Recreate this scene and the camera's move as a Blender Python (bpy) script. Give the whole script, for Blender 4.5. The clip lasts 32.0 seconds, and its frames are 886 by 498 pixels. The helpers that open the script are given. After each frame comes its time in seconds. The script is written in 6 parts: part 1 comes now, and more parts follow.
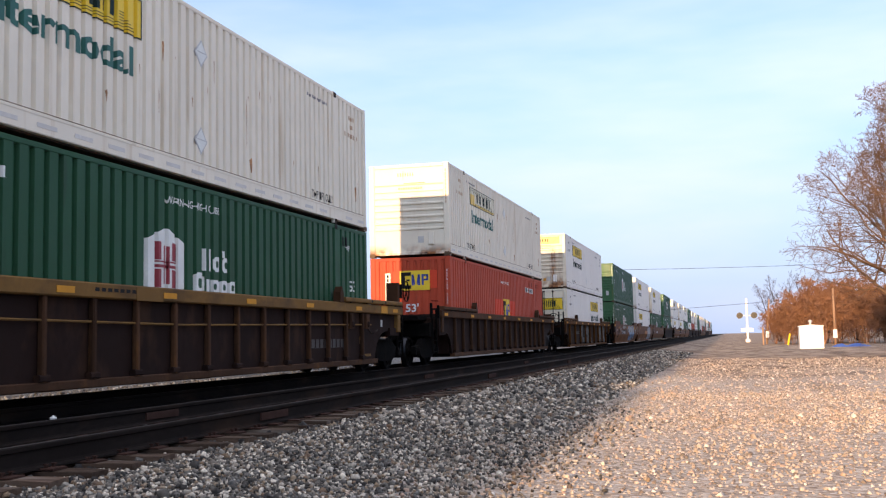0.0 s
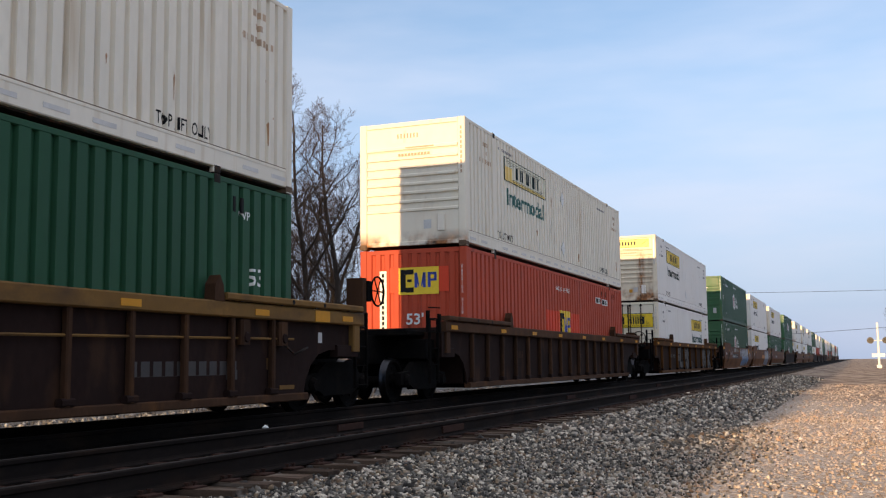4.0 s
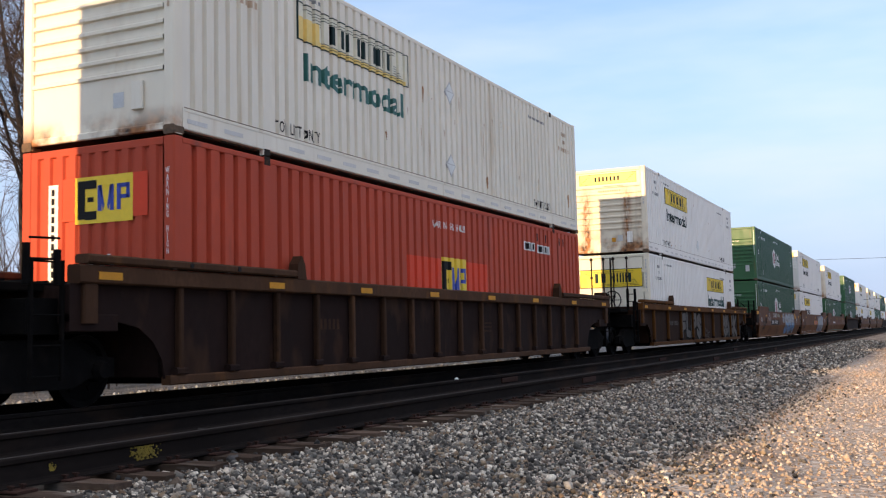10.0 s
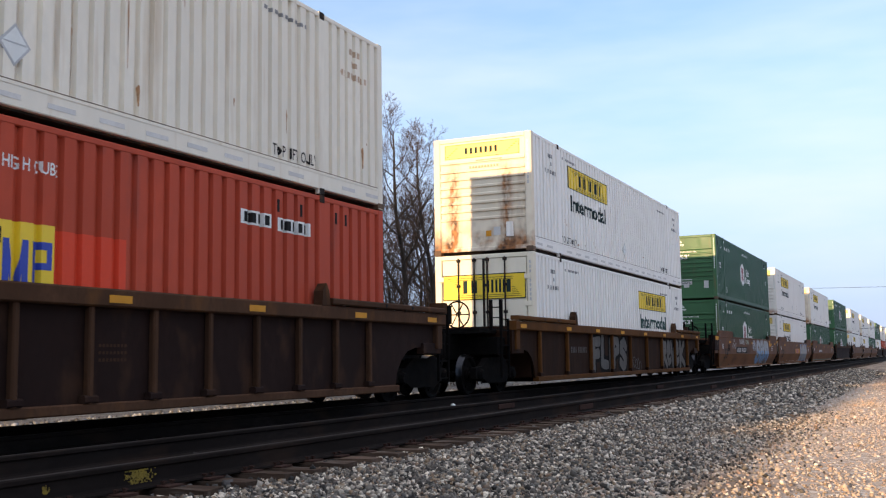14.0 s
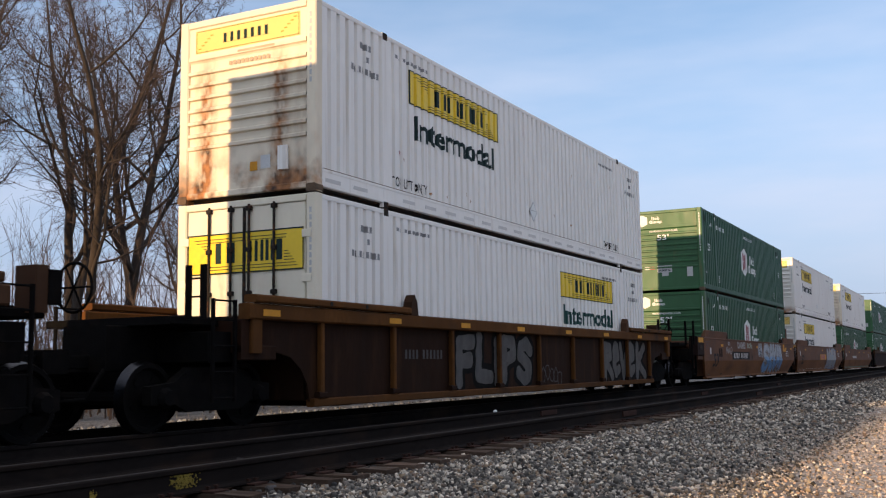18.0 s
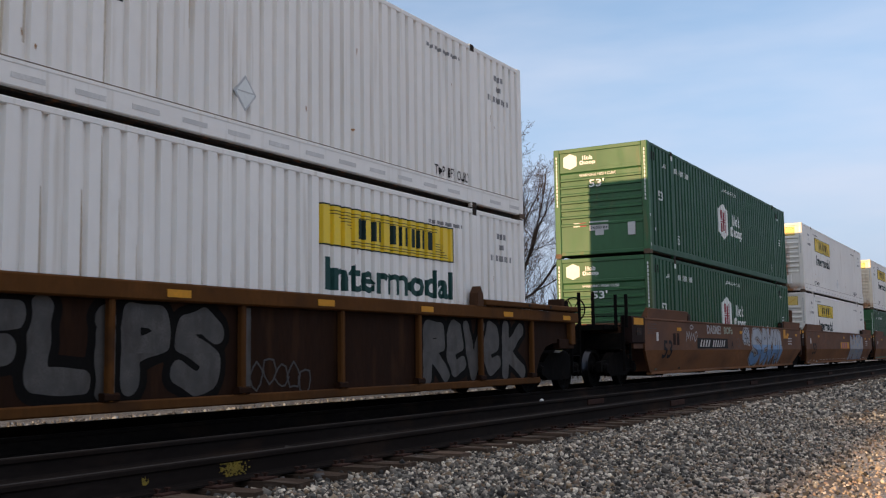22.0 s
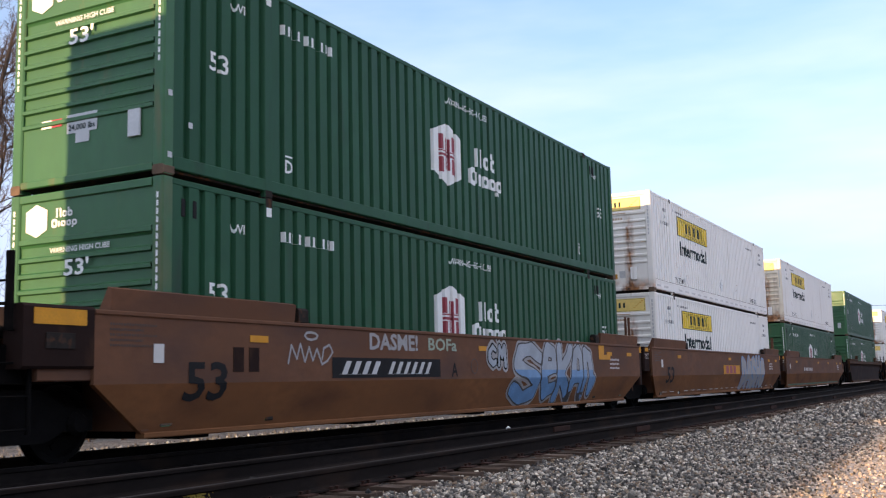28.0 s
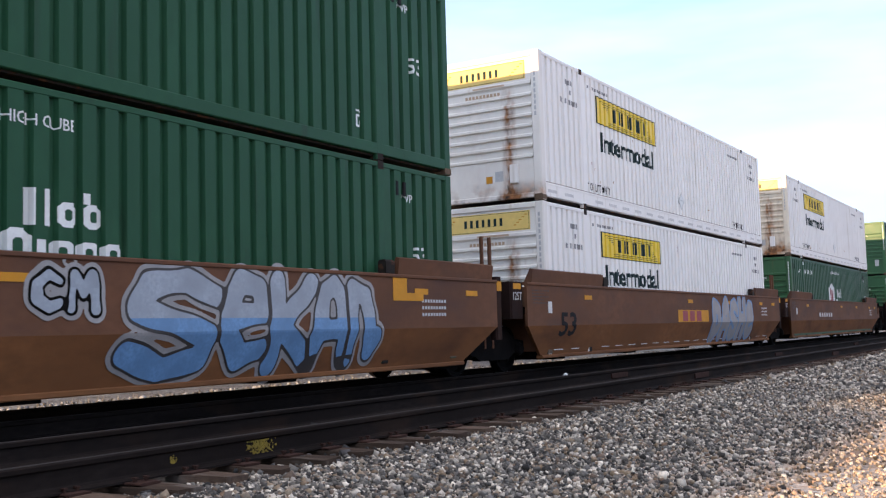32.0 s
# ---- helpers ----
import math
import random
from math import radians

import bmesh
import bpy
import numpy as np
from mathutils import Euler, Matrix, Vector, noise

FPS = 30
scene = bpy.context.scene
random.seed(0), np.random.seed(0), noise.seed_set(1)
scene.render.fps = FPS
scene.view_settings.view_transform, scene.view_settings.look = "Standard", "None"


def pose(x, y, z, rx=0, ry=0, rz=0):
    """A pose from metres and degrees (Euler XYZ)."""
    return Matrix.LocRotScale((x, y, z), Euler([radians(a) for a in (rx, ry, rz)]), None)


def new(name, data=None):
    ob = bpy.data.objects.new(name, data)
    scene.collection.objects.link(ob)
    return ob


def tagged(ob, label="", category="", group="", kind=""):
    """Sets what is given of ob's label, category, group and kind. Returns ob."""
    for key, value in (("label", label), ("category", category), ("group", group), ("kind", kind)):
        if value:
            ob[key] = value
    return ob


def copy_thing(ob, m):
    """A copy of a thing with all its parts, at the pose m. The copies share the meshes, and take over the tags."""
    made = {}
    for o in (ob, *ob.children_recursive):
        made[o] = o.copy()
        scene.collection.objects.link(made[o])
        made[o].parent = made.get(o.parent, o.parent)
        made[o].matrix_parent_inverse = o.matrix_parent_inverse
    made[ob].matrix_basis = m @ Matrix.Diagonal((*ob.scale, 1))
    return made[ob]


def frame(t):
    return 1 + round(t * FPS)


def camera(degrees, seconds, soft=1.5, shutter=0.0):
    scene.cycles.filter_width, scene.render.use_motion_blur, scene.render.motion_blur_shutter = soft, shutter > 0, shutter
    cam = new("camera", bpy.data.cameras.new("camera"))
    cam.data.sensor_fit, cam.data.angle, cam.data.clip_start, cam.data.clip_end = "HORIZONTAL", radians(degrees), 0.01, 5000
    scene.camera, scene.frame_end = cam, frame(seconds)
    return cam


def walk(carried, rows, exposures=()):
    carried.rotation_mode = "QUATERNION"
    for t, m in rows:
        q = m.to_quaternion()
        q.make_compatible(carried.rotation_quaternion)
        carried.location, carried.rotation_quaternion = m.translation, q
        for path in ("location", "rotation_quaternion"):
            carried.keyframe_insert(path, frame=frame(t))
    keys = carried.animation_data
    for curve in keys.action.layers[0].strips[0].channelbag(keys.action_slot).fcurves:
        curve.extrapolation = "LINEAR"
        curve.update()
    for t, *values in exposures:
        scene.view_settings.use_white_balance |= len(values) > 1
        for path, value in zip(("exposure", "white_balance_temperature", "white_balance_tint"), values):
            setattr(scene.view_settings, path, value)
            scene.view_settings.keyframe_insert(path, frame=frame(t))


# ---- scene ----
# The place: a double-track railway with a gravel lot beside it. The track runs along +y, the train rolls
# towards -y on the far track (centre x = 0); z = 0 is the top of the rails.
SPEED_ROWS = [(0, 0.00), (2, 5.31), (4.5, 12.01), (7, 18.60), (9.5, 25.21), (12, 31.83), (14.5, 38.58), (17.5, 46.61), (20, 53.28), (22.5, 60.03), (25, 66.78), (27.5, 73.41), (30, 80.21), (32, 85.65)]
CAMERA_ROWS = [
    (0, 9.44, 6.116, 0.756, 15.371, 4.993, -1.164),
    (0.5, 9.374, 5.985, 0.737, 15.396, 5.102, -1.634),
    (1, 9.315, 5.844, 0.724, 16.973, 4.95, -1.975),
    (1.5, 9.264, 5.693, 0.715, 18.183, 5.271, -1.748),
    (2, 9.22, 5.533, 0.711, 18.625, 6.01, -1.578),
    (2.5, 9.185, 5.363, 0.712, 18.578, 6.284, -1.406),
    (4.5, 9.12, 4.587, 0.768, 23.193, 6.236, -1.233),
    (5, 9.123, 4.369, 0.795, 24.563, 5.847, -2.539),
    (5.5, 9.134, 4.141, 0.826, 27.36, 6.133, -1.88),
    (6, 9.152, 3.904, 0.863, 29.408, 6.072, -1.514),
    (6.5, 9.179, 3.657, 0.904, 29.906, 5.855, -1.087),
    (7, 9.213, 3.4, 0.951, 30.604, 5.509, -0.736),
    (7.5, 9.255, 3.134, 1.003, 30.352, 5.164, 1.404),
    (8, 9.658, 1.265, 0.944, 28.269, 4.921, 0.489),
    (8.5, 9.675, 0, 0.746, 25.845, 5.419, -0.848),
    (9, 9.675, 0, 0.746, 25.25, 7.38, -1.53),
    (9.5, 9.675, 0, 0.746, 25.154, 7.344, -1.669),
    (10, 9.675, 0, 0.746, 25.30, 4.735, -1.31),
    (10.5, 9.675, 0, 0.746, 25.152, 5.141, -1.308),
    (11, 9.675, 0, 0.746, 24.134, 5.506, -1.3),
    (11.5, 9.675, 0, 0.746, 24.09, 5.718, -1.211),
    (12, 9.675, 0, 0.746, 23.819, 5.85, -1.606),
    (12.5, 9.675, 0, 0.746, 24.593, 5.974, -0.899),
    (13, 9.675, 0, 0.746, 23.948, 6.905, -1.809),
    (13.5, 9.675, 0, 0.746, 24.989, 6.447, -1.392),
    (14, 9.675, 0, 0.746, 25.159, 6.142, -0.82),
    (14.5, 9.675, 0, 0.746, 25.403, 6.199, -0.665),
    (15, 9.675, 0, 0.746, 25.546, 6.315, -0.684),
    (15.5, 9.675, 0, 0.746, 25.703, 6.38, -1.061),
    (17.5, 9.675, 0, 0.746, 27.404, 6.675, -1.173),
    (18, 9.675, 0, 0.746, 27.47, 6.52, -0.80),
    (18.5, 9.675, 0, 0.746, 27.797, 5.94, -0.655),
    (19, 9.675, 0, 0.746, 27.978, 6.046, -0.838),
    (19.5, 9.675, 0, 0.746, 27.976, 6.05, -0.886),
    (20, 9.675, 0, 0.746, 28.077, 6.139, -0.934),
    (20.5, 9.675, 0, 0.746, 28.251, 6.2, -0.897),
    (21, 9.675, 0, 0.746, 28.549, 6.328, -0.879),
    (21.5, 9.675, 0, 0.746, 29.328, 6.241, -0.743),
    (22, 9.675, 0, 0.746, 30.03, 5.945, -0.80),
    (22.5, 9.675, 0, 0.746, 28.846, 6.201, -1.195),
    (23, 9.675, 0, 0.746, 28.711, 6.311, -1.275),
    (23.5, 9.675, 0, 0.746, 28.692, 6.009, -1.419),
    (24, 9.675, 0, 0.746, 27.95, 6.509, -1.671),
    (24.5, 9.675, 0, 0.746, 27.874, 5.672, -1.605),
    (25, 9.675, 0, 0.746, 27.73, 5.85, -1.10),
    (25.5, 9.675, 0, 0.746, 27.656, 6.028, -0.676),
    (27.5, 9.675, 0, 0.746, 28.146, 6.75, -1.201),
    (28, 9.675, 0, 0.746, 28.05, 7.455, -1.38),
    (28.5, 9.675, 0, 0.746, 28.047, 7.561, -1.569),
    (29, 9.675, 0, 0.746, 28.104, 7.467, -1.652),
    (29.5, 9.675, 0, 0.746, 28.437, 7.062, -1.515),
    (30, 9.675, 0, 0.746, 28.566, 6.794, -2.244),
    (30.5, 9.675, 0, 0.746, 28.968, 6.212, -2.067),
    (31, 9.675, 0, 0.746, 31.10, 5.29, -2.03),
    (31.5, 9.675, 0, 0.746, 30.44, 3.918, -3.531),
    (32, 9.675, 0, 0.746, 31.27, 4.642, -1.602),
]
cam = camera(46.59, 32.0, soft=1.2, shutter=0.2)


def turned(x, y, z, yaw, pitch, roll):
    return pose(x, y, z, 0, 0, yaw) @ pose(0, 0, 0, 90 + pitch) @ pose(0, 0, 0, 0, 0, roll)


# the film camera opens and closes its iris as bright and dark loads pass
EXPOSURES = [(0, 0.86), (1, 0.58), (2, 0.55), (5, 0.48), (7, 0.46), (8, 0.62), (9, 0.62), (10, 0.72), (13, 0.95), (14, 0.82), (15, 0.42), (18, 0.42), (20, 0.40), (22, 0.40), (25, 0.55), (25.5, 0.65), (28, 1.0), (30, 1.32), (31, 1.25), (32, 1.25)]
walk(cam, [(r[0], turned(*r[1:])) for r in CAMERA_ROWS], [(t, stops, 7000 if 4 < t < 9 or 21 < t < 27 else 6720, 9.5 if 1 < t < 27 else 13) for t, stops in EXPOSURES])

# ---- light ----
SUN_SIDE, SUN_DROP = 0.130, 0.136          # sideways and downward travel of the light per metre along +y
sun_dir = Vector((SUN_SIDE, 1.0, -SUN_DROP)).normalized()
sun = new("sun", bpy.data.lights.new("sun", "SUN"))
sun.data.energy, sun.data.angle, sun.data.color = 4.6, radians(0.6), (1.0, 0.66, 0.36)
sun.matrix_world = Matrix.Translation((-20, -80, 40)) @ sun_dir.to_track_quat("-Z", "Y").to_matrix().to_4x4()

world = bpy.data.worlds.new("sky")
scene.world = world
world.use_nodes = True
wn, wl = world.node_tree.nodes, world.node_tree.links
wn.clear()
w_out, w_bg = wn.new("ShaderNodeOutputWorld"), wn.new("ShaderNodeBackground")
w_sky = wn.new("ShaderNodeTexSky")
w_sky.sky_type, w_sky.sun_disc = "NISHITA", False
w_sky.sun_elevation = radians(14)
w_sky.sun_rotation = math.atan2(-sun_dir.x, -sun_dir.y)
w_sky.altitude, w_sky.air_density, w_sky.dust_density, w_sky.ozone_density = 200, 1.0, 0.35, 2.2
w_co = wn.new("ShaderNodeTexCoord")
w_map = wn.new("ShaderNodeMapping")
w_map.inputs["Scale"].default_value = (1.0, 1.0, 4.5)
w_map.inputs["Location"].default_value = (0.35, 0.1, 0.2)
w_noise = wn.new("ShaderNodeTexNoise")
w_noise.inputs["Scale"].default_value, w_noise.inputs["Detail"].default_value, w_noise.inputs["Roughness"].default_value = 2.0, 5.0, 0.52
w_ramp = wn.new("ShaderNodeValToRGB")
w_ramp.color_ramp.elements[0].position, w_ramp.color_ramp.elements[1].position = 0.42, 0.78
w_ramp.color_ramp.elements[0].color, w_ramp.color_ramp.elements[1].color = (0.20, 0.20, 0.20, 1), (0.80, 0.80, 0.80, 1)
w_mix = wn.new("ShaderNodeMix")
w_mix.data_type = "RGBA"
w_mix.inputs[7].default_value = (7.9, 7.7, 8.4, 1)
wl.new(w_co.outputs["Generated"], w_map.inputs["Vector"])
wl.new(w_map.outputs["Vector"], w_noise.inputs["Vector"])
wl.new(w_noise.outputs["Fac"], w_ramp.inputs["Fac"])
# the cloud bank lies low; above it the sky is almost clear
w_up, w_bank, w_rise = wn.new("ShaderNodeSeparateXYZ"), wn.new("ShaderNodeMath"), wn.new("ShaderNodeMapRange")
w_rise.inputs[1].default_value, w_rise.inputs[2].default_value, w_rise.inputs[3].default_value, w_rise.inputs[4].default_value = 0.16, 0.40, 1.0, 0.4
w_bank.operation = "MULTIPLY"
wl.new(w_co.outputs["Generated"], w_up.inputs[0]), wl.new(w_up.outputs[2], w_rise.inputs[0])
wl.new(w_ramp.outputs["Color"], w_bank.inputs[0]), wl.new(w_rise.outputs[0], w_bank.inputs[1])
w_high, w_fill = wn.new("ShaderNodeMapRange"), wn.new("ShaderNodeMath")    # unseen brightness overhead, added to fill the shaded train and ground
w_high.inputs[1].default_value, w_high.inputs[2].default_value, w_high.inputs[3].default_value, w_high.inputs[4].default_value = 0.42, 0.75, 0.0, 0.50
w_fill.operation, w_fill.use_clamp = "ADD", True
wl.new(w_up.outputs[2], w_high.inputs[0])
wl.new(w_bank.outputs[0], w_fill.inputs[0]), wl.new(w_high.outputs[0], w_fill.inputs[1])
wl.new(w_fill.outputs[0], w_mix.inputs[0])
w_tint = wn.new("ShaderNodeMix")
w_tint.data_type, w_tint.blend_type = "RGBA", "MULTIPLY"
w_tint.inputs[0].default_value = 1.0
w_tint.inputs[7].default_value = (1.16, 1.24, 1.27, 1)
wl.new(w_sky.outputs["Color"], w_tint.inputs[6])
# low down the clear sky stays blue behind the cloud bank
w_low, w_blue = wn.new("ShaderNodeMapRange"), wn.new("ShaderNodeMix")
w_low.inputs[1].default_value, w_low.inputs[2].default_value, w_low.inputs[3].default_value, w_low.inputs[4].default_value = 0.02, 0.26, 0.9, 0.0
w_blue.data_type = "RGBA"
w_blue.inputs[7].default_value = (3.9, 5.05, 7.2, 1)
wl.new(w_up.outputs[2], w_low.inputs[0]), wl.new(w_low.outputs[0], w_blue.inputs[0])
wl.new(w_tint.outputs[2], w_blue.inputs[6])
wl.new(w_blue.outputs[2], w_mix.inputs[6])
# the haze thins and blues the light towards the horizon
w_haze, w_dim = wn.new("ShaderNodeValToRGB"), wn.new("ShaderNodeMix")
w_haze.color_ramp.elements[0].position, w_haze.color_ramp.elements[0].color = 0.0, (0.47, 0.525, 0.62, 1)
w_haze.color_ramp.elements[1].position, w_haze.color_ramp.elements[1].color = 0.55, (1, 1, 1, 1)
w_haze.color_ramp.elements.new(0.2).color = (0.66, 0.70, 0.78, 1)
w_dim.data_type, w_dim.blend_type = "RGBA", "MULTIPLY"
w_dim.inputs[0].default_value = 1.0
wl.new(w_up.outputs[2], w_haze.inputs[0])
wl.new(w_mix.outputs[2], w_dim.inputs[6]), wl.new(w_haze.outputs[0], w_dim.inputs[7])
wl.new(w_dim.outputs[2], w_bg.inputs["Color"])
w_bg.inputs["Strength"].default_value = 0.12
wl.new(w_bg.outputs["Background"], w_out.inputs["Surface"])


# ---- materials ----
def material(name, color, rough=0.6, metal=0.0, vary=0.15, scale=2.0, stretch=(1, 1, 1), dirt=None, dirt_amount=0.0,
             dirt_scale=1.0, dirt_stretch=(1, 1, 1), bump=0.0, bump_scale=40.0, by_object=0.0, by_island=0.0, spec=0.5):
    """A paint, metal, wood or stone with grain at a fine and a coarse scale, and dirt or rust in patches or runs."""
    m = bpy.data.materials.new(name)
    m.use_nodes = True
    n, l = m.node_tree.nodes, m.node_tree.links
    b = n["Principled BSDF"]
    b.inputs["Roughness"].default_value, b.inputs["Metallic"].default_value = rough, metal
    b.inputs["Specular IOR Level"].default_value = spec
    co = n.new("ShaderNodeTexCoord")
    info = n.new("ShaderNodeObjectInfo")
    shift = n.new("ShaderNodeVectorMath")
    shift.operation = "MULTIPLY_ADD"
    shift.inputs[1].default_value = (1, 1, 1)
    comb = n.new("ShaderNodeCombineXYZ")
    far = n.new("ShaderNodeMath")
    far.operation, far.inputs[1].default_value = "MULTIPLY", 37.0
    l.new(info.outputs["Random"], far.inputs[0])
    l.new(far.outputs[0], comb.inputs[0]), l.new(far.outputs[0], comb.inputs[1])
    l.new(co.outputs["Object"], shift.inputs[0]), l.new(comb.outputs[0], shift.inputs[2])

    def noise_at(size, spread, detail=4.0):
        mp = n.new("ShaderNodeMapping")
        mp.inputs["Scale"].default_value = spread
        t = n.new("ShaderNodeTexNoise")
        t.inputs["Scale"].default_value, t.inputs["Detail"].default_value = size, detail
        l.new(shift.outputs[0], mp.inputs["Vector"]), l.new(mp.outputs[0], t.inputs["Vector"])
        return t.outputs["Fac"]

    def blend(fac, a, c, kind="MIX"):
        x = n.new("ShaderNodeMix")
        x.data_type, x.blend_type = "RGBA", kind
        for sock, v in ((x.inputs[0], fac), (x.inputs[6], a), (x.inputs[7], c)):
            if isinstance(v, (int, float)):
                sock.default_value = v
            elif isinstance(v, tuple):
                sock.default_value = (*v, 1) if len(v) == 3 else v
            else:
                l.new(v, sock)
        return x.outputs[2]

    def ramp(v, a, c):
        r = n.new("ShaderNodeMapRange")
        r.inputs[1].default_value, r.inputs[2].default_value = a, c
        l.new(v, r.inputs[0])
        return r.outputs[0]

    lo, hi = tuple(v * (1 - vary) for v in color), tuple(min(1, v * (1 + vary)) for v in color)
    base = blend(ramp(noise_at(scale, stretch), 0.3, 0.7), lo, hi)
    base = blend(ramp(noise_at(scale * 9, stretch), 0.35, 0.75), base, tuple(v * (1 - vary * 0.7) for v in color))
    if by_object or by_island:
        src = info.outputs["Random"]
        if by_island:
            g = n.new("ShaderNodeNewGeometry")
            src = g.outputs["Random Per Island"]
        amt = by_object or by_island
        r = n.new("ShaderNodeMapRange")
        r.inputs[3].default_value, r.inputs[4].default_value = 1 - amt, 1 + amt
        l.new(src, r.inputs[0])
        c = n.new("ShaderNodeCombineColor")
        for k in range(3):
            l.new(r.outputs[0], c.inputs[k])
        base = blend(1.0, base, c.outputs[0], "MULTIPLY")
    if dirt:
        a = ramp(noise_at(dirt_scale, dirt_stretch, 5.0), 0.72 - dirt_amount * 0.45, 0.86 - dirt_amount * 0.2)
        base = blend(a, base, dirt)
    l.new(base, b.inputs["Base Color"])
    rr = n.new("ShaderNodeMapRange")
    rr.inputs[3].default_value, rr.inputs[4].default_value = max(0.02, rough - 0.1), min(1, rough + 0.12)
    l.new(noise_at(scale * 4, stretch), rr.inputs[0]), l.new(rr.outputs[0], b.inputs["Roughness"])
    if bump:
        bp = n.new("ShaderNodeBump")
        bp.inputs["Strength"].default_value, bp.inputs["Distance"].default_value = bump, 0.01
        l.new(noise_at(bump_scale, (1, 1, 1)), bp.inputs["Height"]), l.new(bp.outputs[0], b.inputs["Normal"])
    return m



def stained_end(name, color, columns, foot):
    """Painted steel with rust run down in columns (x, half width, strength) and a rusty foot."""
    m = material(name, color, 0.6, 0, 0.07, 0.8, (1, 1, 0.5), (0.42, 0.30, 0.18), 0.16, 1.3, (2, 2, 0.6), 0.1, 12, spec=0.3)
    n, l = m.node_tree.nodes, m.node_tree.links
    b = n["Principled BSDF"]
    base = b.inputs["Base Color"].links[0].from_socket
    co, sep = n.new("ShaderNodeTexCoord"), n.new("ShaderNodeSeparateXYZ")
    l.new(co.outputs["Object"], sep.inputs[0])

    def calc(kind, a, c=0.0, d=0.0):
        q = n.new("ShaderNodeMath")
        q.operation, q.use_clamp = kind, kind in ("MULTIPLY", "ADD")
        for k, v in enumerate((a, c, d)):
            if isinstance(v, (int, float)):
                q.inputs[k].default_value = v
            else:
                l.new(v, q.inputs[k])
        return q.outputs[0]

    def between(v, a, c):
        r = n.new("ShaderNodeMapRange")
        r.inputs[1].default_value, r.inputs[2].default_value = a, c
        l.new(v, r.inputs[0])
        return r.outputs[0]

    def cloud(size, spread):
        mp, t = n.new("ShaderNodeMapping"), n.new("ShaderNodeTexNoise")
        mp.inputs["Scale"].default_value = spread
        t.inputs["Scale"].default_value, t.inputs["Detail"].default_value = size, 6
        l.new(co.outputs["Object"], mp.inputs[0]), l.new(mp.outputs[0], t.inputs["Vector"])
        return t.outputs["Fac"]

    grain = between(cloud(3.0, (2.5, 1, 1.1)), 0.30, 0.62)
    total = calc("MULTIPLY", between(sep.outputs[2], 0.55 * foot, 0.10), between(cloud(2.2, (1, 1, 1)), 0.42, 0.60))
    for x, w, strength in columns:
        near = between(calc("ABSOLUTE", calc("SUBTRACT", sep.outputs[0], x)), w, w * 0.15)
        span = calc("MULTIPLY", between(sep.outputs[2], 2.35, 1.9), near)
        total = calc("ADD", total, calc("MULTIPLY", calc("MULTIPLY", span, grain), strength))
    rust = n.new("ShaderNodeValToRGB")
    rust.color_ramp.elements[0].color, rust.color_ramp.elements[1].color = (0.40, 0.17, 0.06, 1), (0.045, 0.026, 0.018, 1)
    l.new(between(cloud(4.0, (1.5, 1, 1.5)), 0.35, 0.7), rust.inputs[0])
    x = n.new("ShaderNodeMix")
    x.data_type = "RGBA"
    l.new(total, x.inputs[0]), l.new(base, x.inputs[6]), l.new(rust.outputs[0], x.inputs[7]), l.new(x.outputs[2], b.inputs["Base Color"])
    return m


RUST, GRIME = (0.16, 0.065, 0.03), (0.10, 0.085, 0.07)
RUN = (3.2, 3.2, 0.35)
M_CREAM = material("cream_paint", (0.78, 0.735, 0.63), 0.6, 0, 0.07, 0.8, (1, 1, 0.5), (0.56, 0.46, 0.33), 0.30, 1.2, (4.0, 4.0, 0.3), 0.1, 12, spec=0.3)
M_WHITE = material("white_paint", (0.83, 0.81, 0.77), 0.5, 0, 0.05, 0.8, (1, 1, 0.5), (0.57, 0.52, 0.44), 0.27, 1.3, (5.0, 5.0, 0.25), 0.08, 12, spec=0.35)
M_STENCIL = material("worn_grey_stencil", (0.24, 0.24, 0.24), 0.6, 0, 0.3, 3)
M_FAINT = material("faint_brown_stencil", (0.50, 0.36, 0.24), 0.6, 0, 0.2, 3)
M_ENDOLD = stained_end("cream_end_paint", (0.80, 0.745, 0.62), [(0.35, 0.5, 0.12)], 0.75)
M_ENDRUST = stained_end("heavily_rusted_end_paint", (0.74, 0.66, 0.52), [(-0.78, 0.26, 1.0), (0.62, 0.24, 1.0), (1.0, 0.2, 0.35)], 1.7)
M_ENDRUN = stained_end("rust_run_end_paint", (0.78, 0.75, 0.69), [(0.60, 0.18, 1.0), (-0.1, 0.5, 0.1)], 0.8)
M_ENDDOOR = stained_end("worn_door_paint", (0.76, 0.70, 0.56), [(0.3, 0.9, 0.10), (-0.45, 0.2, 0.3)], 0.5)
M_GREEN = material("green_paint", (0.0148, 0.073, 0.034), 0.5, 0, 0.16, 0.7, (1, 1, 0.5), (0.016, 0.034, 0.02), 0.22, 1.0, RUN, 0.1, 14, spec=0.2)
M_RED = material("red_paint", (0.43, 0.062, 0.028), 0.6, 0, 0.13, 0.7, (1, 1, 0.5), (0.15, 0.05, 0.04), 0.22, 0.8, (2.5, 2.5, 0.6), 0.1, 14, spec=0.25)
M_REDPATCH = material("fresh_red_paint", (0.66, 0.062, 0.025), 0.6, 0, 0.06, spec=0.25)
M_YELLOW = material("yellow_panel", (0.80, 0.56, 0.02), 0.45, 0, 0.07, 1.5, (1, 1, 1), (0.35, 0.25, 0.05), 0.1, 2.0)
M_PALEYEL = material("faded_yellow_panel", (0.80, 0.58, 0.17), 0.5, 0, 0.1, 1.5)
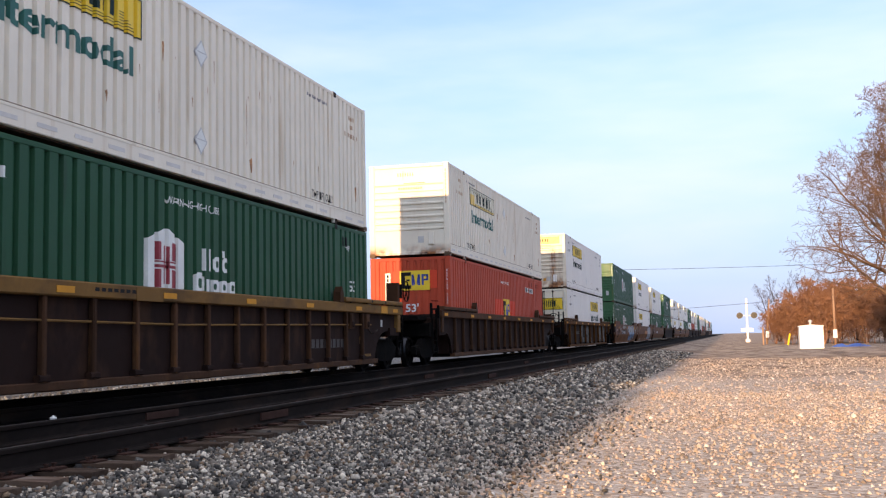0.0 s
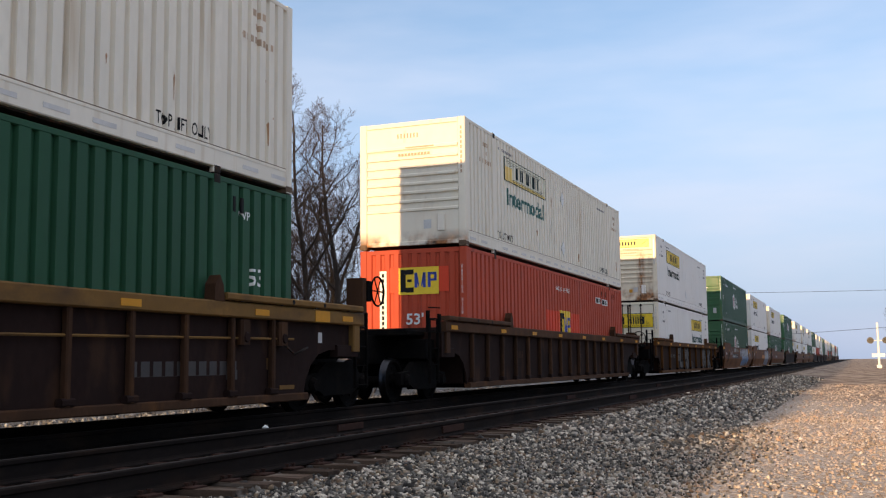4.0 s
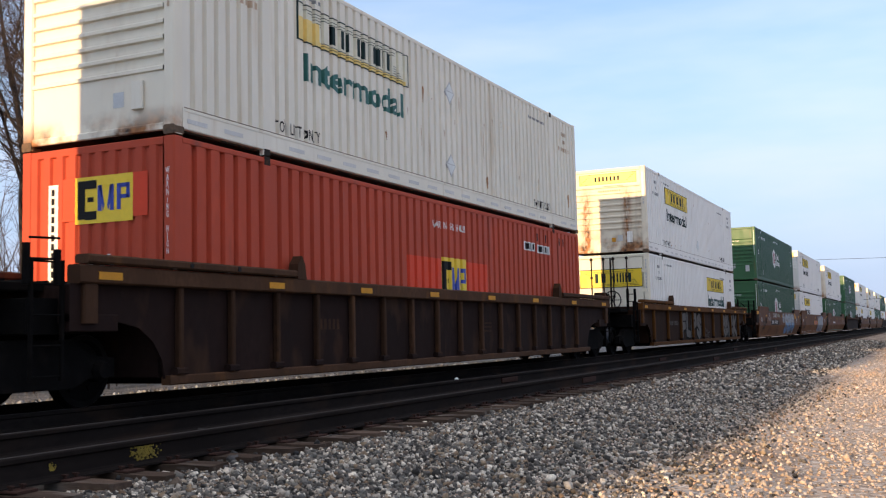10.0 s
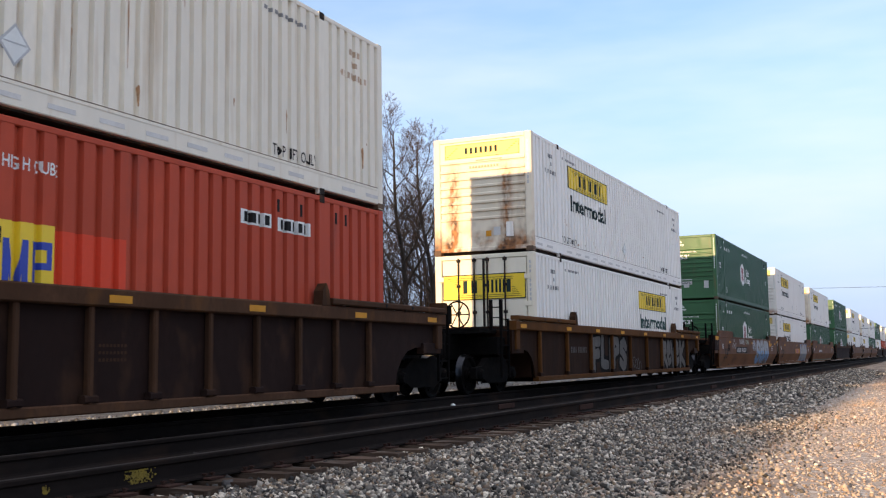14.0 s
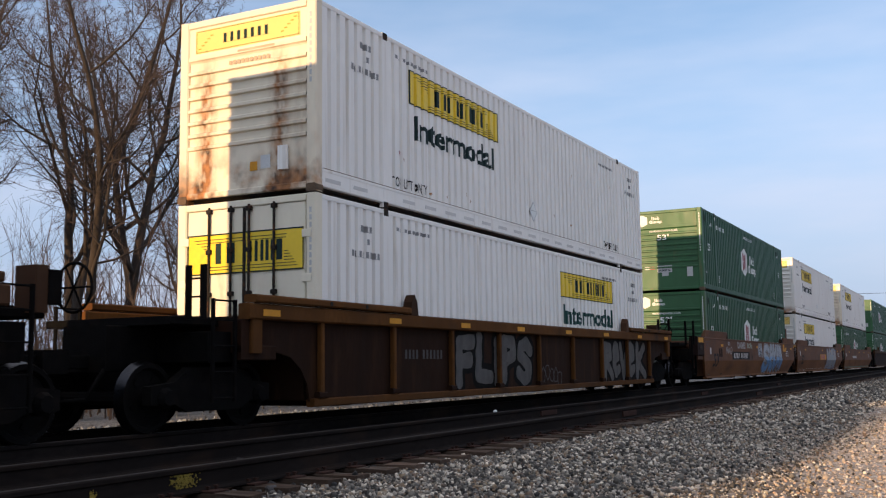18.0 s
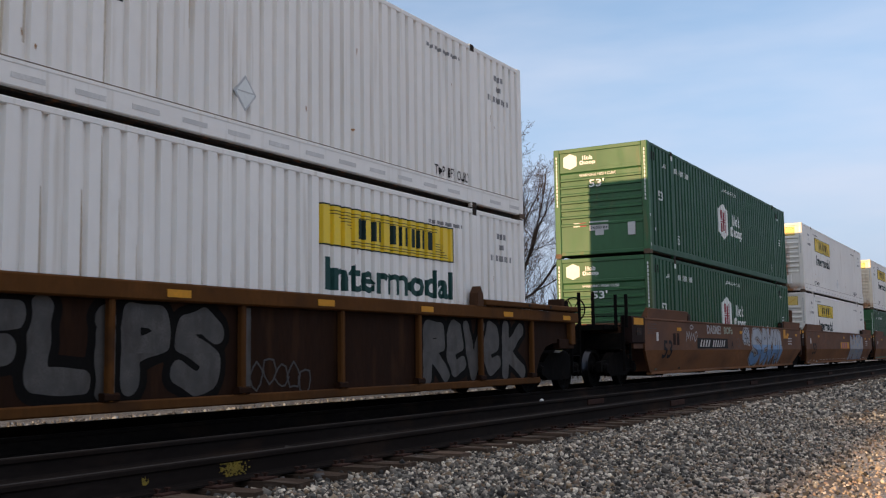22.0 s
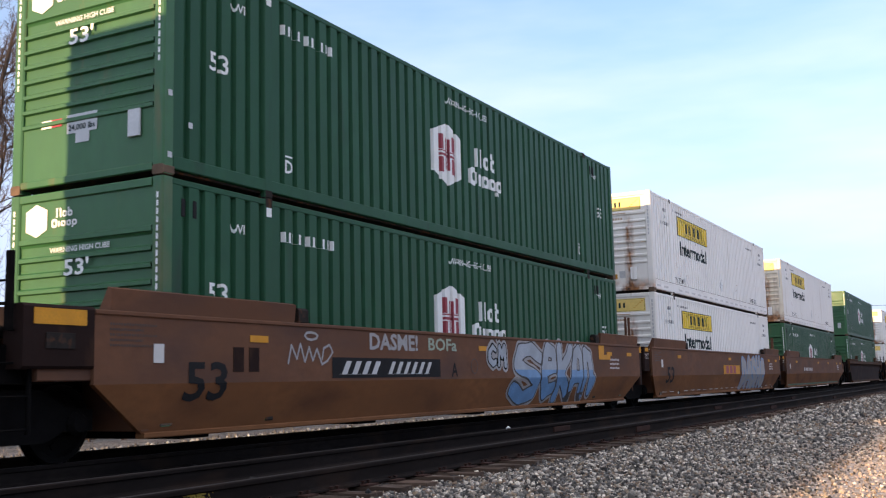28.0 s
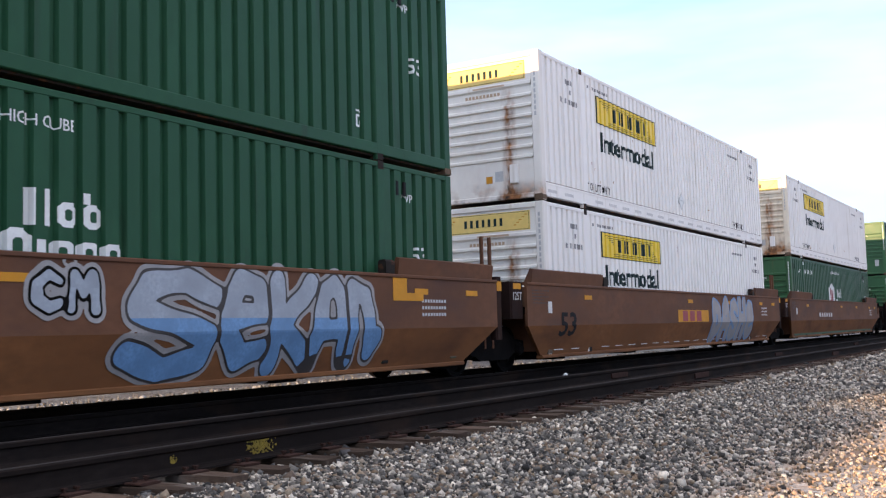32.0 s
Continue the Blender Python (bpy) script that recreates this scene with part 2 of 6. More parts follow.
M_FADED = material("bleached_panel", (0.72, 0.685, 0.54), 0.5, 0, 0.12, 2)
M_INK = material("dark_ink", (0.012, 0.03, 0.03), 0.7, 0, 0.2, 3, spec=0.2)
M_BLACK = material("black_ink", (0.016, 0.016, 0.017), 0.8, 0, 0.2, 3, spec=0.15)
M_GREENINK = material("green_ink", (0.008, 0.105, 0.085), 0.5, 0, 0.2, 3)
M_BLUEINK = material("blue_ink", (0.02, 0.05, 0.36), 0.5, 0, 0.15, 3)
M_TANSTAIN = material("brown_dirt_streak", (0.50, 0.40, 0.29), 0.8, 0, 0.35, 3)
M_PALESTAIN = material("pale_dirt_streak", (0.60, 0.53, 0.43), 0.8, 0, 0.25, 3)
M_SEAM = material("rusty_seam", (0.17, 0.11, 0.075), 0.8, 0, 0.5, 4)
M_GREENSPRAY = material("pale_green_spray_paint", (0.29, 0.35, 0.26), 0.5, 0, 0.2, 3)
M_WHITEINK = material("white_ink", (0.72, 0.74, 0.72), 0.5, 0, 0.1, 3)
M_REDINK = material("maroon_ink", (0.27, 0.02, 0.035), 0.5, 0, 0.1, 3)
M_STRIP = material("worn_silver_strip", (0.60, 0.585, 0.56), 0.5, 0.1, 0.15, 3)
M_GREYMARK = material("pale_grey_reflector", (0.47, 0.47, 0.465), 0.35, 0.2, 0.12, 3)
M_FITTING = material("greasy_steel_fitting", (0.03, 0.025, 0.022), 0.8, 0.4, 0.3, 8, (1, 1, 1), RUST, 0.4, 9.0, spec=0.15)
M_CASTING = material("rusty_corner_casting", (0.12, 0.075, 0.045), 0.85, 0, 0.4, 8, (1, 1, 1), (0.04, 0.028, 0.02), 0.4, 12.0)
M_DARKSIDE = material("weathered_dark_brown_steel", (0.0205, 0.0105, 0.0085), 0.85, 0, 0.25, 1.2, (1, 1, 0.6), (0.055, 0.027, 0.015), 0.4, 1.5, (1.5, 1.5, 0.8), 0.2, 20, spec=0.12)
M_BROWN = material("weathered_yellow_brown_steel", (0.058, 0.024, 0.008), 0.8, 0, 0.22, 1.4, (1, 1, 0.7), (0.022, 0.011, 0.007), 0.42, 1.3, (1.5, 0.8, 1.2), 0.2, 20, spec=0.15)
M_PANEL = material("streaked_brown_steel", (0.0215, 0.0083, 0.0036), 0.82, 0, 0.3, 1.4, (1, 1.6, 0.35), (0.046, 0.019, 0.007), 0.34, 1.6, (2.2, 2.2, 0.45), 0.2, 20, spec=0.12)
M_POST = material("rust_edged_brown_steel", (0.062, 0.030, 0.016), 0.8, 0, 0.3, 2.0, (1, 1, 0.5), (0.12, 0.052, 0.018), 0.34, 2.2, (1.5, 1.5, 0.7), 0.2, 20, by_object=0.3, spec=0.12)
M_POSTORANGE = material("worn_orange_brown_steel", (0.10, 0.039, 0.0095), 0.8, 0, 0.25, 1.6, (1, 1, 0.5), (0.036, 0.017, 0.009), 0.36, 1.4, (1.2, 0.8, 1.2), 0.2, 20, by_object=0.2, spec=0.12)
M_TANSILL = material("faded_yellow_steel_sill", (0.19, 0.10, 0.028), 0.75, 0, 0.2, 1.4, (1, 1, 1), (0.06, 0.035, 0.02), 0.42, 1.6, (1.5, 0.7, 1.5), 0.2, 20, spec=0.2)
M_RUSTCAR = material("rust_brown_steel", (0.138, 0.062, 0.033), 0.75, 0, 0.2, 1.0, (1, 0.6, 1), (0.078, 0.042, 0.032), 0.55, 0.9, (1, 0.6, 1.5), 0.12, 20, spec=0.2)
M_RUSTLOW = material("rust_orange_steel", (0.20, 0.082, 0.031), 0.75, 0, 0.22, 1.0, (1, 0.5, 1), (0.08, 0.032, 0.016), 0.4, 0.9, (1, 0.6, 1.5), 0.12, 20, spec=0.2)
M_AMBER = material("amber_reflector", (0.58, 0.25, 0.008), 0.7, 0, 0.15, 4)
# near-black underframe steel, far darker than the car sides
M_TRUCK = material("near_black_steel", (0.0055, 0.005, 0.0048), 0.85, 0.0, 0.35, 6, (1, 1, 1), (0.011, 0.008, 0.0065), 0.4, 3.0, (1, 1, 1), 0.3, 25, spec=0.05)
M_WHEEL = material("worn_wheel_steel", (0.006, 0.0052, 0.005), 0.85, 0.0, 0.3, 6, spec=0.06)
M_TREAD = material("polished_wheel_rim", (0.035, 0.038, 0.045), 0.3, 1.0, 0.1, 6)
M_RAIL = material("dark_rusty_rail", (0.0165, 0.0125, 0.011), 0.9, 0.0, 0.35, 2.5, (1, 0.3, 1), (0.036, 0.021, 0.014), 0.42, 2.0, (1, 0.4, 1), 0.25, 30, spec=0.06)
M_RAILTOP = material("worn_rail_top", (0.043, 0.037, 0.034), 0.85, 0.0, 0.35, 3, (1, 0.15, 1), (0.02, 0.014, 0.011), 0.4, 1.6, (1, 0.3, 1), spec=0.1)
M_TIE = material("weathered_tie_wood", (0.092, 0.062, 0.045), 0.95, 0, 0.45, 2.5, (0.6, 6, 6), (0.26, 0.23, 0.20), 0.34, 1.2, (0.8, 4, 4), 0.6, 30, by_object=0.35, spec=0.1)
M_PLATE = material("rusty_tie_plate", (0.05, 0.026, 0.02), 0.9, 0.1, 0.3, 6, bump=0.3, spec=0.1)
M_PAINTMARK = material("yellow_spray_paint", (0.25, 0.175, 0.018), 0.8, 0, 0.4, 9)
M_GRAF = material("silver_spray_paint", (0.064, 0.057, 0.051), 0.6, 0.0, 0.45, 5, (1, 1, 1), (0.022, 0.014, 0.010), 0.45, 3.0, (1, 1.5, 0.5))
M_SPRAYBLACK = material("black_spray_paint", (0.006, 0.0055, 0.005), 0.8, 0, 0.3, 2.5, spec=0.08)
M_TEALINK = material("teal_ink", (0.010, 0.056, 0.050), 0.6, 0, 0.2, 3, spec=0.2)
M_SCRIBBLE = material("faded_grey_scribble", (0.040, 0.034, 0.032), 0.6, 0, 0.3, 3)
M_GRAFBLUE = material("blue_spray_paint", (0.13, 0.27, 0.47), 0.5, 0, 0.25, 3.0)
M_GRAFSKY = material("pale_blue_spray_paint", (0.31, 0.35, 0.40), 0.5, 0, 0.2, 2.5)
M_GRAFPALE = material("grey_white_spray_paint", (0.30, 0.29, 0.285), 0.5, 0, 0.2, 3)
M_BARK = material("grey_brown_bark", (0.040, 0.029, 0.022), 0.9, 0, 0.3, 4, (1, 1, 0.3), bump=0.6, bump_scale=18)
M_TWIG = material("brown_twigs", (0.066, 0.044, 0.034), 0.9, 0, 0.3, 1.0)
M_BRUSH = material("reddish_brown_brush", (0.25, 0.125, 0.07), 0.95, 0, 0.35, 0.5)
# lighter, warmer copy of the bark: low sunlight is mixed into its colour
M_SUNWOOD = material("sunlit_bark_colour", (0.15, 0.088, 0.052), 0.9, 0, 0.3, 2.0)
M_HUT = material("white_hut_paint", (0.80, 0.79, 0.77), 0.5, 0, 0.05, 1.0)
M_GREYMETAL = material("galvanised_grey_metal", (0.45, 0.45, 0.46), 0.5, 0.4, 0.15, 3)
M_POLE = material("weathered_pole_wood", (0.33, 0.20, 0.12), 0.9, 0, 0.25, 2, (4, 4, 0.4))
M_TARP = material("blue_tarpaulin", (0.04, 0.10, 0.36), 0.5, 0, 0.2, 3)
M_SIGNALBLACK = material("black_signal_metal", (0.015, 0.015, 0.015), 0.5, 0, 0.2)
M_PALEGRASS = material("pale_dry_grass", (0.25, 0.22, 0.17), 0.95, 0, 0.4, 2)
M_DRYGRASS = material("dry_brown_grass", (0.24, 0.145, 0.075), 0.95, 0, 0.35, 2)


# ---- mesh tools ----
class Geo:
    """Vertices and faces of one mesh."""

    def __init__(self):
        self.v, self.f = [], []

    def add(self, verts, faces):
        k = len(self.v)
        self.v += [tuple(p) for p in verts]
        self.f += [tuple(i + k for i in f) for f in faces]
        return self

    def box(self, x0, x1, y0, y1, z0, z1):
        p = [(x, y, z) for x in (x0, x1) for y in (y0, y1) for z in (z0, z1)]
        return self.add(p, [(0, 1, 3, 2), (4, 6, 7, 5), (0, 4, 5, 1), (2, 3, 7, 6), (0, 2, 6, 4), (1, 5, 7, 3)])

    def bar(self, x0, x1, y0, y1, z0, z1, c=0.012):
        """A box whose long edges are broken."""
        d = (x1 - x0, y1 - y0, z1 - z0)
        a = max(range(3), key=lambda i: d[i])
        lo, hi = (x0, y0, z0), (x1, y1, z1)
        u, w = [(1, 2), (2, 0), (0, 1)][a]
        c = min(c, d[u] * 0.3, d[w] * 0.3)
        ring = [(lo[u] + c, lo[w]), (hi[u] - c, lo[w]), (hi[u], lo[w] + c), (hi[u], hi[w] - c), (hi[u] - c, hi[w]), (lo[u] + c, hi[w]), (lo[u], hi[w] - c), (lo[u], lo[w] + c)]
        pts = []
        for e in (lo[a], hi[a]):
            for s, t in ring:
                p = [0, 0, 0]
                p[a], p[u], p[w] = e, s, t
                pts.append(p)
        return self.add(pts, [tuple(range(7, -1, -1)), tuple(range(8, 16))] + [(i, (i + 1) % 8, 8 + (i + 1) % 8, 8 + i) for i in range(8)])

    def sweep(self, profile, a0, a1, axis="y", closed=True):
        """A profile in the two other axes, drawn out along an axis: (x, z) for y, (y, z) for x, (x, y) for z."""
        put = {"y": lambda p, a: (p[0], a, p[1]), "x": lambda p, a: (a, p[0], p[1]), "z": lambda p, a: (p[0], p[1], a)}[axis]
        n = len(profile)
        pts = [put(p, a) for a in (a0, a1) for p in profile]
        faces = [(i, (i + 1) % n, n + (i + 1) % n, n + i) for i in range(n if closed else n - 1)]
        if closed:
            faces += [tuple(range(n - 1, -1, -1)), tuple(range(n, 2 * n))]
        return self.add(pts, faces)

    def tube(self, p0, p1, r0, r1=None, n=6, caps=True):
        p0, p1 = Vector(p0), Vector(p1)
        r1 = r0 if r1 is None else r1
        q = (p1 - p0).to_track_quat("Z", "Y")
        a, b = q @ Vector((1, 0, 0)), q @ Vector((0, 1, 0))
        ring = [(a * math.cos(6.28318 * i / n) + b * math.sin(6.28318 * i / n)) for i in range(n)]
        pts = [p0 + d * r0 for d in ring] + [p1 + d * r1 for d in ring]
        return self.add(pts, [(i, (i + 1) % n, n + (i + 1) % n, n + i) for i in range(n)] + ([tuple(range(n - 1, -1, -1)), tuple(range(n, 2 * n))] if caps else []))

    def lathe(self, profile, n=20, axis="x"):
        """(radius, along) turned about an axis."""
        pts = []
        for r, a in profile:
            for i in range(n):
                c, s = r * math.cos(6.28318 * i / n), r * math.sin(6.28318 * i / n)
                pts.append({"x": (a, c, s), "y": (c, a, s), "z": (c, s, a)}[axis])
        m = len(profile)
        return self.add(pts, [(j * n + i, j * n + (i + 1) % n, (j + 1) * n + (i + 1) % n, (j + 1) * n + i) for j in range(m - 1) for i in range(n)])

    def torus(self, centre, big, small, n=18, k=6, axis="y"):
        pts = []
        for i in range(n):
            a = 6.28318 * i / n
            for j in range(k):
                b = 6.28318 * j / k
                r, h = big + small * math.cos(b), small * math.sin(b)
                p = {"y": (r * math.cos(a), h, r * math.sin(a)), "x": (h, r * math.cos(a), r * math.sin(a)), "z": (r * math.cos(a), r * math.sin(a), h)}[axis]
                pts.append(tuple(p[m] + centre[m] for m in range(3)))
        return self.add(pts, [(i * k + j, ((i + 1) % n) * k + j, ((i + 1) % n) * k + (j + 1) % k, i * k + (j + 1) % k) for i in range(n) for j in range(k)])

    def mesh(self, name, mat, smooth=False):
        me = bpy.data.meshes.new(name)
        me.from_pydata(self.v, [], self.f)
        bm = bmesh.new()
        bm.from_mesh(me)
        bmesh.ops.recalc_face_normals(bm, faces=bm.faces)
        bm.to_mesh(me)
        bm.free()
        me.materials.append(mat)
        if smooth:
            me.shade_smooth()
        return me


def part(name, geo, mat, parent=None, label="", smooth=False, kind=""):
    ob = new(name, geo if isinstance(geo, bpy.types.Mesh) else geo.mesh(name, mat, smooth))
    ob.parent = parent
    return tagged(ob, label=label, kind=kind)


def thing(name, label, category, group="", kind=""):
    return tagged(new(name), label, category, group, kind)


LETTERS = {}


def letters(text, bold=0.0):
    """The outlines of a word as a flat mesh in a unit square."""
    key = (text, bold)
    if key not in LETTERS:
        cu = bpy.data.curves.new("word", "FONT")
        cu.body, cu.size, cu.offset, cu.resolution_u, cu.space_line = text, 1.0, bold, 2, 0.85
        cu.align_x = "CENTER" if "\n" in text else "LEFT"
        ob = new("word", cu)
        me = bpy.data.meshes.new_from_object(ob.evaluated_get(bpy.context.evaluated_depsgraph_get()))
        v = np.array([p.co[:2] for p in me.vertices])
        v = (v - v.min(0)) / np.maximum(v.max(0) - v.min(0), 1e-6)
        LETTERS[key] = (v.tolist(), [tuple(p.vertices) for p in me.polygons])
        bpy.data.objects.remove(ob)
    return LETTERS[key]


def shape(points):
    return (points, [tuple(range(len(points)))])


BLOCK = shape([(0, 0), (1, 0), (1, 1), (0, 1)])


def several(*placed):
    """Some flat shapes in one: (shape, u0, v0, u1, v1)."""
    v, f = [], []
    for (pv, pf), u0, v0, u1, v1 in placed:
        k = len(v)
        v += [(u0 + a * (u1 - u0), v0 + b * (v1 - v0)) for a, b in pv]
        f += [tuple(i + k for i in q) for q in pf]
    return v, f


def decal(name, flat, rect, surface, mat, parent, label="", breaks=()):
    """Paint laid over a surface: a flat shape fitted into rect (u0, v0, u1, v1), cut where the surface folds."""
    u0, v0, u1, v1 = rect
    v, f = several((flat, u0, v0, u1, v1))
    me = bpy.data.meshes.new(name)
    me.from_pydata([(a, b, 0) for a, b in v], [], f)
    bm = bmesh.new()
    bm.from_mesh(me)
    for c in breaks:
        if u0 < c < u1:
            bmesh.ops.bisect_plane(bm, geom=bm.verts[:] + bm.edges[:] + bm.faces[:], plane_co=(c, 0, 0), plane_no=(1, 0, 0))
    for p in bm.verts:
        p.co = surface(p.co.x, p.co.y)
    bm.to_mesh(me)
    bm.free()
    me.materials.append(mat)
    ob = new(name, me)
    ob.parent = parent
    return tagged(ob, label=label)



# ---- ground and track ----
NEAR_TRACK = 3.38                           # centre of the empty track
HALF_GAUGE = 0.7525


def bed(x):
    """Height of the ground across the track: ballast bed, shoulder and the lot."""
    return float(np.interp(x, [-400, -9, -4.2, -2.4, -1.4, 4.2, 4.7, 5.3, 7.3, 9.0, 400], [-0.6, -0.6, -0.55, -0.27, -0.245, -0.265, -0.275, -0.28, -0.50, -0.54, -0.62]))


def ground_material():
    m = bpy.data.materials.new("gravel_and_ballast")
    m.use_nodes = True
    n, l = m.node_tree.nodes, m.node_tree.links
    b = n["Principled BSDF"]
    b.inputs["Roughness"].default_value = 0.95
    geo = n.new("ShaderNodeNewGeometry")
    sep = n.new("ShaderNodeSeparateXYZ")
    l.new(geo.outputs["Position"], sep.inputs[0])

    def noise_at(size, detail=3.0, spread=(1, 1, 1)):
        mp = n.new("ShaderNodeMapping")
        mp.inputs["Scale"].default_value = spread
        t = n.new("ShaderNodeTexNoise")
        t.inputs["Scale"].default_value, t.inputs["Detail"].default_value = size, detail
        l.new(geo.outputs["Position"], mp.inputs["Vector"]), l.new(mp.outputs[0], t.inputs["Vector"])
        return t.outputs["Fac"]

    def ramp(v, stops):
        r = n.new("ShaderNodeValToRGB")
        e = r.color_ramp.elements
        e[0].position, e[0].color = stops[0][0], (*stops[0][1], 1)
        e[1].position, e[1].color = stops[-1][0], (*stops[-1][1], 1)
        for p, c in stops[1:-1]:
            k = e.new(p)
            k.color = (*c, 1)
        l.new(v, r.inputs[0])
        return r.outputs[0]

    def blend(fac, a, c):
        x = n.new("ShaderNodeMix")
        x.data_type = "RGBA"
        l.new(fac, x.inputs[0]), l.new(a, x.inputs[6]), l.new(c, x.inputs[7])
        return x.outputs[2]

    cells = n.new("ShaderNodeTexVoronoi")
    cells.inputs["Scale"].default_value = 19
    l.new(geo.outputs["Position"], cells.inputs["Vector"])
    cellsep = n.new("ShaderNodeSeparateColor")
    l.new(cells.outputs["Color"], cellsep.inputs[0])
    tan = ramp(cellsep.outputs[0], [(0.0, (0.20, 0.145, 0.105)), (0.35, (0.33, 0.26, 0.20)), (0.7, (0.42, 0.35, 0.285)), (1.0, (0.52, 0.46, 0.40))])
    grey = ramp(cellsep.outputs[1], [(0.0, (0.04, 0.037, 0.034)), (0.4, (0.10, 0.094, 0.086)), (0.75, (0.19, 0.18, 0.168)), (1.0, (0.34, 0.32, 0.30))])
    earth = ramp(noise_at(3.0, 5), [(0.3, (0.13, 0.085, 0.055)), (0.7, (0.25, 0.175, 0.12))])
    wave = n.new("ShaderNodeMath")
    wave.operation, wave.inputs[1].default_value, wave.inputs[2].default_value = "MULTIPLY_ADD", 1.6, -0.8
    l.new(noise_at(0.5), wave.inputs[0])
    edge = n.new("ShaderNodeMath")
    l.new(sep.outputs[0], edge.inputs[0]), l.new(wave.outputs[0], edge.inputs[1])
    side = n.new("ShaderNodeMapRange")
    side.inputs[1].default_value, side.inputs[2].default_value = 6.4, 7.4
    l.new(edge.outputs[0], side.inputs[0])
    lot = blend(side.outputs[0], grey, tan)
    patch = n.new("ShaderNodeMapRange")
    patch.inputs[1].default_value, patch.inputs[2].default_value = 0.62, 0.74
    l.new(noise_at(0.28, 4, (1, 0.5, 1)), patch.inputs[0])
    # leaf litter and bare soil take over at the far end of the lot
    soil = ramp(noise_at(1.2, 6, (1, 0.4, 1)), [(0.34, (0.085, 0.052, 0.034)), (0.48, (0.22, 0.15, 0.10)), (0.60, (0.34, 0.26, 0.19)), (0.75, (0.20, 0.13, 0.085))])
    fringe = n.new("ShaderNodeMath")
    fringe.operation, fringe.inputs[1].default_value = "MULTIPLY_ADD", 40.0
    l.new(noise_at(0.13, 4, (1, 0.6, 1)), fringe.inputs[0]), l.new(sep.outputs[1], fringe.inputs[2])
    reach = n.new("ShaderNodeMapRange")
    reach.inputs[1].default_value, reach.inputs[2].default_value = 55, 68
    l.new(fringe.outputs[0], reach.inputs[0])
    lot2 = blend(reach.outputs[0], blend(patch.outputs[0], lot, earth), soil)
    west = n.new("ShaderNodeMapRange")
    west.inputs[1].default_value, west.inputs[2].default_value = -3.8, -6.5
    l.new(edge.outputs[0], west.inputs[0])
    shade_mix = n.new("ShaderNodeMapRange")
    shade_mix.inputs[1].default_value, shade_mix.inputs[2].default_value = 0.40, 0.56
    l.new(noise_at(1.1, 6), shade_mix.inputs[0])
    # ground beyond the train: both tones are darkened to stand for shade there
    shade = ramp(cellsep.outputs[0], [(0.0, (0.02, 0.019, 0.018)), (0.6, (0.05, 0.046, 0.042)), (1.0, (0.17, 0.165, 0.16))])
    pale = ramp(cellsep.outputs[2], [(0.0, (0.04, 0.037, 0.034)), (0.5, (0.10, 0.096, 0.09)), (1.0, (0.23, 0.225, 0.215))])
    # grease plus the shade under the train, both put into this near-black colour
    oily_shaded = ramp(cellsep.outputs[2], [(0.0, (0.0035, 0.0033, 0.003)), (1.0, (0.011, 0.010, 0.009))])
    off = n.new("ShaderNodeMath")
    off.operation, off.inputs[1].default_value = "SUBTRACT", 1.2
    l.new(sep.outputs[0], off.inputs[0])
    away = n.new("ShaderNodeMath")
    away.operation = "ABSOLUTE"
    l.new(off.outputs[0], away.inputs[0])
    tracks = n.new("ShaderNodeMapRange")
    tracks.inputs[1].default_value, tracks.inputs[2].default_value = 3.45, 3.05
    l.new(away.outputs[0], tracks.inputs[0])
    l.new(blend(tracks.outputs[0], blend(west.outputs[0], lot2, blend(shade_mix.outputs[0], shade, pale)), oily_shaded), b.inputs["Base Color"])
    bp = n.new("ShaderNodeBump")
    bp.inputs["Strength"].default_value, bp.inputs["Distance"].default_value, bp.invert = 0.9, 0.018, True
    l.new(cells.outputs["Distance"], bp.inputs["Height"]), l.new(bp.outputs[0], b.inputs["Normal"])
    return m


M_GROUND = ground_material()
g = Geo()
xs = [-2500, -400, -120, -60, -30, -15, -9, -6, -4.2, -3.2, -2.4, -1.4, 0, 1.5, 3.4, 4.2, 4.7, 5.3, 6, 6.6, 7.3, 8, 9, 11, 14, 18, 25, 40, 80, 160, 400, 2500]
ys = [-900, -300, -120, -60, -30, -15, -8] + list(range(-4, 60, 2)) + [66, 76, 90, 110, 140, 180, 240, 330, 480, 700, 1100, 3500]
rnd = random.Random(4)
for y in ys:
    for x in xs:
        rough = rnd.uniform(-0.008, 0.008) if 5.5 < x < 40 or -40 < x < -3 else 0
        g.v.append((x, y, bed(x) + rough))
W = len(xs)
g.f = [(j * W + i, j * W + i + 1, (j + 1) * W + i + 1, (j + 1) * W + i) for j in range(len(ys) - 1) for i in range(W - 1)]
ground = part("ground", g, M_GROUND, smooth=True)
tagged(ground, "tan gravel lot and grey ballast beside the railway", "ground", kind="structure")

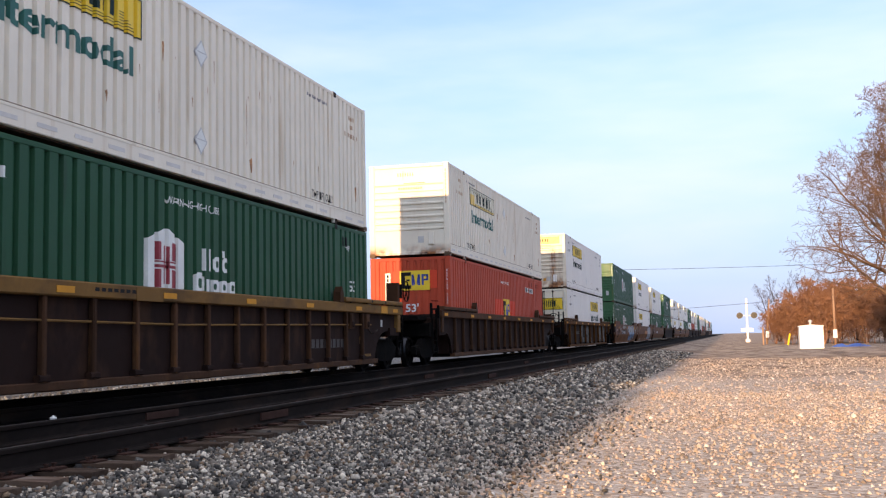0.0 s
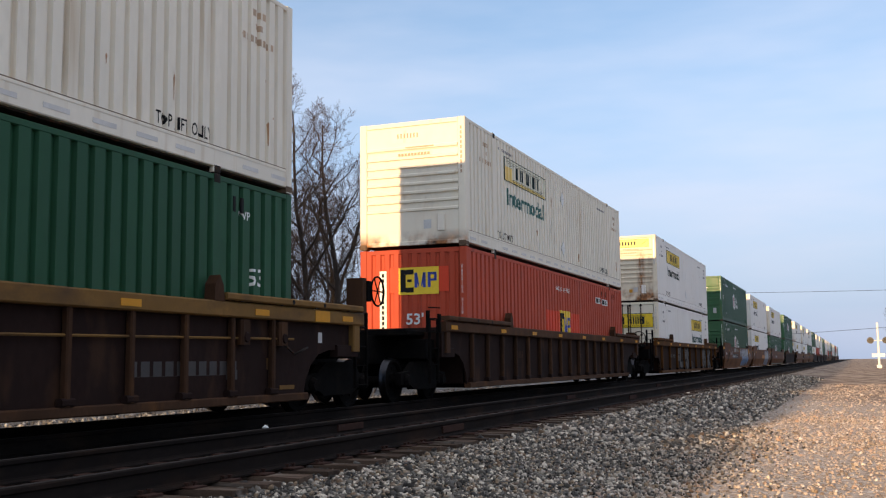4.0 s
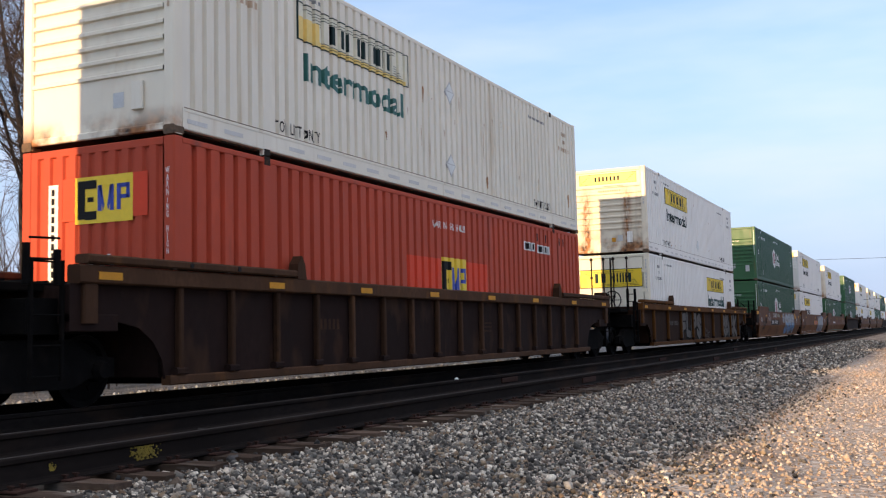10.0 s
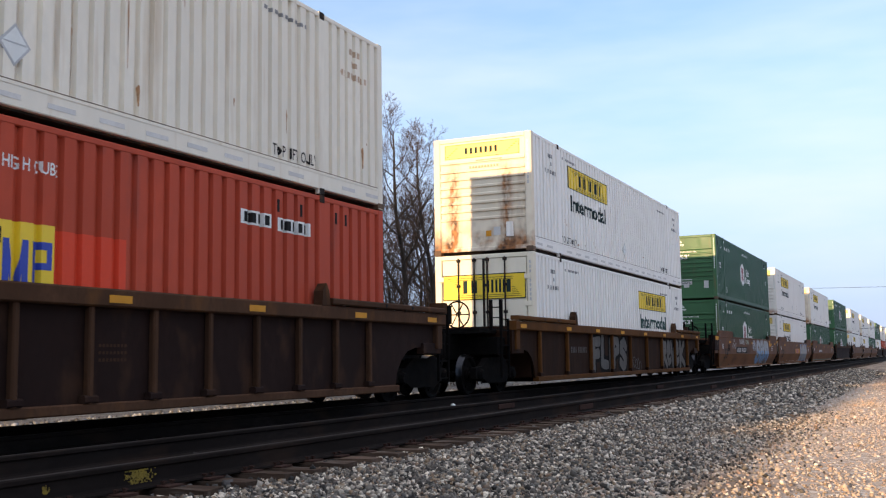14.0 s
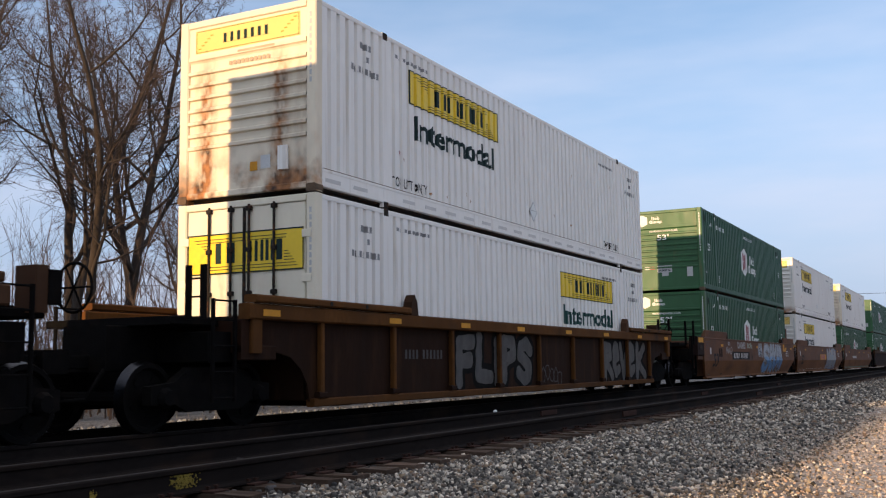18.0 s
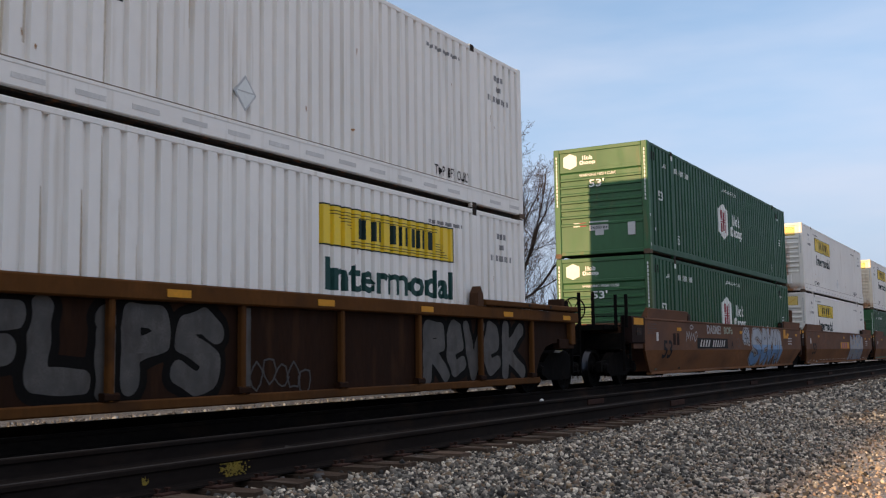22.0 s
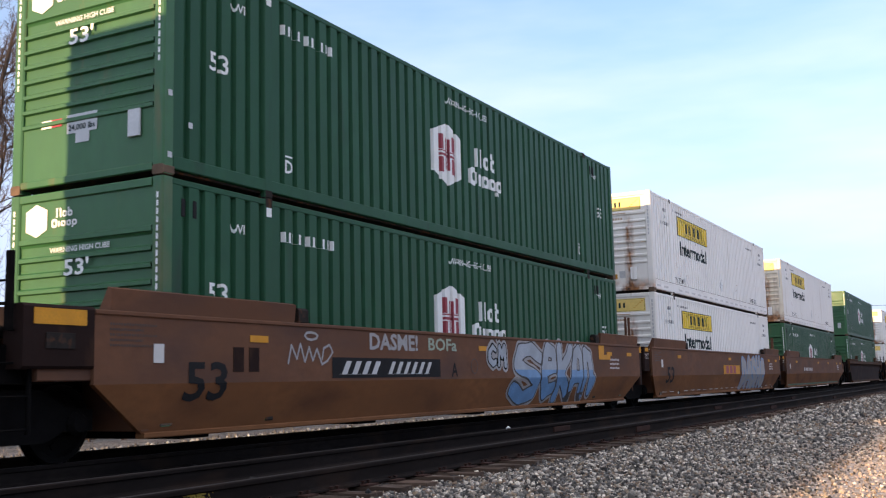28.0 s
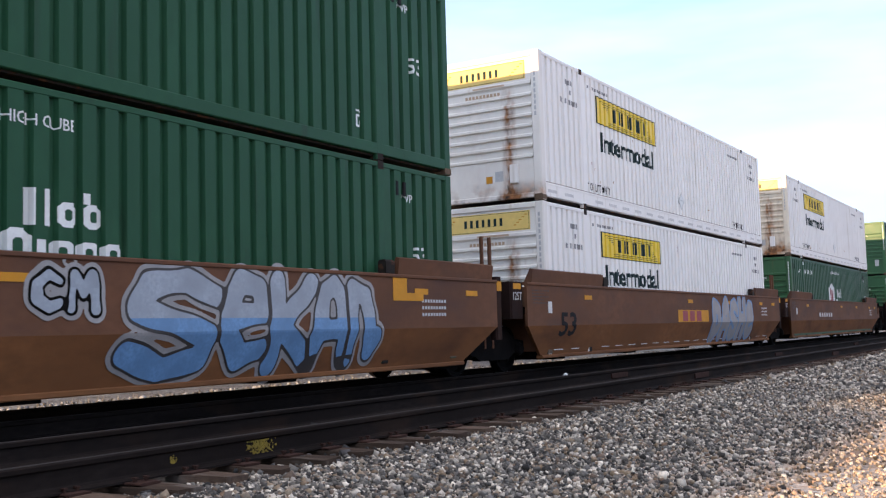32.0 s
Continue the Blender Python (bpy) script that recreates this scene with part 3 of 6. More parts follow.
RAIL_PROFILE = [(-0.072, -0.200), (0.072, -0.200), (0.072, -0.186), (0.02, -0.173), (0.009, -0.158), (0.009, -0.055), (0.034, -0.04), (0.037, -0.012), (0.03, -0.002),
                (-0.03, -0.002), (-0.037, -0.012), (-0.034, -0.04), (-0.009, -0.055), (-0.009, -0.158), (-0.02, -0.173), (-0.072, -0.186)]
for centre, text in ((NEAR_TRACK, "dark rusty steel rail of the empty track"), (0.0, "steel rail under the train")):
    for side in (-HALF_GAUGE, HALF_GAUGE):
        rail = thing("rail", text, "rail", "rails of the double track")
        rail.location = (centre + side, 0, 0)
        part("rail_body", Geo().sweep(RAIL_PROFILE, -80, 900), M_RAIL, rail)
        part("rail_head", Geo().box(-0.029, 0.029, -80, 900, -0.004, 0.0005), M_RAILTOP, rail, "worn running surface")
        if centre:
            for y in (17.2, 29.0, 41.0):    # joint bars
                for s in (-1, 1):
                    part("joint_bar", Geo().bar(s * 0.022 - 0.012, s * 0.022 + 0.012, y, y + 0.75, -0.150, -0.06), M_PLATE, rail)
# spray marks on the near rail: a cloud of small spots, dense in the middle
rmk = random.Random(17)
for y, w, h, n in ((6.24, 0.15, 0.06, 240), (5.33, 0.035, 0.03, 30)):
    mark = thing("paint_mark", "yellow spray paint mark on the rail web", "paint mark")
    mark.location = (NEAR_TRACK + HALF_GAUGE + 0.011, y, -0.105)
    gm = Geo()
    for k in range(n):
        cy, cz, q = rmk.gauss(0, w * 0.45), max(-0.05, min(0.045, rmk.gauss(0, h * 0.5))), rmk.uniform(0.003, 0.009)
        ring = [(cy + q * 1.3 * math.cos(a) * rmk.uniform(0.7, 1.2), cz + q * math.sin(a) * rmk.uniform(0.7, 1.2)) for a in [j * 0.8976 for j in range(7)]]
        gm.add([(0.001 + 0.00002 * k, p, v) for p, v in ring] + [(-0.004, p, v) for p, v in ring], [tuple(range(7))] + [(j, (j + 1) % 7, 7 + (j + 1) % 7, 7 + j) for j in range(7)])
    part("paint", gm, M_PAINTMARK, mark, kind="stuff")
chip = thing("pale_stone", "pale stone lying between the rails", "stone")
chip.location = (2.45, 15.7, -0.02)
part("stone_body", Geo().lathe([(0.0, -0.05), (0.035, -0.03), (0.04, 0.02), (0.0, 0.05)], 7, "z"), M_WHITEINK, chip)


# ---- ties ----
def tie_mesh(seed):
    r = random.Random(seed)
    gt = Geo()
    n = 10
    for i in range(n + 1):
        x = -1.3 + 2.6 * i / n
        j = [r.uniform(-0.008, 0.008) for _ in range(4)]
        gt.v += [(x, -0.115 + j[0], -0.36), (x, 0.115 + j[1], -0.36), (x, 0.112 + j[1], -0.206 + j[2]), (x, -0.112 + j[0], -0.206 + j[3])]
    for i in range(n):
        k = 4 * i
        gt.f += [(k + a, k + (a + 1) % 4, k + 4 + (a + 1) % 4, k + 4 + a) for a in range(4)]
    gt.f += [(0, 1, 2, 3), (4 * n, 4 * n + 3, 4 * n + 2, 4 * n + 1)]
    return gt.mesh("tie", M_TIE)


TIE_MESHES = [tie_mesh(k) for k in range(4)]
gp = Geo()
gp.bar(-0.19, 0.19, -0.09, 0.09, -0.206, -0.188)
PLATE_MESH = gp.mesh("tie_plate", M_PLATE)
gs = Geo().bar(-0.013, 0.013, -0.01, 0.01, -0.193, -0.160, 0.003).box(-0.02, 0.02, -0.014, 0.014, -0.168, -0.157)
SPIKE_MESH = gs.mesh("spike", M_PLATE)
gfar = Geo()
tr = random.Random(8)
for c in (0.0, NEAR_TRACK):
    for i in range(260):
        y = -6 + i * 0.52 + tr.uniform(-0.03, 0.03)
        if c and -1 < y < 60:
            tie = tagged(new("railroad_tie"), "weathered brown wooden railroad tie in ballast", "railroad tie", "ties of the empty track")
            tie.location = (c + tr.uniform(-0.04, 0.04), y, tr.uniform(-0.008, 0.0))
            tie.rotation_euler = (0, 0, tr.uniform(-0.012, 0.012))
            body = new("tie_body", TIE_MESHES[i % 4])
            body.parent = tie
            for s in (-HALF_GAUGE, HALF_GAUGE):
                plate = new("tie_plate", PLATE_MESH)
                plate.parent, plate.location = tie, (s, 0, 0)
                if y < 17 and s > 0:
                    for sx, sy in ((-0.095, -0.05), (-0.095, 0.05), (0.095, -0.05), (0.095, 0.05)):
                        o = new("spike", SPIKE_MESH)
                        o.parent, o.location = plate, (sx, sy, 0)
        else:
            gfar.box(c - 1.3, c + 1.3, y - 0.115, y + 0.115, -0.36, -0.208)
tagged(part("far_ties", gfar, M_TIE), "rows of wooden ties under the train and far along the track", "ties", kind="stuff")


# ---- stones ----
def stone_field(name, label, mat, seed, count, place, size, proud=(0.1, 0.75)):
    """Loose stones as real pieces, joined: place(u, v) gives x, y; size the mean radius in metres."""
    r = np.random.RandomState(seed)
    block = np.array([(a, b, c) for a in (-1, 1) for b in (-1, 1) for c in (-1, 1)]) / 1.45
    tri = np.array([(0, 1, 3), (0, 3, 2), (4, 6, 7), (4, 7, 5), (0, 4, 5), (0, 5, 1), (2, 3, 7), (2, 7, 6), (0, 2, 6), (0, 6, 4), (1, 5, 7), (1, 7, 3)])
    x, y = place(r.rand(count), r.rand(count), r)
    keep = np.ones(len(x), bool)
    for c in (0.0, NEAR_TRACK):
        for s in (-HALF_GAUGE, HALF_GAUGE):
            keep &= np.abs(x - c - s) > 0.10
    x, y = x[keep], y[keep]
    k = len(x)
    z = np.interp(x, [-400, -9, -4.2, -2.4, -1.4, 4.2, 4.7, 5.3, 7.3, 9.0, 400], [-0.6, -0.6, -0.55, -0.27, -0.245, -0.265, -0.275, -0.28, -0.50, -0.54, -0.62])
    rad = size * np.exp(r.randn(k) * 0.28)
    pts = block[None] * (1 + r.uniform(-0.34, 0.30, (k, 8, 3))) * r.uniform(0.65, 1.25, (k, 1, 3))
    q = r.randn(k, 4)
    q /= np.linalg.norm(q, axis=1, keepdims=True)
    w, a, b, c = q.T
    rot = np.stack([1 - 2 * (b * b + c * c), 2 * (a * b - c * w), 2 * (a * c + b * w), 2 * (a * b + c * w), 1 - 2 * (a * a + c * c), 2 * (b * c - a * w),
                    2 * (a * c - b * w), 2 * (b * c + a * w), 1 - 2 * (a * a + b * b)], 1).reshape(k, 3, 3)
    pts = np.einsum("kij,kvj->kvi", rot, pts) * rad[:, None, None]
    pts += np.stack([x, y, z + rad * r.uniform(*proud, k)], 1)[:, None]
    faces = (tri[None] + 8 * np.arange(k)[:, None, None]).reshape(-1, 3)
    me = bpy.data.meshes.new(name)
    me.vertices.add(8 * k), me.loops.add(36 * k), me.polygons.add(12 * k)
    me.vertices.foreach_set("co", pts.astype(np.float32).ravel())
    me.loops.foreach_set("vertex_index", faces.astype(np.int32).ravel())
    me.polygons.foreach_set("loop_start", np.arange(0, 36 * k, 3, dtype=np.int32))
    me.update(calc_edges=True)
    me.validate()
    me.materials.append(mat)
    return tagged(new(name, me), label, "stones", kind="stuff")


def stone_material(name, stops):
    m = bpy.data.materials.new(name)
    m.use_nodes = True
    n, l = m.node_tree.nodes, m.node_tree.links
    b = n["Principled BSDF"]
    b.inputs["Roughness"].default_value = 0.85
    geo = n.new("ShaderNodeNewGeometry")
    r = n.new("ShaderNodeValToRGB")
    e = r.color_ramp.elements
    e[0].position, e[0].color = stops[0][0], (*stops[0][1], 1)
    e[1].position, e[1].color = stops[-1][0], (*stops[-1][1], 1)
    for p, c in stops[1:-1]:
        e.new(p).color = (*c, 1)
    l.new(geo.outputs["Random Per Island"], r.inputs[0])
    t = n.new("ShaderNodeTexNoise")
    t.inputs["Scale"].default_value, t.inputs["Detail"].default_value = 45, 4
    l.new(geo.outputs["Position"], t.inputs["Vector"])
    mr = n.new("ShaderNodeMapRange")
    mr.inputs[1].default_value, mr.inputs[2].default_value, mr.inputs[3].default_value, mr.inputs[4].default_value = 0.3, 0.7, 0.75, 1.2
    l.new(t.outputs["Fac"], mr.inputs[0])
    mx = n.new("ShaderNodeMix")
    mx.data_type, mx.blend_type = "RGBA", "MULTIPLY"
    mx.inputs[0].default_value = 1
    c = n.new("ShaderNodeCombineColor")
    for k in range(3):
        l.new(mr.outputs[0], c.inputs[k])
    l.new(r.outputs[0], mx.inputs[6]), l.new(c.outputs[0], mx.inputs[7]), l.new(mx.outputs[2], b.inputs["Base Color"])
    bp = n.new("ShaderNodeBump")
    bp.inputs["Strength"].default_value, bp.inputs["Distance"].default_value = 0.5, 0.01
    l.new(t.outputs["Fac"], bp.inputs["Height"]), l.new(bp.outputs[0], b.inputs["Normal"])
    return m


M_BALLAST = stone_material("grey_ballast_stone", [(0.0, (0.0172, 0.0149, 0.013)), (0.22, (0.0591, 0.0529, 0.0455)), (0.4, (0.1538, 0.138, 0.1159)), (0.52, (0.1231, 0.1173, 0.1086)), (0.6, (0.1723, 0.1058, 0.0621)), (0.68, (0.2953, 0.2185, 0.1397)), (0.76, (0.2953, 0.2622, 0.2173)), (0.9, (0.5168, 0.46, 0.3777)), (1.0, (0.8121, 0.7245, 0.5951))])
# greasy bed stones, with the train's shade darkened into their colour
M_BEDSTONE = stone_material("oily_shaded_bed_stone", [(0.0, (0.005, 0.0047, 0.0044)), (0.5, (0.012, 0.011, 0.010)), (0.9, (0.022, 0.019, 0.017)), (1.0, (0.09, 0.082, 0.078))])
# far shoulder stones, cooled and darkened in colour as if shaded
M_FARSTONE = stone_material("shade_toned_far_stone", [(0.0, (0.025, 0.024, 0.024)), (0.4, (0.085, 0.085, 0.088)), (0.75, (0.17, 0.175, 0.18)), (1.0, (0.42, 0.43, 0.44))])
M_PEBBLE = stone_material("tan_gravel_stone", [(0.0, (0.168, 0.1288, 0.1008)), (0.3, (0.3808, 0.3024, 0.2296)), (0.6, (0.4928, 0.4032, 0.3248)), (0.8, (0.4032, 0.2688, 0.1904)), (1.0, (0.672, 0.6048, 0.5264))])


def fan(x0, x1, y0, y1, power):
    return lambda u, v, r: (x0 + (x1 - x0) * u, y0 + (y1 - y0) * v ** power)


def scatter(x0, x1, y0, y1, power):
    """The same with soft edges."""
    return lambda u, v, r: (np.maximum(x0 + (x1 - x0) * u + 0.6 * r.randn(len(u)) * u, x0), y0 + (y1 - y0) * v ** power + 0.8 * r.randn(len(u)))


stone_field("ballast_stones", "grey crushed ballast stones beside the empty track", M_BALLAST, 11, 74000, scatter(4.42, 7.2, 3.0, 24, 1.75), 0.0155, (0.15, 0.95))
stone_field("ballast_stones", "grey crushed ballast stones along the track", M_BALLAST, 12, 14000, fan(4.42, 7.2, 19, 75, 1.6), 0.027)
stone_field("gravel_stones", "tan gravel stones of the lot", M_PEBBLE, 13, 36000, scatter(6.4, 13.5, 2.5, 30, 1.45), 0.0155, (-0.35, 0.4))
stone_field("gravel_stones", "tan gravel stones farther on the lot", M_PEBBLE, 14, 9000, scatter(7, 18, 20, 60, 1.35), 0.024, (-0.35, 0.4))
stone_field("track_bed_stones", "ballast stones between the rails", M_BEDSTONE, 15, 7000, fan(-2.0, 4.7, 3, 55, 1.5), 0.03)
stone_field("track_bed_stones", "ballast stones on the far shoulder", M_FARSTONE, 16, 9500, fan(-9.5, -2.4, 5, 60, 1.4), 0.036)



# ---- containers ----
LONG, HIGH, HALF = 16.154, 2.896, 1.295
# the sides' green, lightened in colour for the sun that strikes the ends
M_GREENEND = material("green_paint_lit_end", (0.024, 0.105, 0.036), 0.5, 0, 0.14, 0.8, (1, 1, 0.5), (0.12, 0.09, 0.03), 0.22, 1.2, (3, 1, 0.4), 0.1, 14)
OUT, IN = 1.287, 1.231


def folds(pitch):
    """Where the corrugated side folds, as (along, across): three bays between corner and lift posts."""
    pts = []
    for a, b in ((0.17, 1.90), (2.06, 14.09), (14.25, 15.98)):
        n = max(1, round((b - a) / pitch))
        p = (b - a) / n
        for i in range(n):
            y = a + i * p
            pts += [(y, OUT), (y + p * 0.58, OUT), (y + p * 0.66, IN), (y + p * 0.90, IN), (y + p * 0.98, OUT)]
        pts.append((b, OUT))
    return pts


def side_of(pitch):
    f = folds(pitch)
    ys, xs_ = [p[0] for p in f], [p[1] for p in f]
    return (lambda u, v: (float(np.interp(u, ys, xs_)) + 0.004, u, v)), ys


def front(u, v):
    return (u, -0.004, v)


def front_deep(u, v):
    return (u, 0.026, v)


def scroll_logo():
    """The carrier's panel as plain shapes: a frame, hatch lines and six upright blocks."""
    dark = [(BLOCK, 0, 0, 1, 0.035), (BLOCK, 0, 0.965, 1, 1), (BLOCK, 0, 0, 0.008, 1), (BLOCK, 0.992, 0, 1, 1)]
    for k in range(6):
        dark += [(BLOCK, 0.06 + 0.02 * k, 0.85 - 0.075 * k, 0.86 - 0.02 * k * 0.3, 0.868 - 0.075 * k)] if k < 2 else [(BLOCK, 0.07 + 0.025 * k, 0.85 - 0.075 * k, 0.2, 0.868 - 0.075 * k)]
        dark += [(BLOCK, 0.2 if k < 2 else 0.84, 0.10 + 0.07 * k, 0.95 - 0.015 * k, 0.118 + 0.07 * k)]
    for u, w in ((0.275, 0.05), (0.385, 0.07), (0.53, 0.075), (0.63, 0.075), (0.72, 0.07), (0.80, 0.05)):
        dark += [(BLOCK, u - w / 2, 0.26, u - w / 2 + 0.026, 0.76), (BLOCK, u + w / 2 - 0.026, 0.26, u + w / 2, 0.76)]
        dark += [(BLOCK, u - w / 2 + 0.026, 0.26 + 0.42 * (w > 0.072), u + w / 2 - 0.026, 0.34 + 0.42 * (w > 0.072))] if w < 0.055 else []
    return several(*dark)


SCROLL = scroll_logo()


def bars(n, gap=0.3):
    """A row of upright bars on a hairline, in one outline."""
    pts = [(0, 0), (1, 0)]
    for i in range(n - 1, -1, -1):
        a, b = (i + gap / 2) / n, (i + 1 - gap / 2) / n
        pts += [(b, 0.02), (b, 1), (a, 1), (a, 0.02)]
    return shape(pts)


def slanted(flat, by):
    """A flat shape leaning to one side, like sloping letters."""
    return [(a + by * (b - 0.5), b) for a, b in flat[0]], flat[1]


def uprights(n):
    """Blocks one above another on a hairline."""
    pts = [(0, 1), (0, 0)]
    for i in range(n):
        pts += [(0.04, (i + 0.15) / n), (1, (i + 0.15) / n), (1, (i + 0.85) / n), (0.04, (i + 0.85) / n)]
    return shape(pts)


HEXAGON = shape([(0.5, 0), (1, 0.2), (1, 0.8), (0.5, 1), (0, 0.8), (0, 0.2)])
HEX_BARS = several((BLOCK, 0.2, 0.2, 0.36, 0.44), (BLOCK, 0.2, 0.56, 0.36, 0.8), (BLOCK, 0.64, 0.2, 0.8, 0.44), (BLOCK, 0.64, 0.56, 0.8, 0.8),
                   (BLOCK, 0.2, 0.46, 0.8, 0.5), (BLOCK, 0.2, 0.53, 0.8, 0.55), (BLOCK, 0.42, 0.25, 0.46, 0.75), (BLOCK, 0.54, 0.25, 0.58, 0.75))
BLOT = shape([(0.5 + 0.5 * math.cos(a) * (0.8 + 0.2 * math.sin(3 * a)), 0.5 + 0.5 * math.sin(a)) for a in [k * 0.628 for k in range(10)]])


def shell(root, paint, pitch, sill, end_paint, front_kind, pads=False):
    """The box: walls, rails, posts, fittings, roof, ends."""
    f = folds(pitch)
    for s in (1, -1):
        g = Geo()
        z0, z1 = sill - 0.02, HIGH - 0.07
        n = len(f)
        g.v = [(s * x, y, z) for z in (z0, z1) for y, x in f]
        g.f = [(i, i + 1, n + i + 1, n + i) for i in range(n - 1)]
        part("side_wall", g, paint, root)
        part("bottom_rail", Geo().bar(*sorted((s * 1.20, s * HALF)), 0.17, LONG - 0.17, 0.075, sill), paint, root)
        part("top_rail", Geo().bar(*sorted((s * 1.22, s * (HALF - 0.002))), 0.17, LONG - 0.17, HIGH - 0.085, HIGH - 0.005), paint, root)
        for y in (1.98, 14.17):
            part("lift_post", Geo().bar(*sorted((s * 1.22, s * (HALF + 0.002))), y - 0.085, y + 0.085, 0.0, HIGH), paint, root)
            part("lift_fitting", Geo().bar(*sorted((s * 1.17, s * (HALF + 0.006))), y - 0.07, y + 0.07, HIGH - 0.12, HIGH + 0.012), M_FITTING, root)
            part("lift_fitting", Geo().bar(*sorted((s * 1.17, s * (HALF + 0.006))), y - 0.07, y + 0.07, -0.012, 0.10), M_FITTING, root)
        for y in (0.0, LONG - 0.18):
            part("corner_post", Geo().bar(*sorted((s * 1.12, s * HALF)), y, y + 0.18, 0.0, HIGH, 0.02), end_paint if y == 0 else paint, root)
            if s == 1 or y == 0:
                part("corner_casting", Geo().bar(*sorted((s * 1.125, s * (HALF + 0.005))), y - 0.004, y + 0.184, -0.005, 0.115, 0.02), M_CASTING, root, "rusty corner casting")
        if pads and s == 1:
            for k in range(21):
                y = 0.45 + k * 0.765
                if abs(y - 1.98) > 0.4 and abs(y - 14.17) > 0.4:
                    part("reflector_strip", Geo().box(HALF, HALF + 0.004, y - 0.2, y + 0.2, sill * 0.44, sill * 0.60), M_STRIP, root)
            part("rail_ridge", Geo().bar(HALF - 0.01, HALF + 0.006, 0.2, LONG - 0.2, sill * 0.84, sill * 0.95), paint, root)
            part("rusty_seam", Geo().box(HALF - 0.01, HALF + 0.003, 0.2, LONG - 0.2, sill * 0.965, sill * 0.965 + 0.011), M_SEAM, root, "rusty seam above the bottom rail")
    part("roof", Geo().box(-1.24, 1.24, 0.02, LONG - 0.02, HIGH - 0.04, HIGH - 0.012), paint, root)
    part("floor_pan", Geo().box(-1.22, 1.22, 0.05, LONG - 0.05, 0.05, 0.17), M_FITTING, root)
    part("rear_panel", Geo().box(-1.13, 1.13, LONG - 0.06, LONG - 0.02, 0.05, HIGH - 0.02), paint, root)
    part("front_header", Geo().bar(-1.12, 1.12, 0.0, 0.10, HIGH - 0.11, HIGH - 0.003), end_paint, root)
    part("front_sill", Geo().bar(-1.12, 1.12, 0.0, 0.10, 0.055, 0.15), end_paint, root)
    if front_kind == "ribs":
        z, pr = 0.13, [(0.03, 0.13), (0.03, 0.82)]
        z = 0.82
        while z < 2.20:
            pr += [(0.0, z + 0.012), (0.0, z + 0.055), (0.048, z + 0.082), (0.048, z + 0.198)]
            z += 0.2
        pr += [(0.03, 2.245), (0.002, 2.26), (0.002, 2.32), (0.03, 2.33), (0.03, HIGH - 0.11)]
        part("front_panel", Geo().sweep(pr, -1.12, 1.12, "x", closed=False), end_paint, root, "ribbed steel end panel")
    elif front_kind == "folds":
        pr, x = [], -1.12
        while x < 1.11:
            pr += [(x, 0.0), (x + 0.11, 0.0), (x + 0.135, 0.034), (x + 0.195, 0.034)]
            x += 0.224
        pr += [(1.12, 0.0)]
        part("front_panel", Geo().sweep(pr, 0.12, HIGH - 0.1, "z", closed=False), end_paint, root, "corrugated steel end panel")
    else:
        for s in (-1, 1):
            door = part("door", Geo().bar(*sorted((s * 0.012, s * 1.10)), 0.02, 0.07, 0.14, HIGH - 0.12, 0.01), end_paint, root)
            for z in (0.35, 0.95, 1.6, 2.25):
                part("hinge", Geo().bar(*sorted((s * 1.06, s * 1.22)), -0.012, 0.02, z, z + 0.12), end_paint, door)
            for z in (0.55, 1.15, 2.05):
                part("pressing", Geo().bar(*sorted((s * 0.08, s * 1.02)), 0.012, 0.03, z, z + 0.16, 0.012), end_paint, door)
        for x in (-0.66, -0.24, 0.10, 0.56):
            rod = part("locking_rod", Geo().tube((x, -0.012, 0.10), (x, -0.012, HIGH - 0.08), 0.020, n=8), M_FITTING, root, "dark steel locking rod", smooth=True)
            for z in (0.16, 0.75, 1.45, 2.1, 2.72):
                part("bracket", Geo().bar(x - 0.045, x + 0.045, -0.034, 0.02, z, z + 0.07), M_FITTING, rod)
        part("seal_strip", Geo().bar(-0.03, 0.03, 0.0, 0.02, 0.14, HIGH - 0.12), M_FITTING, root)


def side_words(root, side, br, dark, low_z=0.40, upper=True):
    for u in (2.2, 12.85):
        decal("stencil", letters("TOP LIFT ONLY", 0.008), (u, low_z, u + 1.2, low_z + 0.17), side, dark, root, "", br)


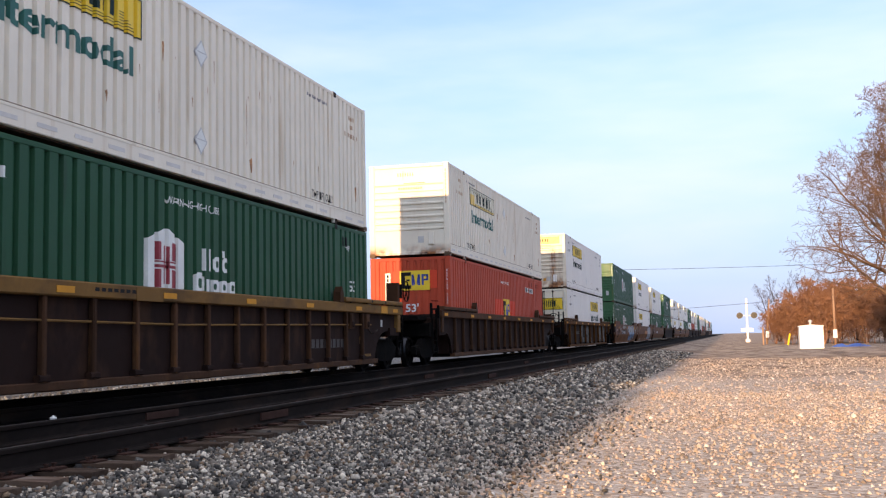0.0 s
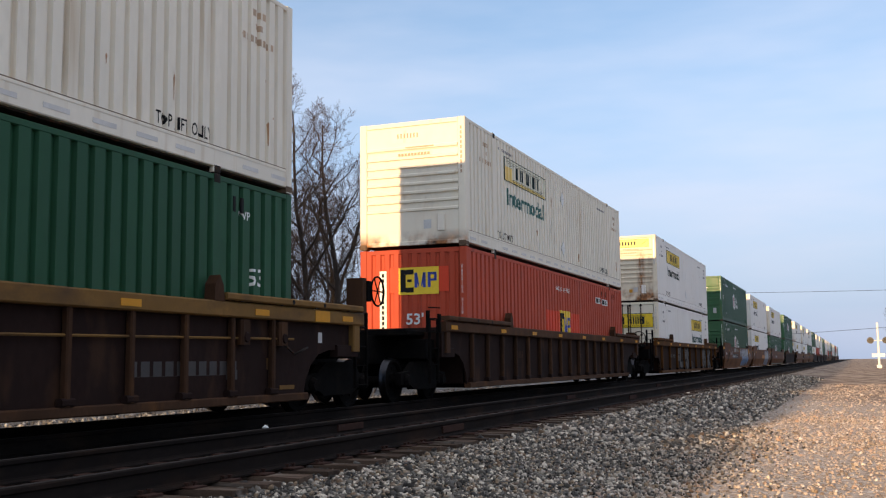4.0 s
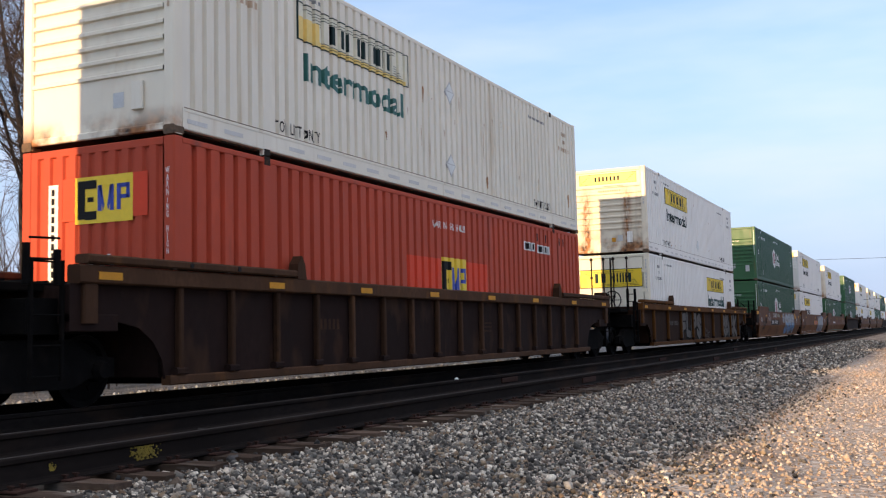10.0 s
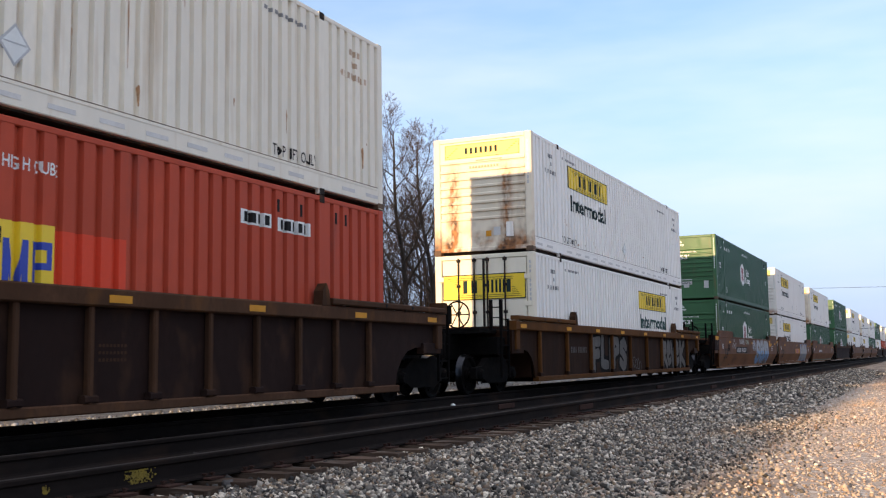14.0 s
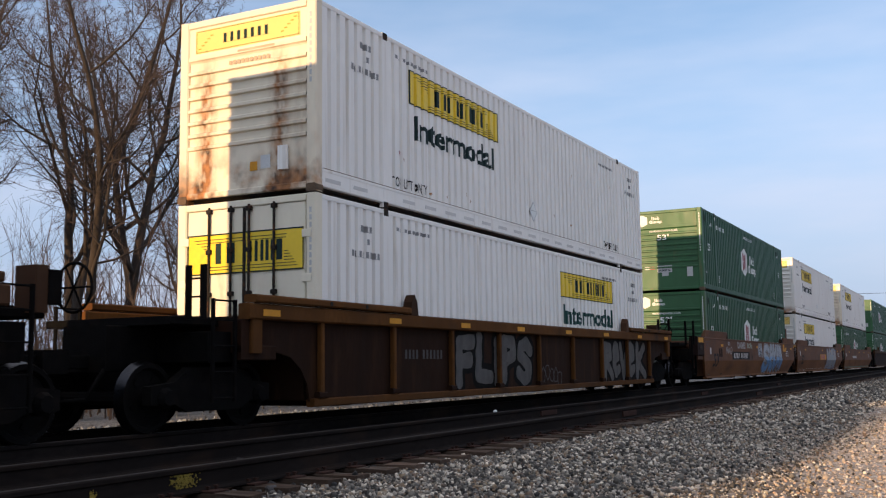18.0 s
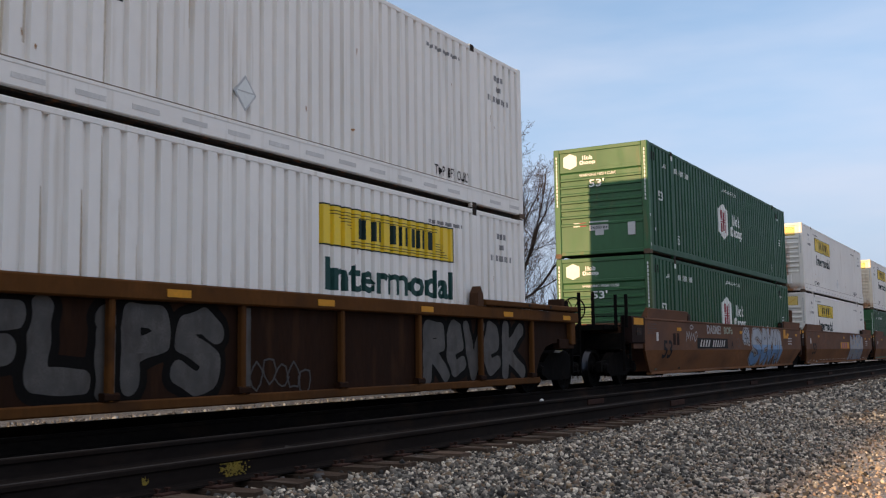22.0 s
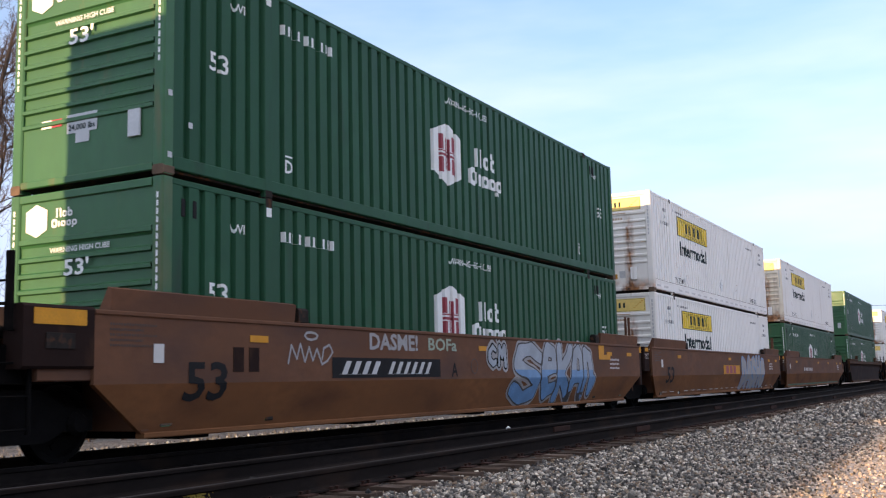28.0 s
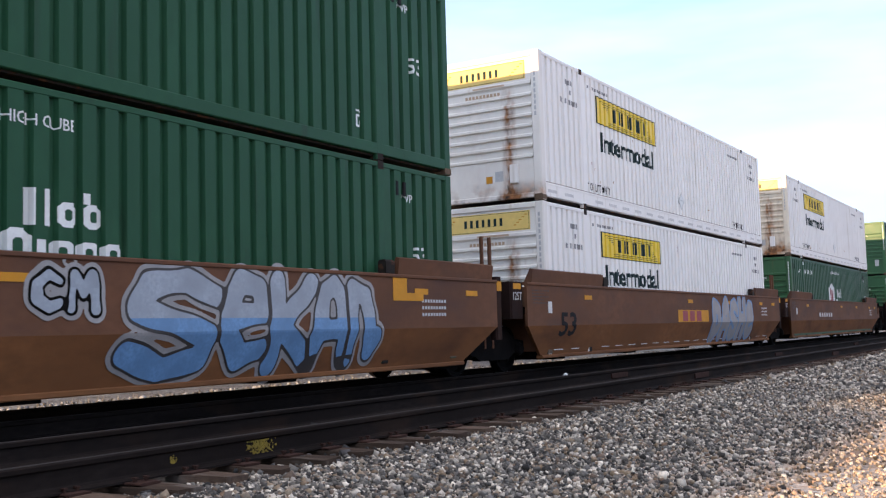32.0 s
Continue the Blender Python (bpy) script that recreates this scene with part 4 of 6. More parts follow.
def white_container(old, front_kind="ribs", logo=(2.80, 1.90, 6.43, 2.50), word=(2.98, 1.30, 6.22, 1.74), end=None, sill=0.36, faded=False):
    """A white carrier container with a yellow panel and a word in green below it."""
    root = thing("shipping_container", "", "container", "containers of the train")
    paint = M_CREAM if old else M_WHITE
    shell(root, paint, 0.25, sill, end, front_kind, pads=True)
    side, br = side_of(0.25)
    decal("logo_panel", BLOCK, logo, side, M_FADED if faded else M_YELLOW, root, "faded panel with dark block marks" if faded else "yellow panel with dark block marks", br)
    if faded:
        decal("logo_remnant", several((BLOCK, 0.01, 0.04, 0.17, 0.62), (BLOCK, 0.17, 0.04, 0.97, 0.16)), logo, lambda u, v: (side(u, v)[0] + 0.002, u, v), M_PALEYEL, root, "remnant of yellow paint", br)
    up = lambda u, v: (side(u, v)[0] + 0.004, u, v)
    decal("logo_lettering", SCROLL, logo, up, M_INK, root, "", br)
    decal("word", letters("Intermodal", 0.028), word, side, M_GREENINK if old else M_TEALINK if front_kind == "doors" else M_INK, root, "dark green lettering", br)
    side_words(root, side, br, M_BLACK, 0.40)
    decal("stencil", bars(9, 0.4), (2.3, 2.58, 3.5, 2.64), side, M_STENCIL, root, "", br)
    decal("stencil", bars(9, 0.4), (12.6, 2.50, 13.8, 2.56), side, M_STENCIL, root, "", br)
    for u in (0.95, 14.75):
        decal("stencil", several((bars(3), 0.3, 0.8, 0.75, 1), (bars(2), 0.4, 0.42, 0.65, 0.6), (bars(8, 0.4), 0, 0, 1, 0.2)), (u, 2.05, u + 0.85, 2.55), side, M_FAINT if old else M_STENCIL, root, "", br)
    for v in (0.55, 2.0) if old else (0.55,) if front_kind == "ribs" else ():
        ring = [(8.0, v + 0.18), (8.21, v - 0.05), (8.42, v + 0.18), (8.21, v + 0.41)]
        plate = part("placard_holder", Geo().add([(x, u, w) for x in (HALF - 0.03, HALF - 0.004) for u, w in ring], [(4, 5, 6, 7), (0, 3, 2, 1)] + [(i, (i + 1) % 4, 4 + (i + 1) % 4, 4 + i) for i in range(4)]), M_GREYMARK, root, "diamond placard holder")
        inner = [(8.21 + (u - 8.21) * 0.84, v + 0.18 + (w - v - 0.18) * 0.84) for u, w in ring]
        part("placard", Geo().add([(HALF - 0.001, u, w) for u, w in inner], [(0, 1, 2, 3)]), M_WHITEINK, plate, "blank white placard")
        part("placard_bar", Geo().bar(HALF - 0.002, HALF + 0.003, 8.06, 8.36, v + 0.19, v + 0.205), M_GREYMARK, plate)
    # dirt that has run down the recesses of the corrugation
    streaks = random.Random(77 + old)
    turn_at = [p[0] for p in folds(0.25) if p[1] == IN]
    runs = {M_TANSTAIN: Geo(), M_PALESTAIN: Geo()}
    for u0, u1 in zip(turn_at[::2], turn_at[1::2]):
        if streaks.random() < (0.75 if front_kind == "doors" else 0.5 if old else 0.3):
            low = sill + 0.02 if streaks.random() < 0.7 else streaks.uniform(0.5, 1.4)
            high = streaks.uniform(1.5, HIGH - 0.15)
            lens = [(0.2, 0), (0.8, 0), (0.95, 0.3), (0.85, 0.8), (0.6, 1), (0.4, 1), (0.1, 0.75), (0.05, 0.3)]
            runs[M_TANSTAIN if streaks.random() < 0.35 else M_PALESTAIN].add([(IN + 0.002, u0 + 0.004 + (u1 - u0 - 0.008) * a, low + (high - low) * b) for a, b in lens], [tuple(range(8))])
    for mat, g in runs.items():
        part("grime", g, mat, root, "dirt run down between the folds", kind="stuff")
    if front_kind == "ribs":
        decal("front_logo", BLOCK, (-1.0, 2.37, 1.0, 2.74) if not old else (-0.5, 2.42, 0.35, 2.70), front_deep, M_PALEYEL if not old else paint, root, "faded yellow panel")
        fm = lambda u, v: (u, 0.022, v)
        decal("front_lettering", bars(7, 0.55), (-0.48, 2.48, 0.44, 2.63) if not old else (-0.38, 2.52, 0.18, 2.63), fm, M_FAINT if old else M_INK, root)
        if not old:
            decal("logo_frame", several((BLOCK, 0, 0, 1, 0.02), (BLOCK, 0, 0.98, 1, 1), (BLOCK, 0, 0, 0.004, 1), (BLOCK, 0.996, 0, 1, 1)), (-0.98, 2.385, 0.98, 2.725), fm, M_INK, root)
            decal("logo_hatching", several(*[(BLOCK, 0.02 + 0.03 * k, 0.15 + 0.14 * k, 0.05 + 0.03 * k, 0.2 + 0.14 * k) for k in range(5)], *[(BLOCK, 0.95 - 0.03 * k, 0.8 - 0.14 * k, 0.98 - 0.03 * k, 0.85 - 0.14 * k) for k in range(5)]), (-0.98, 2.385, 0.98, 2.725), fm, M_AMBER, root)
            decal("red_spot", BLOT, (2.42, 0.93, 2.50, 1.03), side, M_REDINK, root)
            decal("red_line", BLOCK, (7.72, 2.28, 7.745, 2.50), side, M_REDINK, root, "", br)
            for k in range(9):
                u = rr_marks.uniform(2.3, 15.6)
                v = 0.42 + 1.6 * rr_marks.random() ** 2
                decal("scuff", BLOT, (u, v, u + rr_marks.uniform(0.02, 0.05), v + rr_marks.uniform(0.03, 0.09)), side, M_RUSTRUN, root)
        decal("front_patch", BLOCK, (-0.15, 2.275, 0.55, 2.31), lambda u, v: (u, -0.002, v), M_FAINT, root)
        decal("front_code", bars(10, 0.3), (-0.35, 2.11, 0.45, 2.17), front_deep, M_FAINT, root)
        decal("placard", BLOCK, (0.28, 0.42, 0.46, 0.62), front_deep, M_GREYMARK, root, "small grey placard")
        part("document_box", Geo().bar(0.62, 0.80, -0.03, 0.03, 0.36, 0.72, 0.02), paint, root, "pale document box")
        if not old:
            decal("yellow_tag", BLOCK, (0.08, 0.40, 0.22, 0.54), front_deep, M_AMBER, root)
    elif front_kind == "doors":
        fm = lambda u, v: (u, 0.006, v)
        decal("front_logo", BLOCK, (-1.08, 1.79, 1.08, 2.41), fm, M_YELLOW, root, "yellow panel")
        decal("front_lettering", SCROLL, (-1.08, 1.79, 1.08, 2.41), lambda u, v: (u, 0.002, v), M_INK, root)
        decal("front_code", bars(4), (0.66, 0.42, 0.96, 0.52), fm, M_BLACK, root)
    decal("post_code", uprights(10), (1.185, 1.6, 1.225, 2.7), front, M_FAINT if old else M_GREYMARK, root)
    # rust runs below dents
    rr = random.Random(3 if old else 5)
    run = shape([(0.3, 0.0), (0.7, 0.02), (0.95, 0.5), (0.8, 0.95), (0.5, 1.0), (0.15, 0.9), (0.1, 0.45)])
    for k in range(34 if old else 6):
        u, v = rr.uniform(2.4, 15.6), rr.uniform(0.45, 2.3)
        h, w = (rr.uniform(0.05, 0.55) ** 1.3, rr.uniform(0.012, 0.04)) if old else (rr.uniform(0.04, 0.13), rr.uniform(0.015, 0.035))
        if old and k in (0, 1, 2):                # long runs beside the placards
            u, v, h, w = 8.6 + 0.55 * k + rr.uniform(0, 0.2), 0.5 + 0.2 * k, 0.9, 0.03
        run = shape([(0.4, 0.0), (0.62, 0.0), (0.7, rr.uniform(0.2, 0.5)), (1.0, rr.uniform(0.6, 0.85)), (0.75, 0.95), (0.5, 1.0), (0.1, rr.uniform(0.8, 0.95)), (0.25, rr.uniform(0.3, 0.6))])
        decal("rust_run", run, (u, v, u + w, v + h), side, M_RUSTRUN, root, "", br)
    return root


M_RUSTRUN = material("rust_run", (0.46, 0.26, 0.13), 0.8, 0, 0.5, 5, (1, 1, 1), (0.20, 0.10, 0.05), 0.4, 6.0)
rr_marks = random.Random(31)


def green_container():
    root = thing("shipping_container", "", "container", "containers of the train")
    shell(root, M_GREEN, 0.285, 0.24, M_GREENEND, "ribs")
    side, br = side_of(0.285)
    decal("hexagon", HEXAGON, (6.56, 0.98, 7.74, 2.13), side, M_WHITEINK, root, "white hexagon emblem", br)
    decal("hexagon_emblem", HEX_BARS, (6.60, 0.98, 7.70, 2.13), lambda u, v: (side(u, v)[0] + 0.004, u, v), M_REDINK, root, "", br)
    pill = [(0.25, 0), (0.75, 0), (1, 0.18), (1, 0.82), (0.75, 1), (0.25, 1), (0, 0.82), (0, 0.18)]
    hole = [(0.5 + (x - 0.5) * 0.36, 0.5 + (y - 0.5) * 0.46) for x, y in pill]
    ring = (pill + hole, [(i, (i + 1) % 8, 8 + (i + 1) % 8, 8 + i) for i in range(8)])
    name = several(*[(BLOCK if c - a < 0.08 else ring, a, b, c, d) for a, b, c, d in ((0.18, 0.55, 0.25, 1.0), (0.32, 0.55, 0.39, 1.0), (0.43, 0.55, 0.60, 0.86), (0.64, 0.55, 0.82, 0.86), (0.64, 0.86, 0.70, 1.0),
                   (0.0, 0.07, 0.23, 0.50), (0.26, 0.10, 0.33, 0.38), (0.37, 0.10, 0.57, 0.38), (0.60, 0.10, 0.78, 0.38), (0.81, 0.10, 1.0, 0.38), (0.81, 0.0, 0.87, 0.10))])
    decal("name_lettering", name, (8.02, 1.10, 9.45, 1.90), side, M_WHITEINK, root, "white block marks", br)
    decal("stencil", letters("WARNING HIGH CUBE", 0.008), (7.15, 2.50, 8.85, 2.62), side, M_WHITEINK, root, "", br)
    decal("code", several((bars(4, 0.6), 0, 0, 0.36, 1), (bars(6, 0.6), 0.44, 0, 1, 1)), (2.28, 2.36, 3.55, 2.50), side, M_WHITEINK, root, "", br)
    decal("mark", letters("53", 0.015), (0.80, 1.45, 1.16, 1.70), side, M_WHITEINK, root, "white numerals", br)
    decal("mark", letters("53", 0.015), (15.0, 1.45, 15.36, 1.70), side, M_WHITEINK, root, "white numerals", br)
    decal("mark", letters("WP", 0.008), (1.25, 2.36, 1.55, 2.48), side, M_WHITEINK, root, "", br)
    decal("mark", letters("WP", 0.008), (14.7, 2.36, 15.0, 2.48), side, M_WHITEINK, root, "", br)
    for u in (2.35, 13.6):
        decal("mark", letters("D", 0.02), (u, 0.40, u + 0.17, 0.58), side, M_WHITEINK, root, "", br)
        decal("mark", BLOCK, (u, 0.62, u + 0.17, 0.645), side, M_WHITEINK, root, "", br)
    for u in (0.35, 0.55, 14.6, 14.8):
        part("tie_slot", Geo().bar(HALF - 0.03, HALF + 0.001, u - 0.035, u + 0.035, 2.45, 2.66), M_BLACK, root)
    for u, v in ((0.07, 0.95), (0.42, 0.62), (0.07, 0.2)):
        part("tag", Geo().box(HALF, HALF + 0.004, u, u + 0.07, v, v + 0.07), M_GREYMARK, root)
    part("post_tag", Geo().box(HALF + 0.002, HALF + 0.009, 1.93, 2.03, HIGH - 0.24, HIGH - 0.12), M_WHITEINK, root, "white plate")
    fm = lambda u, v: (u, 0.02, v)
    decal("front_hexagon", HEXAGON, (-1.02, 2.34, -0.64, 2.76), fm, M_WHITEINK, root, "white hexagon emblem")
    decal("front_lettering", name, (-0.56, 2.42, -0.12, 2.68), fm, M_WHITEINK, root)
    decal("front_stencil", letters("WARNING HIGH CUBE", 0.012), (-0.58, 2.12, 0.44, 2.19), fm, M_WHITEINK, root)
    decal("front_mark", letters("53'", 0.02), (-0.30, 1.82, 0.12, 2.03), lambda u, v: (u, -0.004, v), M_WHITEINK, root, "white numerals")
    decal("front_plate", several((BLOCK, 0, 0.35, 1, 1), (BLOCK, 0.3, 0, 0.75, 0.35)), (-0.33, 0.55, 0.19, 0.92), fm, M_GREYMARK, root, "pale notice plate")
    decal("plate_lettering", letters("24,000 lbs", 0.02), (-0.30, 0.70, 0.16, 0.79), lambda u, v: (u, 0.016, v), M_INK, root)
    decal("front_tag", BLOCK, (-0.78, 0.80, -0.60, 0.90), fm, M_WHITEINK, root)
    decal("front_tag", BLOCK, (-0.60, 0.80, -0.42, 0.90), fm, M_REDINK, root)
    part("document_box", Geo().bar(0.72, 0.92, -0.01, 0.03, 0.50, 0.83, 0.02), M_GREYMARK, root, "grey document box")
    for x in (-1.235, 1.19):
        decal("post_code", uprights(14), (x + 0.008, 1.35, x + 0.040, 2.72), front, M_WHITEINK, root)
    return root


def red_container():
    root = thing("shipping_container", "", "container", "containers of the train")
    shell(root, M_RED, 0.285, 0.24, M_RED, "folds")
    side, br = side_of(0.285)
    up = lambda u, v: (side(u, v)[0] + 0.004, u, v)
    decal("fresh_paint", BLOCK, (6.30, 0.95, 7.66, 1.78), side, M_REDPATCH, root, "patch of fresh red paint", br)
    decal("fresh_paint", BLOCK, (8.84, 0.95, 9.90, 1.78), side, M_REDPATCH, root, "patch of fresh red paint", br)
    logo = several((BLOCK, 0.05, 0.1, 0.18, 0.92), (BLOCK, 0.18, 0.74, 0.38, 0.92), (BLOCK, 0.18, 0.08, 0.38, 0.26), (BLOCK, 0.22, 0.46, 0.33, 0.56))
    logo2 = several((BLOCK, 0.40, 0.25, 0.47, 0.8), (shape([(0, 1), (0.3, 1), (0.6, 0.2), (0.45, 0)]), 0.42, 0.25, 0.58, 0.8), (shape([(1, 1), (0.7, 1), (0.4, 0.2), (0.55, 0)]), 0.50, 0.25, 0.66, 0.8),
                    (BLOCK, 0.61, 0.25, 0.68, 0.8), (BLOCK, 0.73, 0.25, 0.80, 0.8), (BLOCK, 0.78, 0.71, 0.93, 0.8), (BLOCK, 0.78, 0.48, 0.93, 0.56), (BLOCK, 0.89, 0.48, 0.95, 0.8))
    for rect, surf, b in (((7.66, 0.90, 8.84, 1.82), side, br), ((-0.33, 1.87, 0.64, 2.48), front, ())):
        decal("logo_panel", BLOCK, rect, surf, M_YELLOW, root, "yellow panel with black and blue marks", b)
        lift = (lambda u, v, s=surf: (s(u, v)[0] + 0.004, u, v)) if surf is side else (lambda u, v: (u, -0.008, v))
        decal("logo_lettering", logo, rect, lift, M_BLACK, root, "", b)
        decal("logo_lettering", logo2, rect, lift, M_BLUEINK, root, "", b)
    decal("fresh_paint", BLOCK, (0.64, 1.92, 0.88, 2.48), front, M_REDPATCH, root)
    decal("fresh_paint", BLOCK, (-0.55, 1.92, -0.33, 2.48), front, M_REDPATCH, root)
    decal("stencil", letters("WARNING HIGH CUBE", 0.010), (7.30, 2.36, 8.88, 2.50), side, M_WHITEINK, root, "", br)
    decal("code_strip", BLOCK, (12.1, 2.24, 12.85, 2.44), side, M_WHITEINK, root, "", br)
    decal("code_strip", BLOCK, (12.98, 2.22, 13.85, 2.42), side, M_WHITEINK, root, "", br)
    decal("code", bars(4, 0.3), (12.15, 2.27, 12.80, 2.41), up, M_BLACK, root, "", br)
    decal("code", bars(5, 0.3), (13.03, 2.25, 13.80, 2.39), up, M_BLACK, root, "", br)
    decal("front_strip", BLOCK, (-0.80, 1.02, -0.63, 2.42), front, M_WHITEINK, root)
    decal("front_code", uprights(11), (-0.745, 1.06, -0.690, 2.38), lambda u, v: (u, -0.008, v), M_BLACK, root)
    decal("front_stencil", letters("W\nA\nR\nN\nI\nN\nG\n \nH\nI\nG\nH\n \nC\nU\nB\nE", 0.02), (1.165, 0.95, 1.225, 2.5), front, M_WHITEINK, root, "white stencilled letters")
    decal("front_mark", letters("53'", 0.02), (-0.15, 1.20, 0.27, 1.46), front, M_WHITEINK, root, "white numerals")
    for u in (14.6, 14.9, 13.0, 13.6):
        part("tie_slot", Geo().bar(HALF - 0.03, HALF + 0.001, u - 0.03, u + 0.03, 2.50, 2.68), M_BLACK, root)
    return root



# ---- well cars ----
def wheelset_meshes():
    g = Geo().tube((-0.95, 0, 0), (0.95, 0, 0), 0.08, n=10)
    for s in (-1, 1):
        g.lathe([(0.0, s * 0.80), (0.14, s * 0.82), (0.15, s * 0.76), (0.33, s * 0.75), (0.36, s * 0.815), (0.415, s * 0.815)], 24)
        g.lathe([(0.445, s * 0.685), (0.36, s * 0.68), (0.33, s * 0.72), (0.14, s * 0.715), (0.12, s * 0.68)], 24)
        for a in range(5):
            t = a * 1.2566
            g.box(s * 0.76 - 0.006, s * 0.76 + 0.014, 0.24 * math.cos(t) - 0.03, 0.24 * math.cos(t) + 0.03, 0.24 * math.sin(t) - 0.03, 0.24 * math.sin(t) + 0.03)
    treads = []
    for s in (-1, 1):
        t = Geo().lathe([(0.415, s * 0.815), (0.42, s * 0.80), (0.425, s * 0.72), (0.445, s * 0.70), (0.445, s * 0.685)], 28)
        treads.append(t.mesh("tread", M_TREAD, True))
    return g.mesh("wheelset", M_WHEEL), treads


WHEELSET, TREADS = wheelset_meshes()


def side_frame_mesh():
    g = Geo()
    pr = [(-1.12, 0.34), (-0.72, 0.34), (-0.50, 0.24), (0.50, 0.24), (0.72, 0.34), (1.12, 0.34), (1.12, 0.56), (0.74, 0.60), (0.44, 0.78), (-0.44, 0.78), (-0.74, 0.60), (-1.12, 0.56)]
    g.sweep(pr, 0.93, 1.07, "x")
    for y in (-0.16, 0.0, 0.16):
        g.tube((1.0, y, 0.28), (1.0, y, 0.58), 0.065, n=8)
    for y in (-0.89, 0.89):
        g.lathe([(0.0, 1.15), (0.09, 1.15), (0.13, 1.09), (0.13, 0.96)], 10)
        g.v[-40:] = [(p[0], p[1] + y, p[2] + 0.42) for p in g.v[-40:]]
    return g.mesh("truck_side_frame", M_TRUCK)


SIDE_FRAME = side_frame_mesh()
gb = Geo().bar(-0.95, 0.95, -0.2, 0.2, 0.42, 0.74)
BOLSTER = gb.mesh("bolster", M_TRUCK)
ROLLING = []


def truck(car, y, rolling):
    for turn in (0, math.pi):
        o = new("truck_side_frame", SIDE_FRAME)
        o.parent, o.location, o.rotation_euler = car, (0, y, 0), (0, 0, turn)
    o = new("bolster", BOLSTER)
    o.parent, o.location = car, (0, y, 0)
    for a in (-0.89, 0.89):
        w = new("wheelset", WHEELSET)
        w.parent, w.location = car, (0, y + a, 0.42)
        if rolling:
            for me in TREADS:
                t = new("tread", me)
                t.parent = w
                tagged(t, "shiny worn wheel tread")
            ROLLING.append((w, y + a))


def amber(car, x, y, z, w=0.36, h=0.085, mat=None):
    part("reflector", Geo().box(x, x + 0.006, y - w / 2, y + w / 2, z - h / 2, z + h / 2), mat or M_AMBER, car, "amber reflector plate")


def end_gear(car, y, s, steel, brake=None, poles=(), near=True):
    """Platform, draft sill, coupler and steps past the well's end; s is -1 at the front, 1 at the rear."""
    a = lambda d: y + s * d
    box = lambda g, x0, x1, d0, d1, z0, z1: g.bar(x0, x1, *sorted((a(d0), a(d1))), z0, z1)
    part("end_bulkhead", box(Geo(), -1.28, 1.28, 0.16, 0.28, 0.30, 1.52), steel, car)
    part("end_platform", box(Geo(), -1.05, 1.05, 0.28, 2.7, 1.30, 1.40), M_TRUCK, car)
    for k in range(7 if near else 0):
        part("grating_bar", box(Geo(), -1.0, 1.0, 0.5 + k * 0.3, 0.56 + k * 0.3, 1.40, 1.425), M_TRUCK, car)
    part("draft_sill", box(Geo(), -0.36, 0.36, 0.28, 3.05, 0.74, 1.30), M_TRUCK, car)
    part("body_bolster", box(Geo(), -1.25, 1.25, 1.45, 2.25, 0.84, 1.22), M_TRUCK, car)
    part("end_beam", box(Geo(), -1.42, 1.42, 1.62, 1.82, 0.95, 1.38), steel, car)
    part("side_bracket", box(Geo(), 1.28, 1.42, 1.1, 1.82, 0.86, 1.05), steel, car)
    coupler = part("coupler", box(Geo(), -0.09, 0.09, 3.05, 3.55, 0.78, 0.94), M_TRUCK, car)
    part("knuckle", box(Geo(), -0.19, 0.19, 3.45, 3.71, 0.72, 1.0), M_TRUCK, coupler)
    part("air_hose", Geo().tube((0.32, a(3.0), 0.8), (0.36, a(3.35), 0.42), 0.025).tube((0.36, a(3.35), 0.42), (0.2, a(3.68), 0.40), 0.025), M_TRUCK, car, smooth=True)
    for x in (-1.35, 1.35):
        ladder = part("ladder", Geo().bar(x - 0.03, x + 0.03, *sorted((a(1.84), a(1.88))), 0.35, 1.62), M_TRUCK, car)
        part("ladder_rail", Geo().bar(x - 0.03, x + 0.03, *sorted((a(2.26), a(2.30))), 0.35, 1.62), M_TRUCK, ladder)
        for z in (0.4, 0.72, 1.04, 1.36, 1.6) if near else ():
            part("rung", Geo().tube((x, a(1.86), z), (x, a(2.28), z), 0.013), M_TRUCK, ladder)
    for x, d, top in poles:
        part("hand_pole", Geo().bar(x - 0.035, x + 0.035, *sorted((a(d), a(d + 0.07))), 1.35, top), M_TRUCK, car)
    if len(poles) > 1:
        for z in (1.62, 1.84):
            part("hand_rail", Geo().tube((poles[0][0], a(poles[0][1]), z), (poles[-1][0], a(poles[-1][1]), z), 0.014), M_TRUCK, car)
    if brake:
        x, z, axis = brake
        part("brake_stand", box(Geo(), x - 0.42, x - 0.10, 2.45, 2.62, 1.35, z + 0.22), M_POST, car)
        part("brake_gear_box", box(Geo(), x - 0.40, x - 0.08, 2.60, 2.78, z - 0.18, z + 0.18), M_TRUCK, car)
        w = Geo().torus((x, a(2.85), z), 0.26, 0.017, 20, 6, axis)
        for k in range(6):
            t = k * 1.0472
            d = (0.25 * math.cos(t), 0.25 * math.sin(t))
            w.tube((x, a(2.85), z), (x + d[0], a(2.85), z + d[1]) if axis == "y" else (x, a(2.85) + d[0], z + d[1]), 0.012, n=5)
        part("brake_wheel", w, M_TRUCK, car, "spoked hand brake wheel")


